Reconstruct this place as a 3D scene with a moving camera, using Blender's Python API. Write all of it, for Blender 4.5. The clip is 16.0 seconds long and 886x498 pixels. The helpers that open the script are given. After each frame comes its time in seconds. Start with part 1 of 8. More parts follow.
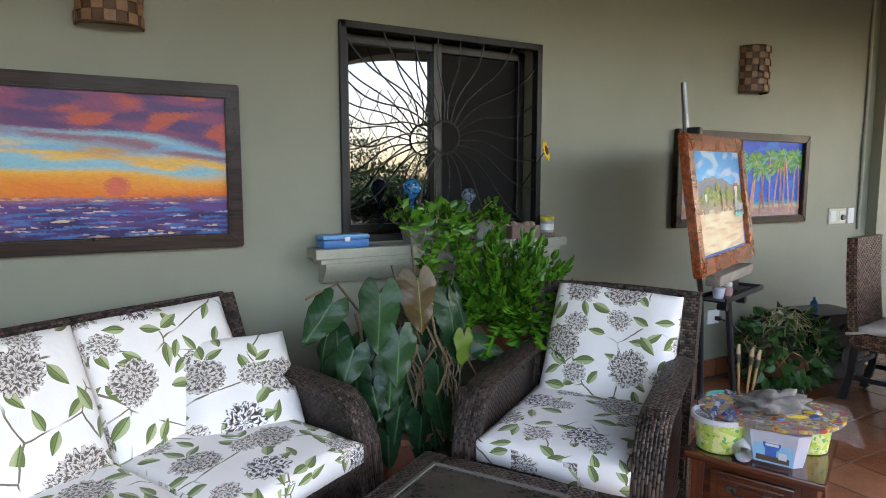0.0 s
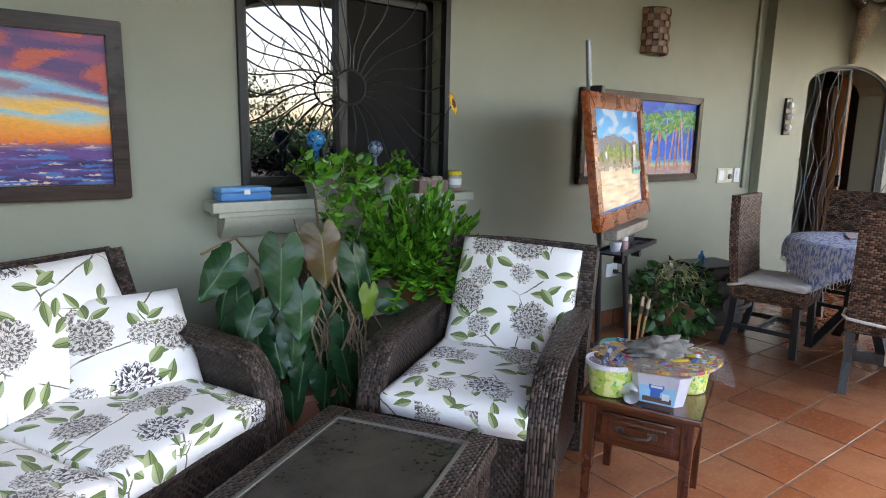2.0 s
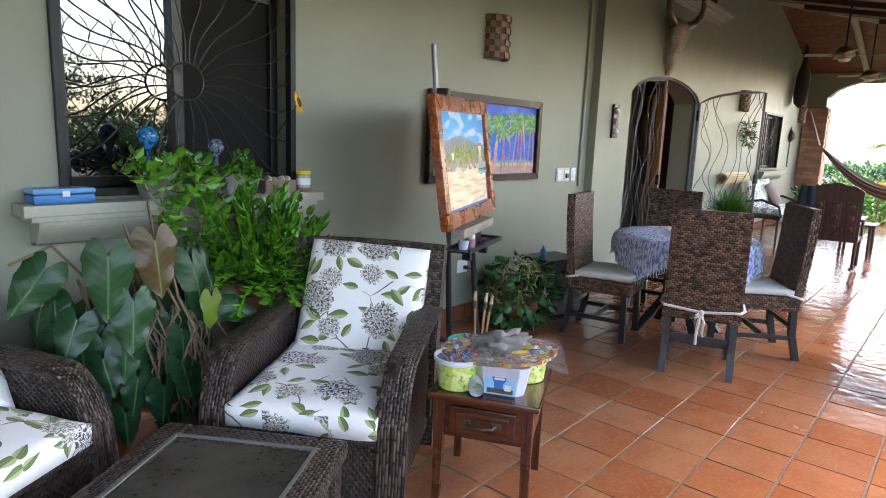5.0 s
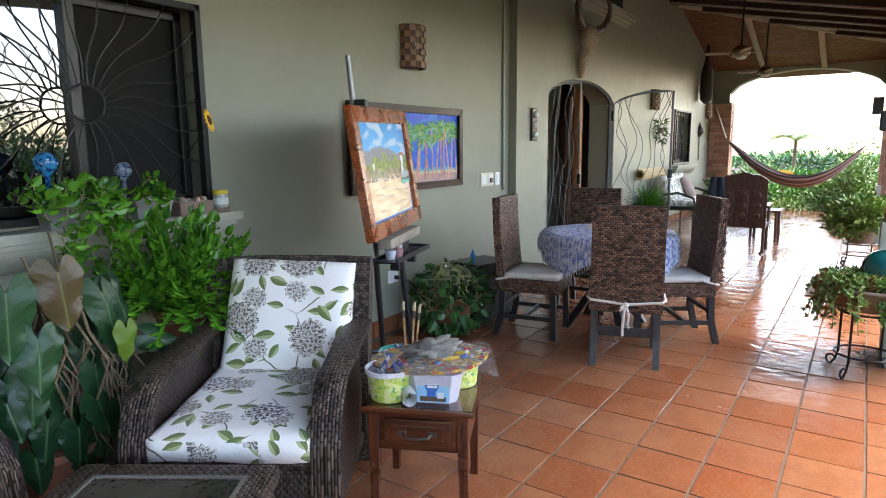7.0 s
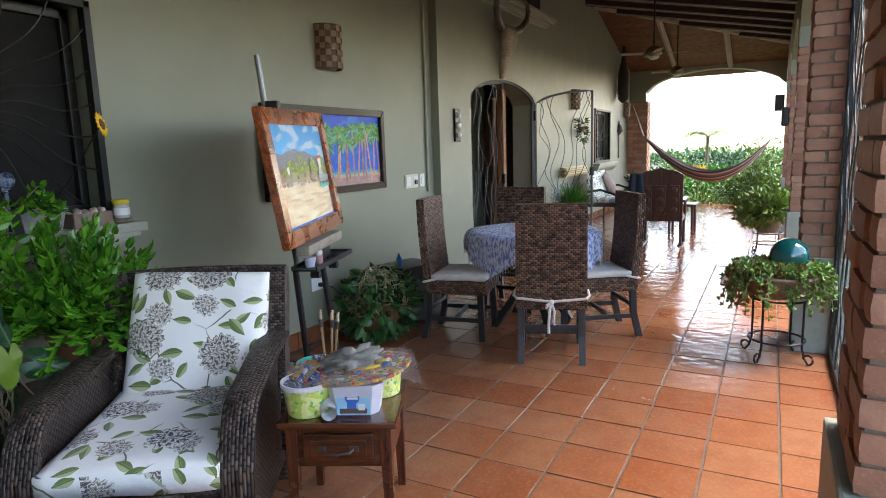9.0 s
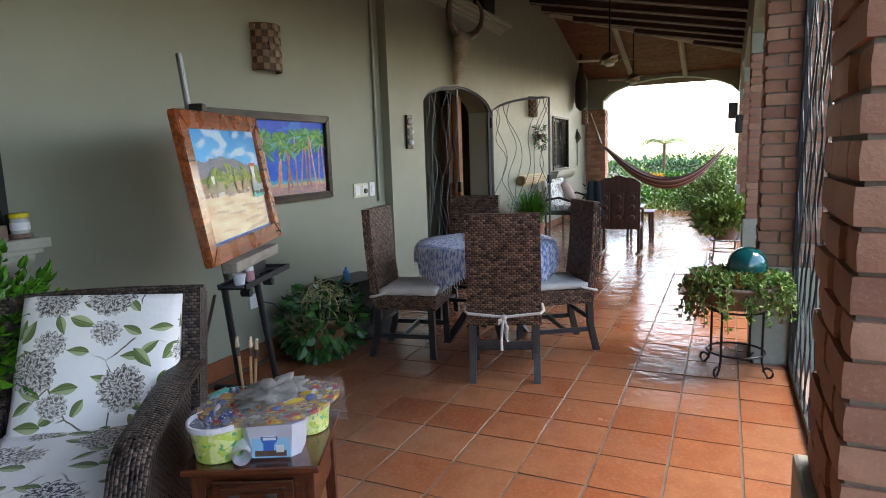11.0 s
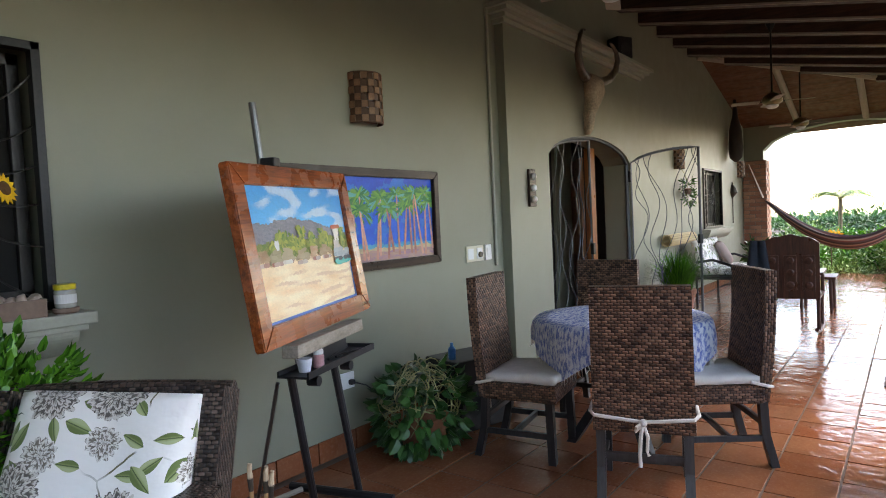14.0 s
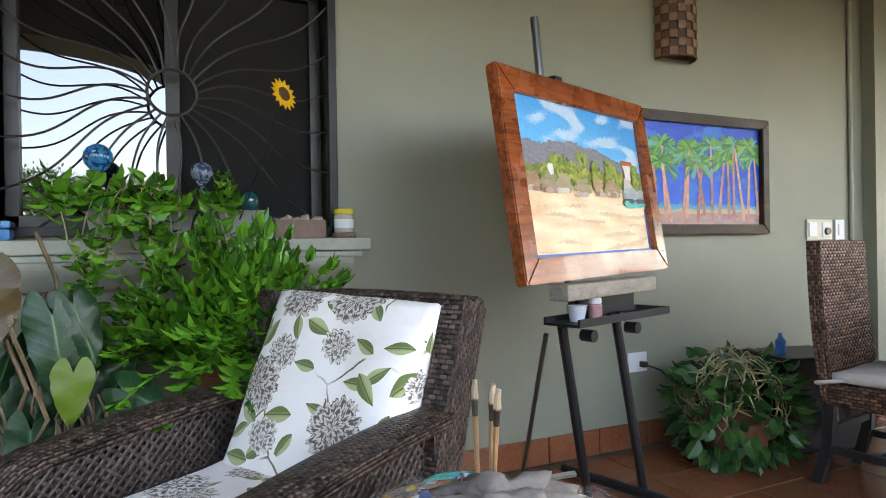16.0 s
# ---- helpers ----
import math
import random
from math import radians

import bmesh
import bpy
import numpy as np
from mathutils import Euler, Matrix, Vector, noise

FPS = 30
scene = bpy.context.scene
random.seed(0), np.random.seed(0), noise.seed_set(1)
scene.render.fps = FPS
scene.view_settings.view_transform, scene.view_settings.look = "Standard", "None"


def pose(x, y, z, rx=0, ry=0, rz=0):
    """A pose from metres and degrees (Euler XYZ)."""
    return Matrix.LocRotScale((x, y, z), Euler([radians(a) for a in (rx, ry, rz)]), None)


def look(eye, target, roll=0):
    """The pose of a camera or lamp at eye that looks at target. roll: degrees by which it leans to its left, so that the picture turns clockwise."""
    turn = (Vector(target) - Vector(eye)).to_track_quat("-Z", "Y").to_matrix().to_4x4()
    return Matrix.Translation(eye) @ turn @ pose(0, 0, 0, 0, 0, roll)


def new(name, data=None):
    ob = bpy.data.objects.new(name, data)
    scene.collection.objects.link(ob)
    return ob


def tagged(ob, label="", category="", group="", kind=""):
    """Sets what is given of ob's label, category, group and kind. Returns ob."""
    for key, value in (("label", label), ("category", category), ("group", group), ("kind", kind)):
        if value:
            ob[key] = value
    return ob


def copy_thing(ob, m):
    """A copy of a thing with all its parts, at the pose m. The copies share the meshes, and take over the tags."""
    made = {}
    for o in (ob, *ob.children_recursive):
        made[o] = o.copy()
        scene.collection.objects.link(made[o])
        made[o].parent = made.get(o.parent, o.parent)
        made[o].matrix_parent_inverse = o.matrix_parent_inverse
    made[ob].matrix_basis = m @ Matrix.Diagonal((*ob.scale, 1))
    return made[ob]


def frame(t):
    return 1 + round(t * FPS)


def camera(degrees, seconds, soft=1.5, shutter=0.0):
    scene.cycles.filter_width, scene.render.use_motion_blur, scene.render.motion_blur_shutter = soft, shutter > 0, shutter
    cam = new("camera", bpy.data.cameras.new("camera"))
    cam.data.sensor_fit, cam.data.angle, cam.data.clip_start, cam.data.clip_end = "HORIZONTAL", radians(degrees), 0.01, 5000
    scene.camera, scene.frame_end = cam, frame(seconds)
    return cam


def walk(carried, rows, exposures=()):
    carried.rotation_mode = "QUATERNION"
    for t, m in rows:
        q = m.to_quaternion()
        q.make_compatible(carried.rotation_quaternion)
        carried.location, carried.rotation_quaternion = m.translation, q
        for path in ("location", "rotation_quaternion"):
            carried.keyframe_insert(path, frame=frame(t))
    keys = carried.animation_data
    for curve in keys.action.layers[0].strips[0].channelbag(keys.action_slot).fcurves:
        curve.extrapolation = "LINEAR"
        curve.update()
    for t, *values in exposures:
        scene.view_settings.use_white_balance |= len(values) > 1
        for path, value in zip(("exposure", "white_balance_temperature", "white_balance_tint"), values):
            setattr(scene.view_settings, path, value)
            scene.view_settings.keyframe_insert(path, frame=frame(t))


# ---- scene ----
cam = camera(71.3, 16.0, 1.0)
PATH = [
    (0, (1.189, -2.904, 1.402), (2.133, -1.154, 1.182), -0.0),
    (0.5, (1.196, -2.889, 1.395), (2.185, -1.173, 1.115), 0.3),
    (1, (1.209, -2.893, 1.388), (2.233, -1.207, 1.059), 0.4),
    (1.5, (1.219, -2.898, 1.391), (2.304, -1.256, 1.035), 0.8),
    (2, (1.23, -2.907, 1.387), (2.399, -1.323, 1.032), 1.2),
    (2.5, (1.233, -2.916, 1.391), (2.47, -1.386, 1.033), 1.5),
    (3, (1.242, -2.922, 1.394), (2.544, -1.447, 1.034), 1.9),
    (3.5, (1.245, -2.927, 1.4), (2.604, -1.504, 1.04), 2.1),
    (4, (1.248, -2.929, 1.41), (2.658, -1.557, 1.048), 2.4),
    (6.5, (1.282, -2.967, 1.415), (2.885, -1.818, 1.084), 0.3),
    (7, (1.291, -2.973, 1.413), (2.922, -1.86, 1.09), -0.6),
    (7.5, (1.299, -2.977, 1.411), (2.957, -1.905, 1.091), -1.2),
    (8, (1.315, -2.985, 1.41), (2.999, -1.954, 1.091), -1.6),
    (8.5, (1.343, -2.989, 1.406), (3.056, -2.008, 1.085), -1.7),
    (9, (1.391, -2.985, 1.4), (3.132, -2.056, 1.082), -1.8),
    (9.5, (1.458, -2.982, 1.402), (3.225, -2.101, 1.082), -1.7),
    (12, (1.852, -2.947, 1.379), (3.653, -2.127, 1.09), -2.0),
    (12.5, (1.984, -2.899, 1.396), (3.786, -2.078, 1.114), -1.9),
    (13, (2.112, -2.852, 1.397), (3.904, -1.988, 1.193), -1.9),
    (13.5, (2.228, -2.801, 1.382), (3.942, -1.779, 1.241), -2.4),
    (14, (2.353, -2.771, 1.374), (3.942, -1.559, 1.288), -2.7),
    (14.5, (2.464, -2.726, 1.364), (3.859, -1.294, 1.348), -1.1),
    (15, (2.578, -2.687, 1.297), (3.748, -1.066, 1.344), -0.1),
    (15.5, (2.668, -2.619, 1.181), (3.644, -0.874, 1.229), -0.2),
    (16, (2.718, -2.489, 1.042), (3.55, -0.671, 1.037), -0.9),
]
walk(cam, [(t, look(eye, target, roll)) for t, eye, target, roll in PATH],
     [(0, 3.30, 7200, 14), (3.5, 3.60, 7000, 13), (7.5, 3.44, 6850, 11), (9.5, 3.20, 6850, 11), (12.5, 2.95, 7000, 12), (14.5, 3.24, 7150, 13), (16, 3.58, 7400, 13)])

# ---- sky, sun, exposure ----
world = bpy.data.worlds.new("overcast_sky")
scene.world = world
world.use_nodes = True
_wn = world.node_tree
_sky = _wn.nodes.new("ShaderNodeTexSky")
_sky.sky_type = "NISHITA"
_sky.sun_disc = False
_sky.sun_elevation, _sky.sun_rotation = radians(52), radians(120)
_sky.air_density, _sky.dust_density, _sky.ozone_density = 1.0, 2.0, 1.0
_wn.links.new(_sky.outputs[0], _wn.nodes["Background"].inputs[0])
_wn.nodes["Background"].inputs[1].default_value = 0.15
sun = new("sun", bpy.data.lights.new("sun", "SUN"))
sun.data.energy, sun.data.angle, sun.data.color = 0.7, radians(25), (1.0, 0.96, 0.9)
sun.matrix_world = look((6, -6, 10), (4, 0, 0))


# ---- node helpers ----
def put(nt, sock, v):
    if isinstance(v, bpy.types.NodeSocket):
        nt.links.new(v, sock)
    elif isinstance(v, tuple) and len(v) == 3 and sock.type == "RGBA":
        sock.default_value = (*v, 1)
    else:
        sock.default_value = v


def mth(nt, op, a, b=0.0, c=0.0):
    n = nt.nodes.new("ShaderNodeMath")
    n.operation = op
    for s, v in zip(n.inputs, (a, b, c)):
        put(nt, s, v)
    return n.outputs[0]


def vmth(nt, op, a, b=(0, 0, 0)):
    n = nt.nodes.new("ShaderNodeVectorMath")
    n.operation = op
    put(nt, n.inputs[0], a)
    put(nt, n.inputs[1], b)
    return n.outputs["Value"] if op in ("LENGTH", "DOT_PRODUCT", "DISTANCE") else n.outputs[0]


def coords(nt, which="Object"):
    return nt.nodes.new("ShaderNodeTexCoord").outputs[which]


def noisy(nt, vec, scale, detail=4.0, rough=0.55, col=False):
    n = nt.nodes.new("ShaderNodeTexNoise")
    put(nt, n.inputs["Vector"], vec)
    n.inputs["Scale"].default_value, n.inputs["Detail"].default_value, n.inputs["Roughness"].default_value = scale, detail, rough
    return n.outputs[1 if col else 0]


def ramp(nt, fac, *stops):
    n = nt.nodes.new("ShaderNodeValToRGB")
    put(nt, n.inputs[0], fac)
    els = n.color_ramp.elements
    while len(els) < len(stops):
        els.new(0.5)
    for e, (p, c) in zip(els, stops):
        e.position = p
        e.color = (*c, 1) if isinstance(c, tuple) else (c, c, c, 1)
    return n.outputs[0]


def mixc(nt, fac, a, b, blend="MIX"):
    n = nt.nodes.new("ShaderNodeMix")
    n.data_type, n.blend_type = "RGBA", blend
    put(nt, n.inputs[0], fac)
    put(nt, n.inputs[6], a)
    put(nt, n.inputs[7], b)
    return n.outputs[2]


def xyz(nt, vec):
    n = nt.nodes.new("ShaderNodeSeparateXYZ")
    put(nt, n.inputs[0], vec)
    return n.outputs


def vec3(nt, x, y, z=0.0):
    n = nt.nodes.new("ShaderNodeCombineXYZ")
    for s, v in zip(n.inputs, (x, y, z)):
        put(nt, s, v)
    return n.outputs[0]


def cells(nt, vec, scale, feature="F1", rnd=1.0, dims="2D"):
    n = nt.nodes.new("ShaderNodeTexVoronoi")
    n.voronoi_dimensions, n.feature = dims, feature
    put(nt, n.inputs["Vector"], vec)
    n.inputs["Scale"].default_value, n.inputs["Randomness"].default_value = scale, rnd
    return n.outputs


def bump(nt, height, strength=0.3, dist=0.01):
    n = nt.nodes.new("ShaderNodeBump")
    n.inputs["Strength"].default_value, n.inputs["Distance"].default_value = strength, dist
    put(nt, n.inputs["Height"], height)
    return n.outputs[0]


def obj_random(nt):
    return nt.nodes.new("ShaderNodeObjectInfo").outputs["Random"]


def island_random(nt):
    return nt.nodes.new("ShaderNodeNewGeometry").outputs["Random Per Island"]


def material(name):
    m = bpy.data.materials.new(name)
    m.use_nodes = True
    return m, m.node_tree, m.node_tree.nodes["Principled BSDF"]


def plain(name, col, rough=0.5, metal=0.0, grain=60.0, amount=0.25, bumps=0.15, spec=0.5):
    """A surface with fine grain and broad blotches round one base colour."""
    m, nt, b = material(name)
    co = coords(nt)
    f = mth(nt, "ADD", mth(nt, "MULTIPLY", noisy(nt, co, grain), 0.5), mth(nt, "MULTIPLY", noisy(nt, co, grain / 12), 0.5))
    lo, hi = tuple(c * (1 - amount) for c in col), tuple(min(1, c * (1 + amount)) for c in col)
    put(nt, b.inputs["Base Color"], ramp(nt, f, (0.3, lo), (0.7, hi)))
    put(nt, b.inputs["Roughness"], mth(nt, "ADD", rough - 0.08, mth(nt, "MULTIPLY", f, 0.16)))
    b.inputs["Metallic"].default_value = metal
    b.inputs["Specular IOR Level"].default_value = spec
    if bumps:
        put(nt, b.inputs["Normal"], bump(nt, f, bumps, 0.004))
    return m


# ---- materials ----
def wall_paint():
    m, nt, b = material("green_plaster")
    co = coords(nt)
    big, mid, fine = noisy(nt, co, 0.9, 5), noisy(nt, co, 5, 6), noisy(nt, co, 70, 3)
    c1 = ramp(nt, big, (0.3, (0.205, 0.208, 0.150)), (0.7, (0.255, 0.258, 0.190)))
    c2 = mixc(nt, mth(nt, "MULTIPLY", mid, 0.35), c1, (0.29, 0.285, 0.215))
    put(nt, b.inputs["Base Color"], c2)
    put(nt, b.inputs["Roughness"], ramp(nt, mid, (0.3, 0.42), (0.7, 0.58)))
    put(nt, b.inputs["Normal"], bump(nt, mth(nt, "ADD", mth(nt, "MULTIPLY", mid, 0.7), mth(nt, "MULTIPLY", fine, 0.25)), 0.18, 0.006))
    return m


def terracotta():
    m, nt, b = material("glazed_terracotta")
    co = coords(nt)
    r = obj_random(nt)
    geo = nt.nodes.new("ShaderNodeNewGeometry").outputs["Position"]
    big, fine = noisy(nt, geo, 7, 6, 0.65), noisy(nt, geo, 55, 4)
    base = ramp(nt, r, (0.0, (0.215, 0.068, 0.028)), (0.35, (0.25, 0.094, 0.042)), (0.8, (0.275, 0.117, 0.056)), (1.0, (0.235, 0.072, 0.028)))
    stain = noisy(nt, geo, 2.3, 5, 0.7)
    c = mixc(nt, ramp(nt, big, (0.38, 0.0), (0.72, 0.75)), base, (0.19, 0.060, 0.028))
    c = mixc(nt, ramp(nt, stain, (0.45, 0.0), (0.75, 0.55)), c, (0.26, 0.135, 0.075))
    c = mixc(nt, ramp(nt, fine, (0.5, 0.0), (0.85, 0.5)), c, (0.34, 0.19, 0.11))
    put(nt, b.inputs["Base Color"], c)
    worn = mth(nt, "FRACT", mth(nt, "MULTIPLY", r, 7.31))
    put(nt, b.inputs["Roughness"], mth(nt, "ADD", ramp(nt, big, (0.3, 0.05), (0.75, 0.15)), mth(nt, "MULTIPLY", mth(nt, "MULTIPLY", worn, worn), 0.16)))
    b.inputs["Specular IOR Level"].default_value = 0.32
    put(nt, b.inputs["Normal"], bump(nt, mth(nt, "ADD", noisy(nt, geo, 9, 2), mth(nt, "MULTIPLY", fine, 0.12)), 0.42, 0.014))
    return m


def brick_clay():
    m, nt, b = material("fired_clay_brick")
    geo = nt.nodes.new("ShaderNodeNewGeometry").outputs["Position"]
    r = obj_random(nt)
    big, fine = noisy(nt, geo, 14, 6, 0.65), noisy(nt, geo, 120, 4)
    base = ramp(nt, r, (0.0, (0.27, 0.115, 0.065)), (0.4, (0.36, 0.17, 0.10)), (0.75, (0.43, 0.225, 0.14)), (1.0, (0.25, 0.105, 0.065)))
    c = mixc(nt, ramp(nt, big, (0.4, 0.0), (0.75, 0.6)), base, (0.24, 0.10, 0.065))
    c = mixc(nt, ramp(nt, fine, (0.55, 0.0), (0.8, 0.35)), c, (0.52, 0.34, 0.25))
    put(nt, b.inputs["Base Color"], c)
    b.inputs["Roughness"].default_value = 0.72
    put(nt, b.inputs["Normal"], bump(nt, mth(nt, "ADD", big, mth(nt, "MULTIPLY", fine, 0.4)), 0.55, 0.008))
    return m


def wood(name, dark, light, rough=0.3, scale=1.0, axis=0, coat=0.0):
    m, nt, b = material(name)
    co = coords(nt)
    sx, sy, sz = xyz(nt, co)
    k = [28.0 * scale] * 3
    k[axis] = 2.2 * scale
    v = vec3(nt, mth(nt, "MULTIPLY", sx, k[0]), mth(nt, "MULTIPLY", sy, k[1]), mth(nt, "MULTIPLY", sz, k[2]))
    g = noisy(nt, v, 1.0, 6, 0.6)
    f = noisy(nt, v, 4.0, 4, 0.6)
    h = mth(nt, "ADD", mth(nt, "MULTIPLY", g, 0.7), mth(nt, "MULTIPLY", f, 0.3))
    put(nt, b.inputs["Base Color"], ramp(nt, h, (0.34, dark), (0.66, light)))
    put(nt, b.inputs["Roughness"], ramp(nt, noisy(nt, co, 9, 4), (0.3, rough * 0.75), (0.7, rough * 1.35)))
    b.inputs["Coat Weight"].default_value = coat
    b.inputs["Coat Roughness"].default_value = 0.12
    put(nt, b.inputs["Normal"], bump(nt, h, 0.18, 0.003))
    return m


def wicker(name, dark, light, pitch=0.016, column=None, stagger=0.5, patchy=0.55):
    """Flat strands woven over and under each other, laid along the surface's own UV in metres."""
    m, nt, b = material(name)
    u, v, _ = xyz(nt, coords(nt, "UV"))
    k = 1.0 / pitch
    a = mth(nt, "MULTIPLY", u, 1.0 / (column or 2 * pitch))
    row = mth(nt, "MULTIPLY", v, k)
    odd = mth(nt, "MODULO", mth(nt, "ABSOLUTE", mth(nt, "FLOOR", row)), 2.0)
    shift = mth(nt, "ADD", a, mth(nt, "MULTIPLY", odd, stagger))
    lump = mth(nt, "ABSOLUTE", mth(nt, "SINE", mth(nt, "MULTIPLY", shift, math.pi)))
    inrow = mth(nt, "SINE", mth(nt, "MULTIPLY", mth(nt, "FRACT", row), math.pi))
    h = mth(nt, "MULTIPLY", mth(nt, "POWER", lump, 0.6), mth(nt, "POWER", inrow, 0.5))
    strand = vec3(nt, mth(nt, "FLOOR", shift), mth(nt, "FLOOR", row))
    wn = nt.nodes.new("ShaderNodeTexWhiteNoise")
    put(nt, wn.inputs["Vector"], strand)
    tone = mth(nt, "ADD", mth(nt, "MULTIPLY", wn.outputs["Value"], patchy), mth(nt, "MULTIPLY", noisy(nt, coords(nt), 40, 4), 1.0 - patchy))
    c = ramp(nt, tone, (0.25, dark), (0.8, light))
    # shade in the creases between strands is mixed into the colour
    gap = ramp(nt, h, (0.15, 0.0), (0.55, 1.0))
    c = mixc(nt, gap, tuple(x * 0.2 for x in dark), c)
    put(nt, b.inputs["Base Color"], c)
    b.inputs["Roughness"].default_value = 0.42
    b.inputs["Specular IOR Level"].default_value = 0.32
    put(nt, b.inputs["Normal"], bump(nt, h, 0.9, pitch * 0.45))
    return m


def lattice(name, dark, light, pitch=0.022):
    """Open basket weave: crossing strands with small dark holes that go through."""
    m, nt, b = material(name)
    u, v, _ = xyz(nt, coords(nt, "UV"))
    k = math.pi / pitch
    p = mth(nt, "ADD", mth(nt, "MULTIPLY", u, k), mth(nt, "MULTIPLY", v, k))
    q = mth(nt, "SUBTRACT", mth(nt, "MULTIPLY", u, k), mth(nt, "MULTIPLY", v, k))
    sp, sq = mth(nt, "ABSOLUTE", mth(nt, "SINE", p)), mth(nt, "ABSOLUTE", mth(nt, "SINE", q))
    h = mth(nt, "MAXIMUM", sp, sq)
    tone = noisy(nt, coords(nt), 45, 3)
    put(nt, b.inputs["Base Color"], ramp(nt, tone, (0.3, dark), (0.75, light)))
    b.inputs["Roughness"].default_value = 0.42
    hole = ramp(nt, h, (0.56, 0.0), (0.62, 1.0))
    put(nt, b.inputs["Alpha"], hole)
    put(nt, b.inputs["Normal"], bump(nt, h, 0.8, 0.006))
    return m


def floral():
    """White cotton printed with grey-brown dahlias, green leaves and thin stems."""
    m, nt, b = material("floral_cotton")
    uv = coords(nt, "UV")
    wob = vmth(nt, "SCALE", vmth(nt, "SUBTRACT", noisy(nt, uv, 9, 2, 0.5, True), (0.5, 0.5, 0.5)))
    wob.node.inputs["Scale"].default_value = 0.035
    uvw = vmth(nt, "ADD", uv, wob)
    white = (0.91, 0.865, 0.81)
    # stems: thin curved lines between the cells of a coarse net
    net = cells(nt, uvw, 4.6, "DISTANCE_TO_EDGE")[0]
    keep = ramp(nt, noisy(nt, uv, 5.0, 1), (0.46, 0.0), (0.52, 1.0))
    stem = mth(nt, "MULTIPLY", mth(nt, "LESS_THAN", net, 0.013), keep)
    c = mixc(nt, stem, white, (0.17, 0.15, 0.08))

    def leaves(c, scale, offset, length, slim, amount):
        at = vmth(nt, "ADD", uv, offset)
        v = cells(nt, at, scale, "F1", 0.85)
        rnd = xyz(nt, v["Color"])
        dx, dy, _ = xyz(nt, vmth(nt, "SUBTRACT", at, v["Position"]))
        ang = mth(nt, "MULTIPLY", rnd[0], 6.283)
        co_, si = mth(nt, "COSINE", ang), mth(nt, "SINE", ang)
        lx = mth(nt, "ADD", mth(nt, "MULTIPLY", dx, co_), mth(nt, "MULTIPLY", dy, si))
        ly = mth(nt, "SUBTRACT", mth(nt, "MULTIPLY", dy, co_), mth(nt, "MULTIPLY", dx, si))
        t = mth(nt, "DIVIDE", lx, length)
        wide = mth(nt, "MULTIPLY", mth(nt, "SUBTRACT", 1.0, mth(nt, "MULTIPLY", t, t)), length * slim)
        wide = mth(nt, "MULTIPLY", wide, mth(nt, "SUBTRACT", 1.0, mth(nt, "MULTIPLY", t, 0.35)))
        inside = mth(nt, "LESS_THAN", mth(nt, "ABSOLUTE", ly), wide)
        inside = mth(nt, "MULTIPLY", inside, mth(nt, "LESS_THAN", rnd[1], amount))
        vein = mth(nt, "LESS_THAN", mth(nt, "ABSOLUTE", ly), 0.0016)
        side = ramp(nt, mth(nt, "ADD", mth(nt, "MULTIPLY", mth(nt, "DIVIDE", ly, length), 1.6), 0.5), (0.25, (0.12, 0.17, 0.035)), (0.55, (0.28, 0.34, 0.11)), (0.8, (0.42, 0.46, 0.22)))
        leaf = mixc(nt, vein, side, (0.08, 0.11, 0.03))
        return mixc(nt, inside, c, leaf)

    c = leaves(c, 11.0, (0.31, 0.17, 0.0), 0.040, 0.40, 0.50)
    c = leaves(c, 9.0, (0.87, 0.53, 0.0), 0.048, 0.42, 0.42)

    def flowers(c, scale, offset, radius, amount, ink, mid, pale, rings):
        """Round blooms of overlapping petals, ring upon ring, drawn in ink over a pale wash."""
        at = vmth(nt, "ADD", uvw, offset)
        v = cells(nt, at, scale, "F1", 0.6)
        rnd = xyz(nt, v["Color"])
        dx, dy, _ = xyz(nt, vmth(nt, "SUBTRACT", at, v["Position"]))
        dy = mth(nt, "MULTIPLY", dy, 1.12)
        r = mth(nt, "DIVIDE", vmth(nt, "LENGTH", vec3(nt, dx, dy)), radius)
        r = mth(nt, "ADD", r, mth(nt, "MULTIPLY", mth(nt, "SUBTRACT", noisy(nt, uv, 26, 3, 0.7), 0.5), 0.55))
        turn = mth(nt, "DIVIDE", mth(nt, "ARCTAN2", dy, dx), 6.2832)
        streak = mth(nt, "SUBTRACT", noisy(nt, vec3(nt, mth(nt, "MULTIPLY", turn, 34.0), mth(nt, "MULTIPLY", r, 1.7), rnd[2]), 1.0, 3, 0.65), 0.5)
        r = mth(nt, "ADD", r, mth(nt, "MULTIPLY", streak, 0.30))
        q = mth(nt, "MULTIPLY", r, rings)
        ring = mth(nt, "MINIMUM", mth(nt, "FLOOR", q), rings - 1.0)
        f = mth(nt, "SUBTRACT", q, ring)
        num = mth(nt, "ADD", 5.0, mth(nt, "MULTIPLY", ring, 4.0))
        pos = mth(nt, "ADD", mth(nt, "MULTIPLY", turn, num), mth(nt, "ADD", mth(nt, "MULTIPLY", ring, 0.37), rnd[2]))
        u = mth(nt, "ABSOLUTE", mth(nt, "SUBTRACT", mth(nt, "MULTIPLY", mth(nt, "FRACT", pos), 2.0), 1.0))
        s = mth(nt, "ADD", f, mth(nt, "MULTIPLY", mth(nt, "MULTIPLY", u, u), 0.62))
        last = mth(nt, "GREATER_THAN", ring, rings - 1.5)
        out = mth(nt, "MULTIPLY", last, mth(nt, "GREATER_THAN", s, 1.0))
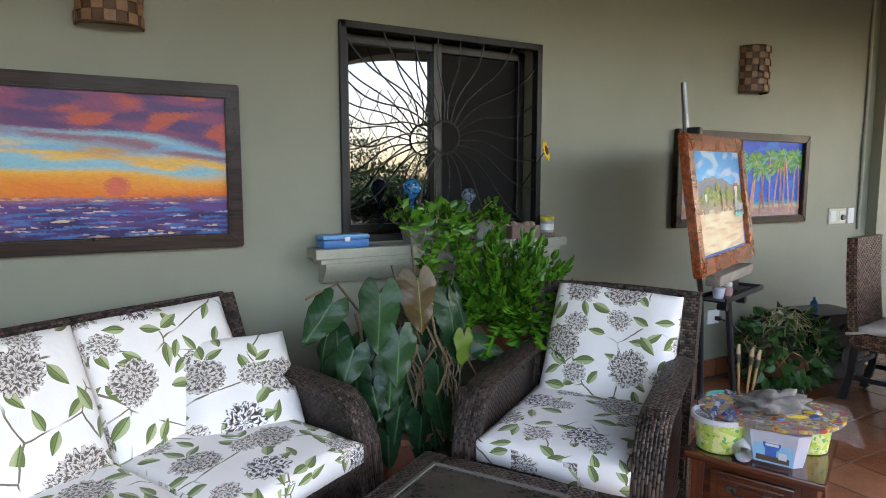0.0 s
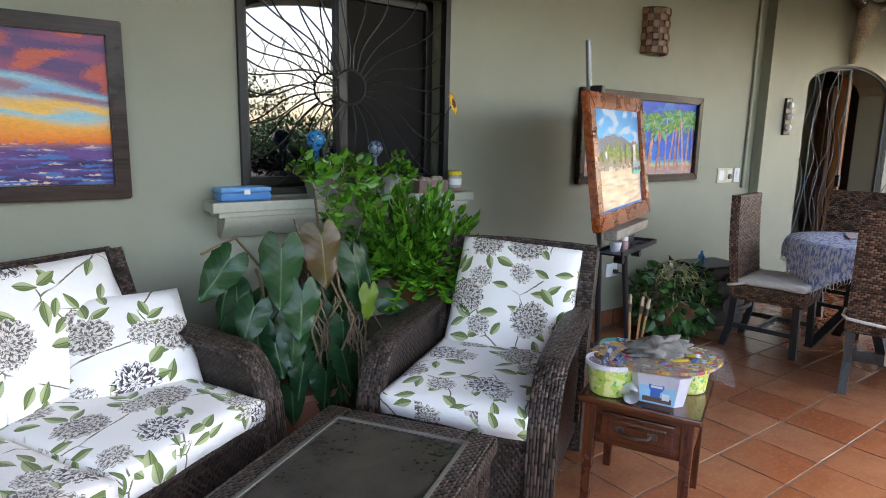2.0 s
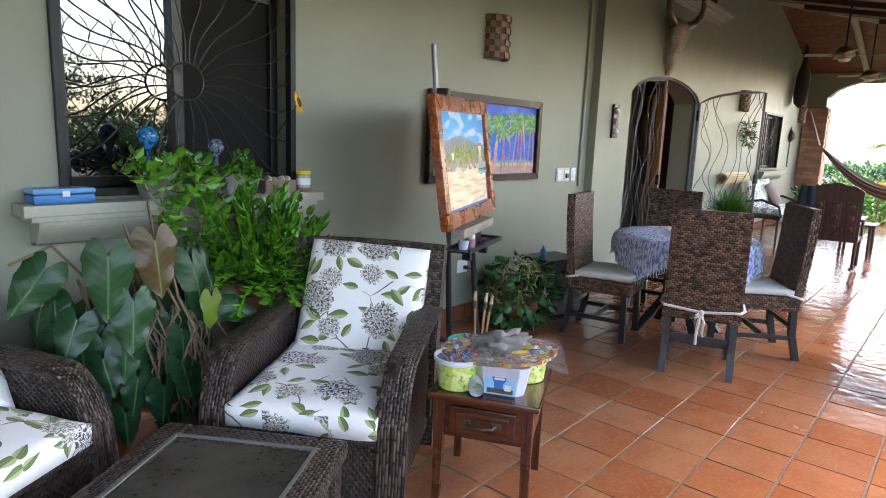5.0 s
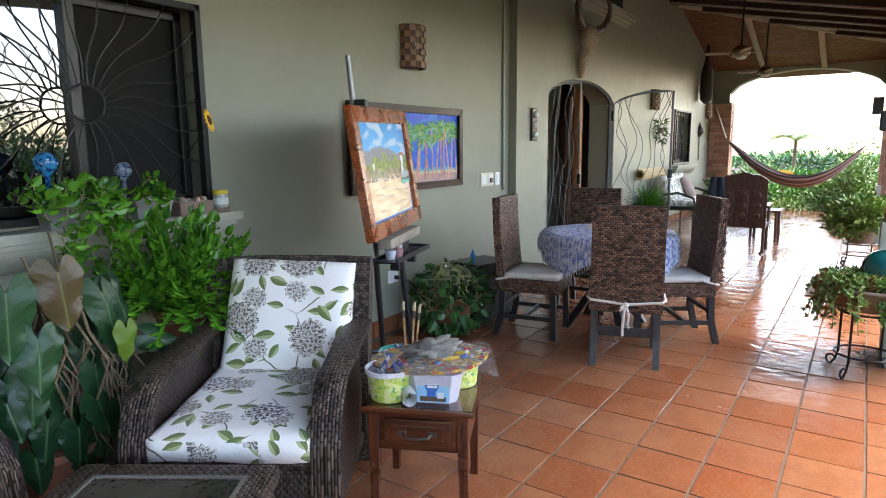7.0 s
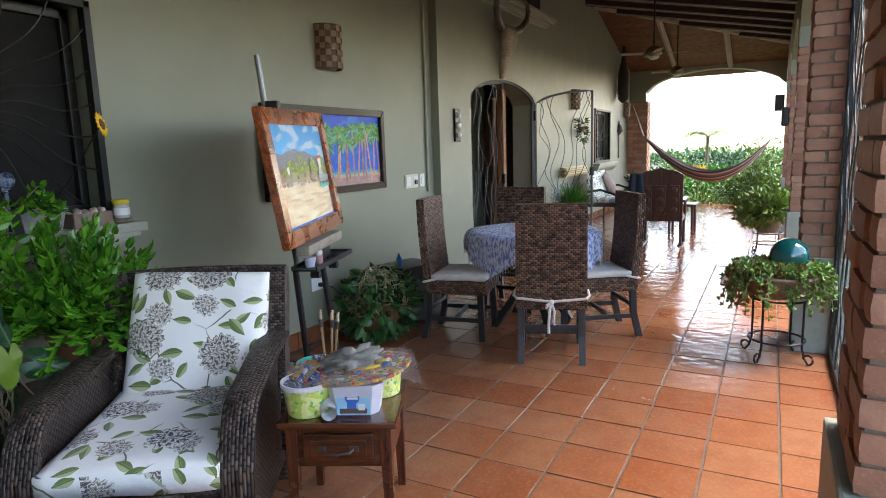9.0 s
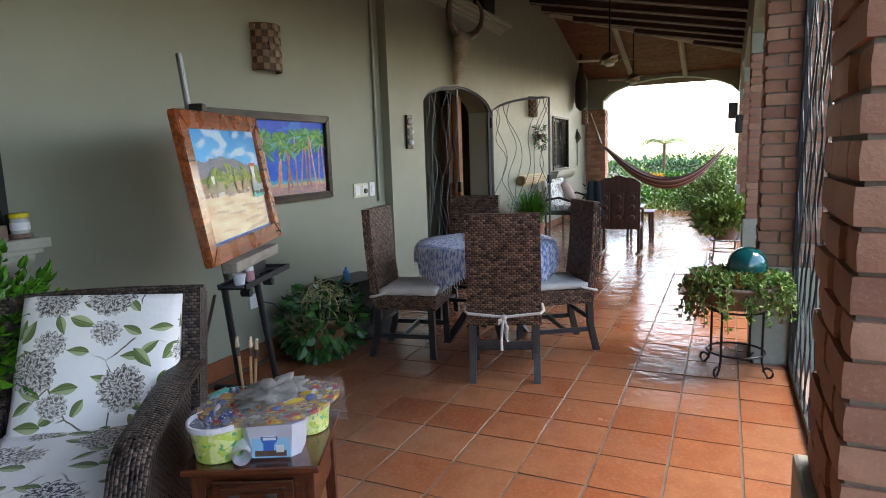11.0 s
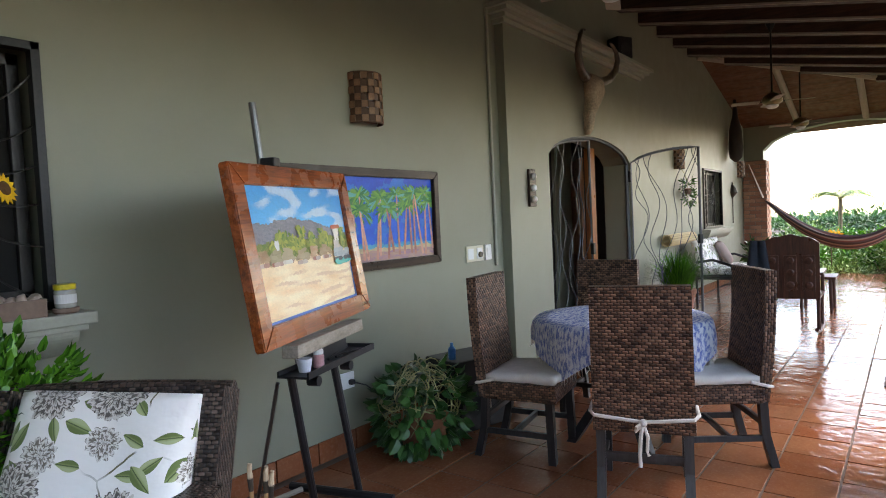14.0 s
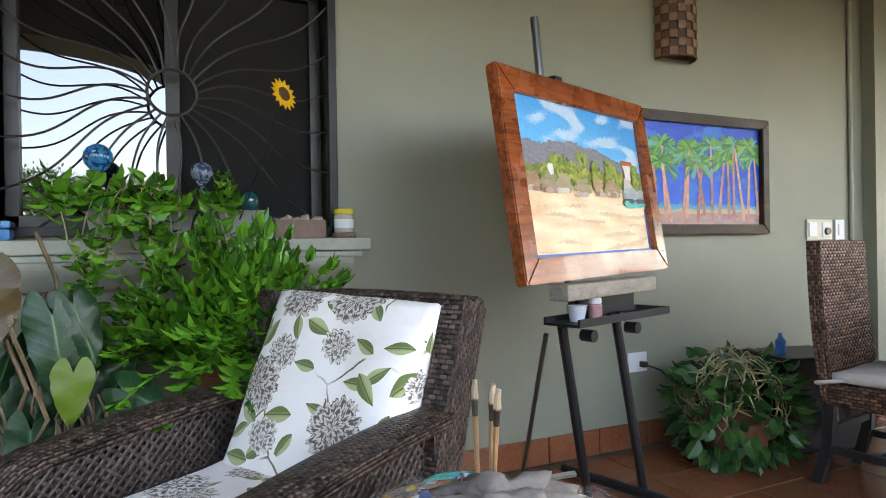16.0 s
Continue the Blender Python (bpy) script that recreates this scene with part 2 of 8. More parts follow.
        inside = mth(nt, "MULTIPLY", mth(nt, "SUBTRACT", 1.0, out), mth(nt, "LESS_THAN", rnd[1], amount))
        tone = mth(nt, "ADD", s, mth(nt, "MULTIPLY", streak, 1.9))
        wash = ramp(nt, tone, (0.12, ink), (0.30, mid), (0.52, pale), (0.84, pale), (0.95, ink))
        return mixc(nt, inside, c, wash)

    c = flowers(c, 4.4, (0.11, 0.29, 0.0), 0.056, 0.60, (0.17, 0.14, 0.11), (0.42, 0.37, 0.31), (0.78, 0.73, 0.66), 3.0)
    c = flowers(c, 3.5, (0.57, 0.05, 0.0), 0.086, 0.55, (0.10, 0.08, 0.065), (0.32, 0.265, 0.22), (0.68, 0.62, 0.55), 4.0)
    c = flowers(c, 3.1, (1.37, 0.71, 0.0), 0.084, 0.42, (0.035, 0.026, 0.026), (0.22, 0.19, 0.17), (0.88, 0.84, 0.79), 3.0)
    threads = noisy(nt, uv, 900, 2)
    c = mixc(nt, mth(nt, "MULTIPLY", threads, 0.06), c, (0.60, 0.56, 0.52))
    put(nt, b.inputs["Base Color"], c)
    b.inputs["Roughness"].default_value = 0.85
    b.inputs["Sheen Weight"].default_value = 0.15
    put(nt, b.inputs["Normal"], bump(nt, mth(nt, "ADD", noisy(nt, uv, 14, 3), mth(nt, "MULTIPLY", threads, 0.05)), 0.35, 0.02))
    return m


def leaf_mat(name, dark, light, rough=0.35):
    m, nt, b = material(name)
    r = island_random(nt)
    o = obj_random(nt)
    k = mth(nt, "FRACT", mth(nt, "ADD", r, o))
    n = noisy(nt, coords(nt), 25, 3)
    c = ramp(nt, k, (0.0, dark), (1.0, light))
    c = mixc(nt, mth(nt, "MULTIPLY", n, 0.4), c, tuple(x * 0.6 for x in dark))
    put(nt, b.inputs["Base Color"], c)
    b.inputs["Roughness"].default_value = rough
    b.inputs["Specular IOR Level"].default_value = 0.40
    put(nt, b.inputs["Normal"], bump(nt, n, 0.15, 0.01))
    return m


def painted(name, rough=0.45):
    """Oil paint whose colour is laid on stroke by stroke."""
    m, nt, b = material(name)
    a = nt.nodes.new("ShaderNodeVertexColor")
    a.layer_name = "paint"
    n = noisy(nt, coords(nt), 160, 3)
    put(nt, b.inputs["Base Color"], mixc(nt, mth(nt, "MULTIPLY", n, 0.04), a.outputs[0], (0.5, 0.5, 0.5)))
    b.inputs["Roughness"].default_value = rough
    b.inputs["Specular IOR Level"].default_value = 0.22
    put(nt, b.inputs["Normal"], bump(nt, n, 0.3, 0.002))
    return m


GREEN_WALL = wall_paint()
TERRACOTTA = terracotta()
BRICK = brick_clay()
MORTAR = plain("mortar", (0.20, 0.155, 0.12), 0.85, 0, 80, 0.25, 0.5)
GROUT = plain("grout", (0.115, 0.078, 0.054), 0.8, 0, 60, 0.3, 0.4)
SILL = plain("sill_plaster", (0.34, 0.335, 0.265), 0.5, 0, 50, 0.12, 0.15)
PLINTH = plain("plinth_plaster", (0.30, 0.305, 0.24), 0.55, 0, 30, 0.15, 0.2)
BLACK_IRON = plain("black_iron", (0.022, 0.022, 0.022), 0.42, 0.6, 90, 0.3, 0.25)
GATE_GREY = plain("grey_painted_iron", (0.10, 0.105, 0.12), 0.38, 0.4, 60, 0.2, 0.15)
# black iron with a lighter colour in place of its reflected light
IRON_SHEEN = plain("black_iron_with_sheen_in_colour", (0.034, 0.034, 0.033), 0.36, 0.5, 90, 0.3, 0.25)
WINDOW_ALU = plain("bronze_aluminium", (0.035, 0.032, 0.030), 0.35, 0.7, 60, 0.2, 0.1)
RATTAN = wicker("dark_resin_wicker", (0.013, 0.008, 0.006), (0.14, 0.094, 0.072), 0.0115)
RATTAN_OPEN = lattice("open_resin_wicker", (0.014, 0.010, 0.008), (0.085, 0.062, 0.050), 0.030)
ABACA = wicker("woven_abaca", (0.030, 0.014, 0.009), (0.29, 0.160, 0.100), 0.0140, 0.030, 0.5, 0.45)
FLORAL = floral()
CREAM = plain("cream_canvas", (0.62, 0.57, 0.50), 0.9, 0, 300, 0.12, 0.35)
LEG_BLACK = wood("black_stained_wood", (0.012, 0.012, 0.013), (0.035, 0.034, 0.036), 0.4, 1.0, 2)
MAHOGANY = wood("varnished_mahogany", (0.030, 0.008, 0.004), (0.135, 0.036, 0.014), 0.2, 1.0, 0, 0.5)
MAHOGANY_UP = wood("varnished_mahogany_upright", (0.034, 0.009, 0.005), (0.145, 0.040, 0.016), 0.22, 1.0, 2, 0.4)
FRAME_RED = wood("red_brown_frame_wood", (0.10, 0.020, 0.006), (0.42, 0.105, 0.028), 0.26, 1.2, 0, 0.3)
FRAME_DARK = wood("dark_frame_wood", (0.010, 0.006, 0.005), (0.050, 0.028, 0.021), 0.33, 1.0, 0)
FRAME_DARK.node_tree.nodes["Principled BSDF"].inputs["Specular IOR Level"].default_value = 0.2
DOOR_WOOD = wood("orange_door_wood", (0.20, 0.065, 0.018), (0.42, 0.16, 0.05), 0.35, 0.8, 2)
BEAM_WOOD = wood("dark_beam_wood", (0.018, 0.010, 0.008), (0.075, 0.035, 0.024), 0.55, 0.6, 1)
BOARD_WOOD = wood("ceiling_brick_boards", (0.075, 0.026, 0.014), (0.165, 0.060, 0.032), 0.6, 0.5, 1)
# pale timber and blades; also the colour of the rafters' painted edge highlights
PALE_WOOD_OR_HIGHLIGHT = plain("pale_wood_and_edge_highlight", (0.33, 0.285, 0.235), 0.6, 0, 40, 0.2, 0.2)
# near-black paint that stands in for the shade inside the rooms
ROOM_SHADE = plain("room_wall_shade_in_colour", (0.05, 0.045, 0.042), 0.8, 0, 10, 0.2, 0.0)


# ---- mesh helpers ----
def box_uv(bm):
    """UV in metres, laid on each face along its own two widest directions."""
    layer = bm.loops.layers.uv.verify()
    for f in bm.faces:
        n = f.normal
        ax = max(range(3), key=lambda i: abs(n[i]))
        i, j = ((1, 2), (0, 2), (0, 1))[ax]
        for l in f.loops:
            l[layer].uv = (l.vert.co[i], l.vert.co[j])


def mesh_of(name, bm, mat, smooth=False, uv=True):
    bm.normal_update()
    if uv:
        box_uv(bm)
    me = bpy.data.meshes.new(name)
    bm.to_mesh(me)
    bm.free()
    me.materials.append(mat)
    if smooth:
        me.polygons.foreach_set("use_smooth", [True] * len(me.polygons))
    return me


def part(name, bm, mat, parent=None, label="", smooth=False, uv=True):
    ob = new(name, mesh_of(name, bm, mat, smooth, uv))
    ob.parent = parent
    return tagged(ob, label)


def thing(name, label, category, m=None, group="", kind=""):
    ob = new(name)
    ob.empty_display_size = 0.1
    if m is not None:
        ob.matrix_world = m
    return tagged(ob, label, category, group, kind)


def setting(name, bm, mat, label, category, smooth=False):
    return tagged(part(name, bm, mat, None, "", smooth), label, category, kind="structure")


def B():
    return bmesh.new()


def box(bm, c, s, bev=0.0, rot=None):
    """A block with centre c and size s, its edges rounded by bev."""
    m = Matrix.Translation(c) @ (rot if rot is not None else Matrix()) @ Matrix.Diagonal((*s, 1))
    vs = bmesh.ops.create_cube(bm, size=1, matrix=m)["verts"]
    if bev:
        es = list({e for v in vs for e in v.link_edges})
        bmesh.ops.bevel(bm, geom=es, offset=bev, segments=2, profile=0.6, affect="EDGES", clamp_overlap=True)
    return bm


def span(bm, x0, x1, y0, y1, z0, z1, bev=0.0):
    return box(bm, ((x0 + x1) / 2, (y0 + y1) / 2, (z0 + z1) / 2), (x1 - x0, y1 - y0, z1 - z0), bev)


def tube(bm, pts, r, seg=8, taper=None, closed=False):
    """A round bar swept along pts."""
    pts = [Vector(p) for p in pts]
    rings, n = [], len(pts)
    up = Vector((0.31, 0.17, 0.93))
    for i, p in enumerate(pts):
        d = (pts[(i + 1) % n] - pts[i - 1]) if closed or 0 < i < n - 1 else (pts[1] - pts[0] if i == 0 else pts[-1] - pts[-2])
        d = d.normalized() if d.length > 1e-9 else Vector((0, 0, 1))
        a = d.cross(up)
        a = a.normalized() if a.length > 1e-4 else d.orthogonal().normalized()
        b = d.cross(a)
        k = r if taper is None else r + (taper - r) * i / (n - 1)
        rings.append([bm.verts.new(p + (a * math.cos(2 * math.pi * j / seg) + b * math.sin(2 * math.pi * j / seg)) * k) for j in range(seg)])
    for i in range(n if closed else n - 1):
        q, w = rings[i], rings[(i + 1) % n]
        for j in range(seg):
            bm.faces.new((q[j], q[(j + 1) % seg], w[(j + 1) % seg], w[j]))
    if not closed:
        bm.faces.new(rings[0])
        bm.faces.new(rings[-1][::-1])
    return bm


def lathe(bm, prof, seg=28, c=(0, 0, 0), cap=True):
    """A turned shape: prof is (radius, height) from bottom to top."""
    rings = [[bm.verts.new((c[0] + r * math.cos(2 * math.pi * j / seg), c[1] + r * math.sin(2 * math.pi * j / seg), c[2] + z)) for j in range(seg)] for r, z in prof]
    for q, w in zip(rings, rings[1:]):
        for j in range(seg):
            bm.faces.new((q[j], q[(j + 1) % seg], w[(j + 1) % seg], w[j]))
    if cap:
        bm.faces.new(rings[0][::-1])
        bm.faces.new(rings[-1])
    return bm


def slab(bm, pts, lo, hi, axis=2):
    """A flat outline pts (two coordinates each) given thickness from lo to hi along axis."""
    def at(p, h):
        q = list(p)
        q.insert(axis, h)
        return bm.verts.new(q)
    a, b = [at(p, lo) for p in pts], [at(p, hi) for p in pts]
    n = len(pts)
    bm.faces.new(a)
    bm.faces.new(b[::-1])
    for i in range(n):
        bm.faces.new((a[i], b[i], b[(i + 1) % n], a[(i + 1) % n]))
    bmesh.ops.recalc_face_normals(bm, faces=bm.faces[:])
    return bm


def pillow(bm, w, h, t, n=14, plump=0.5, edge=0.35, m=Matrix(), seed=0):
    """A stuffed cushion, w by h and t thick, with soft edges, drawn-in sides and a few dents."""
    def point(u, v, s):
        k = (max(0.0, 1 - abs(u) ** 4) ** plump) * (max(0.0, 1 - abs(v) ** 4) ** plump)
        z = s * t / 2 * (edge + (1 - edge) * k)
        pinch = 1 - 0.018 * (1 - k)
        d = 0.010 * noise.noise(Vector((u * 2.1 + seed, v * 2.3, s * 3 + seed)))
        return m @ Vector((u * w / 2 * pinch, v * h / 2 * pinch, z + d))
    g = {}
    for s in (-1, 1):
        for i in range(n + 1):
            for j in range(n + 1):
                g[s, i, j] = bm.verts.new(point(2 * i / n - 1, 2 * j / n - 1, s))
    for i in range(n):
        for j in range(n):
            bm.faces.new((g[1, i, j], g[1, i + 1, j], g[1, i + 1, j + 1], g[1, i, j + 1]))
            bm.faces.new((g[-1, i, j], g[-1, i, j + 1], g[-1, i + 1, j + 1], g[-1, i + 1, j]))
    rim = [(i, 0) for i in range(n)] + [(n, j) for j in range(n)] + [(i, n) for i in range(n, 0, -1)] + [(0, j) for j in range(n, 0, -1)]
    for a, b in zip(rim, rim[1:] + rim[:1]):
        bm.faces.new((g[-1, *a], g[-1, *b], g[1, *b], g[1, *a]))
    layer = bm.loops.layers.uv.verify()
    inv = m.inverted()
    for f in bm.faces:
        c = inv @ f.calc_center_median()
        sx, sy = abs(c.x) > 0.485 * w, abs(c.y) > 0.485 * h
        for l in f.loops:
            q = inv @ l.vert.co
            l[layer].uv = (q.x + seed * 0.37 + (q.z if sx else 0), q.y + seed * 0.21 + (q.z if sy else 0) + (0.43 if c.z < 0 else 0))
    return bm


def arch_wall(bm, x0, x1, z0, z1, y0, y1, hole, n=18, along="x"):
    """A wall with one opening hole = (a, b, spring, top) whose head is an arc."""
    a, b, zs, zt = hole

    def blk(p, q, lo, hi):
        if along == "x":
            span(bm, p, q, y0, y1, lo, hi)
        else:
            span(bm, y0, y1, p, q, lo, hi)
    if a > x0:
        blk(x0, a, z0, z1)
    if b < x1:
        blk(b, x1, z0, z1)
    head = [(a + (b - a) * i / n, zs + (zt - zs) * math.sqrt(max(0, 1 - (2 * i / n - 1) ** 2)) ** 1.25) for i in range(n + 1)]
    pts = head + [(b, z1), (a, z1)]
    for (p, h0), (q, h1) in zip(head, head[1:]):
        cols = [(p, h0), (q, h1), (q, z1), (p, z1)]
        slab(bm, cols, y0, y1, 1 if along == "x" else 0)
    return bm


# ---- the setting ----
FAR = 16.4
OUT = -3.17


def roof_z(x, y):
    return min(3.94 + 0.2 * y, 3.94 - 0.27 * (x - 13.0))


# house wall in one skin with the window and door openings
def house_wall():
    bm = B()
    w0, w1, wz0, wz1 = 2.19, 3.38, 1.10, 2.16
    span(bm, -3.2, w0, 0, 0.25, -0.2, 4.0)
    span(bm, w1, 7.45, 0, 0.25, -0.2, 4.0)
    span(bm, w0, w1, 0, 0.25, -0.2, wz0)
    span(bm, w0, w1, 0, 0.25, wz1, 4.0)
    arch_wall(bm, 7.45, 9.75, -0.2, 4.0, 0, 0.25, (7.56, 9.64, 1.965, 2.20))
    v0, v1, vz0, vz1 = 13.16, 14.40, 1.06, 2.07
    span(bm, 9.75, v0, 0, 0.25, -0.2, 4.0)
    span(bm, v1, FAR + 0.3, 0, 0.25, -0.2, 4.0)
    span(bm, v0, v1, 0, 0.25, -0.2, vz0)
    span(bm, v0, v1, 0, 0.25, vz1, 4.0)
    return setting("wall_house", bm, GREEN_WALL, "grey-green painted plaster house wall along the veranda", "wall")


house_wall()
bm = B()
arch_wall(bm, 6.83, 10.0, -0.05, 3.0, -0.085, -0.002, (7.56, 9.64, 1.965, 2.20))
setting("wall_door_surround", bm, GREEN_WALL, "projecting grey-green plaster surround of the entrance", "wall")
bm = B()
for dz, dy in ((0.0, 0.03), (0.035, 0.06), (0.07, 0.11), (0.105, 0.15)):
    span(bm, 6.83 - dy, 10.0 + dy, -0.085 - dy, -0.002, 3.0 + dz, 3.035 + dz)
setting("trim_cornice", bm, SILL, "stepped plaster cornice above the entrance", "cornice")

bm = B()
arch_wall(bm, -3.9, 0.0, -0.2, 4.0, FAR, FAR + 0.3, (-3.18, -0.36, 2.53, 2.95), 18, "y")
setting("wall_far", bm, GREEN_WALL, "plaster end wall with a wide open arch", "wall")
# added out of view: closes the near end and darkens the wall there
bm = B()
span(bm, -3.2, -2.95, -3.9, 0.0, -0.2, 4.0)
setting("wall_near", bm, GREEN_WALL, "plain grey-green plaster end wall", "wall")

# outer arcade: plaster arches on brick pillars
PILLARS = ((-2.9, -2.45), (-0.15, 0.3), (2.88, 3.30), (6.0, 6.42), (8.9, 9.32), (11.9, 12.32), (15.6, 16.05))
bm = B()
for (a0, a1), (b0, b1) in zip(PILLARS, PILLARS[1:]):
    arch_wall(bm, a0 + 0.2, b0 + 0.2, 2.32, 3.55, OUT - 0.5, OUT, (a1, b0, 2.52, 2.82), 16)
span(bm, PILLARS[-1][0] + 0.2, FAR, OUT - 0.5, OUT, 2.32, 3.55)
setting("wall_arcade", bm, GREEN_WALL, "plaster arches carried by the brick pillars", "arcade")

# roof deck, hip end, rafters
bm = B()


def deck(pts):
    lo = [bm.verts.new((x, y, roof_z(x, y))) for x, y in pts]
    hi = [bm.verts.new((x, y, roof_z(x, y) + 0.12)) for x, y in pts]
    bm.faces.new(lo[::-1])
    bm.faces.new(hi)
    for i in range(len(pts)):
        k = (i + 1) % len(pts)
        bm.faces.new((lo[i], lo[k], hi[k], hi[i]))


hip = 13.0 + 0.2 * 4.1 / 0.27
deck([(-3.3, 0.3), (-3.3, -4.1), (hip, -4.1), (13.0, 0.0), (13.0, 0.3)])
deck([(13.0, 0.0), (hip, -4.1), (FAR + 0.6, -4.1), (FAR + 0.6, 0.3), (13.0, 0.3)])
setting("ceiling", bm, BOARD_WOOD, "red-brown boarded underside of the veranda roof", "ceiling")

rafters = thing("rafters", "dark stained timber rafters under the veranda roof", "rafter", kind="structure")


def sloped_bar(bm, x, y0, y1, w, d, drop):
    c = [(x - w / 2, y0), (x + w / 2, y0), (x + w / 2, y1), (x - w / 2, y1)]
    hi = [bm.verts.new((p, q, 3.94 + 0.2 * q - drop)) for p, q in c]
    lo = [bm.verts.new((p, q, 3.94 + 0.2 * q - drop - d)) for p, q in c]
    bm.faces.new(hi)
    bm.faces.new(lo[::-1])
    for i in range(4):
        k = (i + 1) % 4
        bm.faces.new((lo[i], lo[k], hi[k], hi[i]))


x = -2.6
while x < 15.2:
    y0 = 0.0 if x < 13 else -(x - 13.0) * 0.27 / 0.2 - 0.05
    bm = B()
    sloped_bar(bm, x, y0 - 0.005, -3.9, 0.10, 0.16, 0.004)
    bmesh.ops.recalc_face_normals(bm, faces=bm.faces[:])
    part("rafter", bm, BEAM_WOOD, rafters)
    # light catching the rafter's lower edge, modelled as a thin pale strip
    bm = B()
    sloped_bar(bm, x - 0.058, y0 - 0.005, -3.9, 0.014, 0.022, 0.143)
    bmesh.ops.recalc_face_normals(bm, faces=bm.faces[:])
    part("batten", bm, PALE_WOOD_OR_HIGHLIGHT, rafters, "pale strip along the lower edge of a rafter")
    x += 0.72
bm = B()
tube(bm, [(13.0, -0.02, 3.86), (15.4, -3.3, 3.20)], 0.06, 8)
part("hip_rafter", bm, PALE_WOOD_OR_HIGHLIGHT, rafters, "pale hip rafter")
for y in (-1.0, -2.1):
    bm = B()
    xs = 13.0 - 0.2 * y / 0.27
    tube(bm, [(xs + 0.05, y, 3.94 - 0.27 * (xs - 12.95) - 0.06), (FAR, y, 3.94 - 0.27 * (FAR - 13) - 0.06)], 0.055, 8)
    part("jack_rafter", bm, PALE_WOOD_OR_HIGHLIGHT, rafters, "pale jack rafter")

# floor bed, border, outside ground
bm = B()
span(bm, -3.1, FAR + 0.3, -3.40, 0.0, -0.3, -0.0045)
setting("floor", bm, GROUT, "grey-brown grout bed under terracotta tiles", "floor")
bm = B()
span(bm, -3.1, FAR + 0.3, -3.50, -3.40, -0.3, -0.012, 0.008)
setting("floor_edge", bm, MORTAR, "cement edge strip of the veranda floor", "edge")

SOIL = plain("garden_soil", (0.055, 0.045, 0.032), 0.95, 0, 12, 0.5, 0.6)
bm = B()
bmesh.ops.create_grid(bm, x_segments=30, y_segments=30, size=400, matrix=Matrix.Translation((10, 0, -0.30)))
for v in bm.verts:
    v.co.z -= 0.012 * max(0, (v.co - Vector((10, 0, 0))).length - 60)
setting("ground", bm, SOIL, "dark garden soil and undergrowth reaching the distance", "ground", True)

# brick pillars on painted plinths; the bricks come at the end of the file
PIL = []
for i, (a, b) in enumerate(PILLARS):
    p = thing("pillar", "red brick pillar on a grey-green painted plinth", "pillar", pose((a + b) / 2, OUT - 0.19, 0), "arcade pillars", "structure")
    w, d = b - a, 0.38
    bm = B()
    box(bm, (0, 0, 0.29), (w + 0.05, d + 0.05, 0.68), 0.01)
    part("plinth", bm, PLINTH, p, "grey-green painted plinth")
    bm = B()
    box(bm, (0, 0, 1.475), (w - 0.03, d - 0.03, 1.70))
    part("mortar_core", bm, MORTAR, p)
    PIL.append((p, w, d))
bm = B()
box(bm, (0, 0, 1.475), (0.40, 0.42, 1.70))
pier = thing("brick_pier", "brick pier beside the far arch", "pier", pose(FAR - 0.02, -0.23, 0), kind="structure")
part("mortar_core", bm, MORTAR, pier)
PIL.append((pier, 0.43, 0.44))

# rooms behind the openings; their gloom is painted as a dark wall colour
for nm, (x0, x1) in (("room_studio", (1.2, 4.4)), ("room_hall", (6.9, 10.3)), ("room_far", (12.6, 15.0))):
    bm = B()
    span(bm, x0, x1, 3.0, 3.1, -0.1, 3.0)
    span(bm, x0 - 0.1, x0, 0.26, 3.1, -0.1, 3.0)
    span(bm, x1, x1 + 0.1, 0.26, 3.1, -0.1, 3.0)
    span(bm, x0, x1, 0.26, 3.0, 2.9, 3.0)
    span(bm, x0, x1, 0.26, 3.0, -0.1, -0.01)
    setting(nm, bm, ROOM_SHADE, "unlit room behind the house wall", "room")


# ---- window, sill, entrance ----
PANE = material("window_pane_glass")
PANE[2].inputs["Base Color"].default_value = (0.006, 0.006, 0.007, 1)
PANE[2].inputs["Roughness"].default_value = 0.015
PANE[2].inputs["Specular IOR Level"].default_value = 1.0
PANE[2].inputs["IOR"].default_value = 1.7
SCREEN = plain("insect_screen", (0.010, 0.009, 0.008), 0.75, 0, 200, 0.2, 0.1, 0.25)


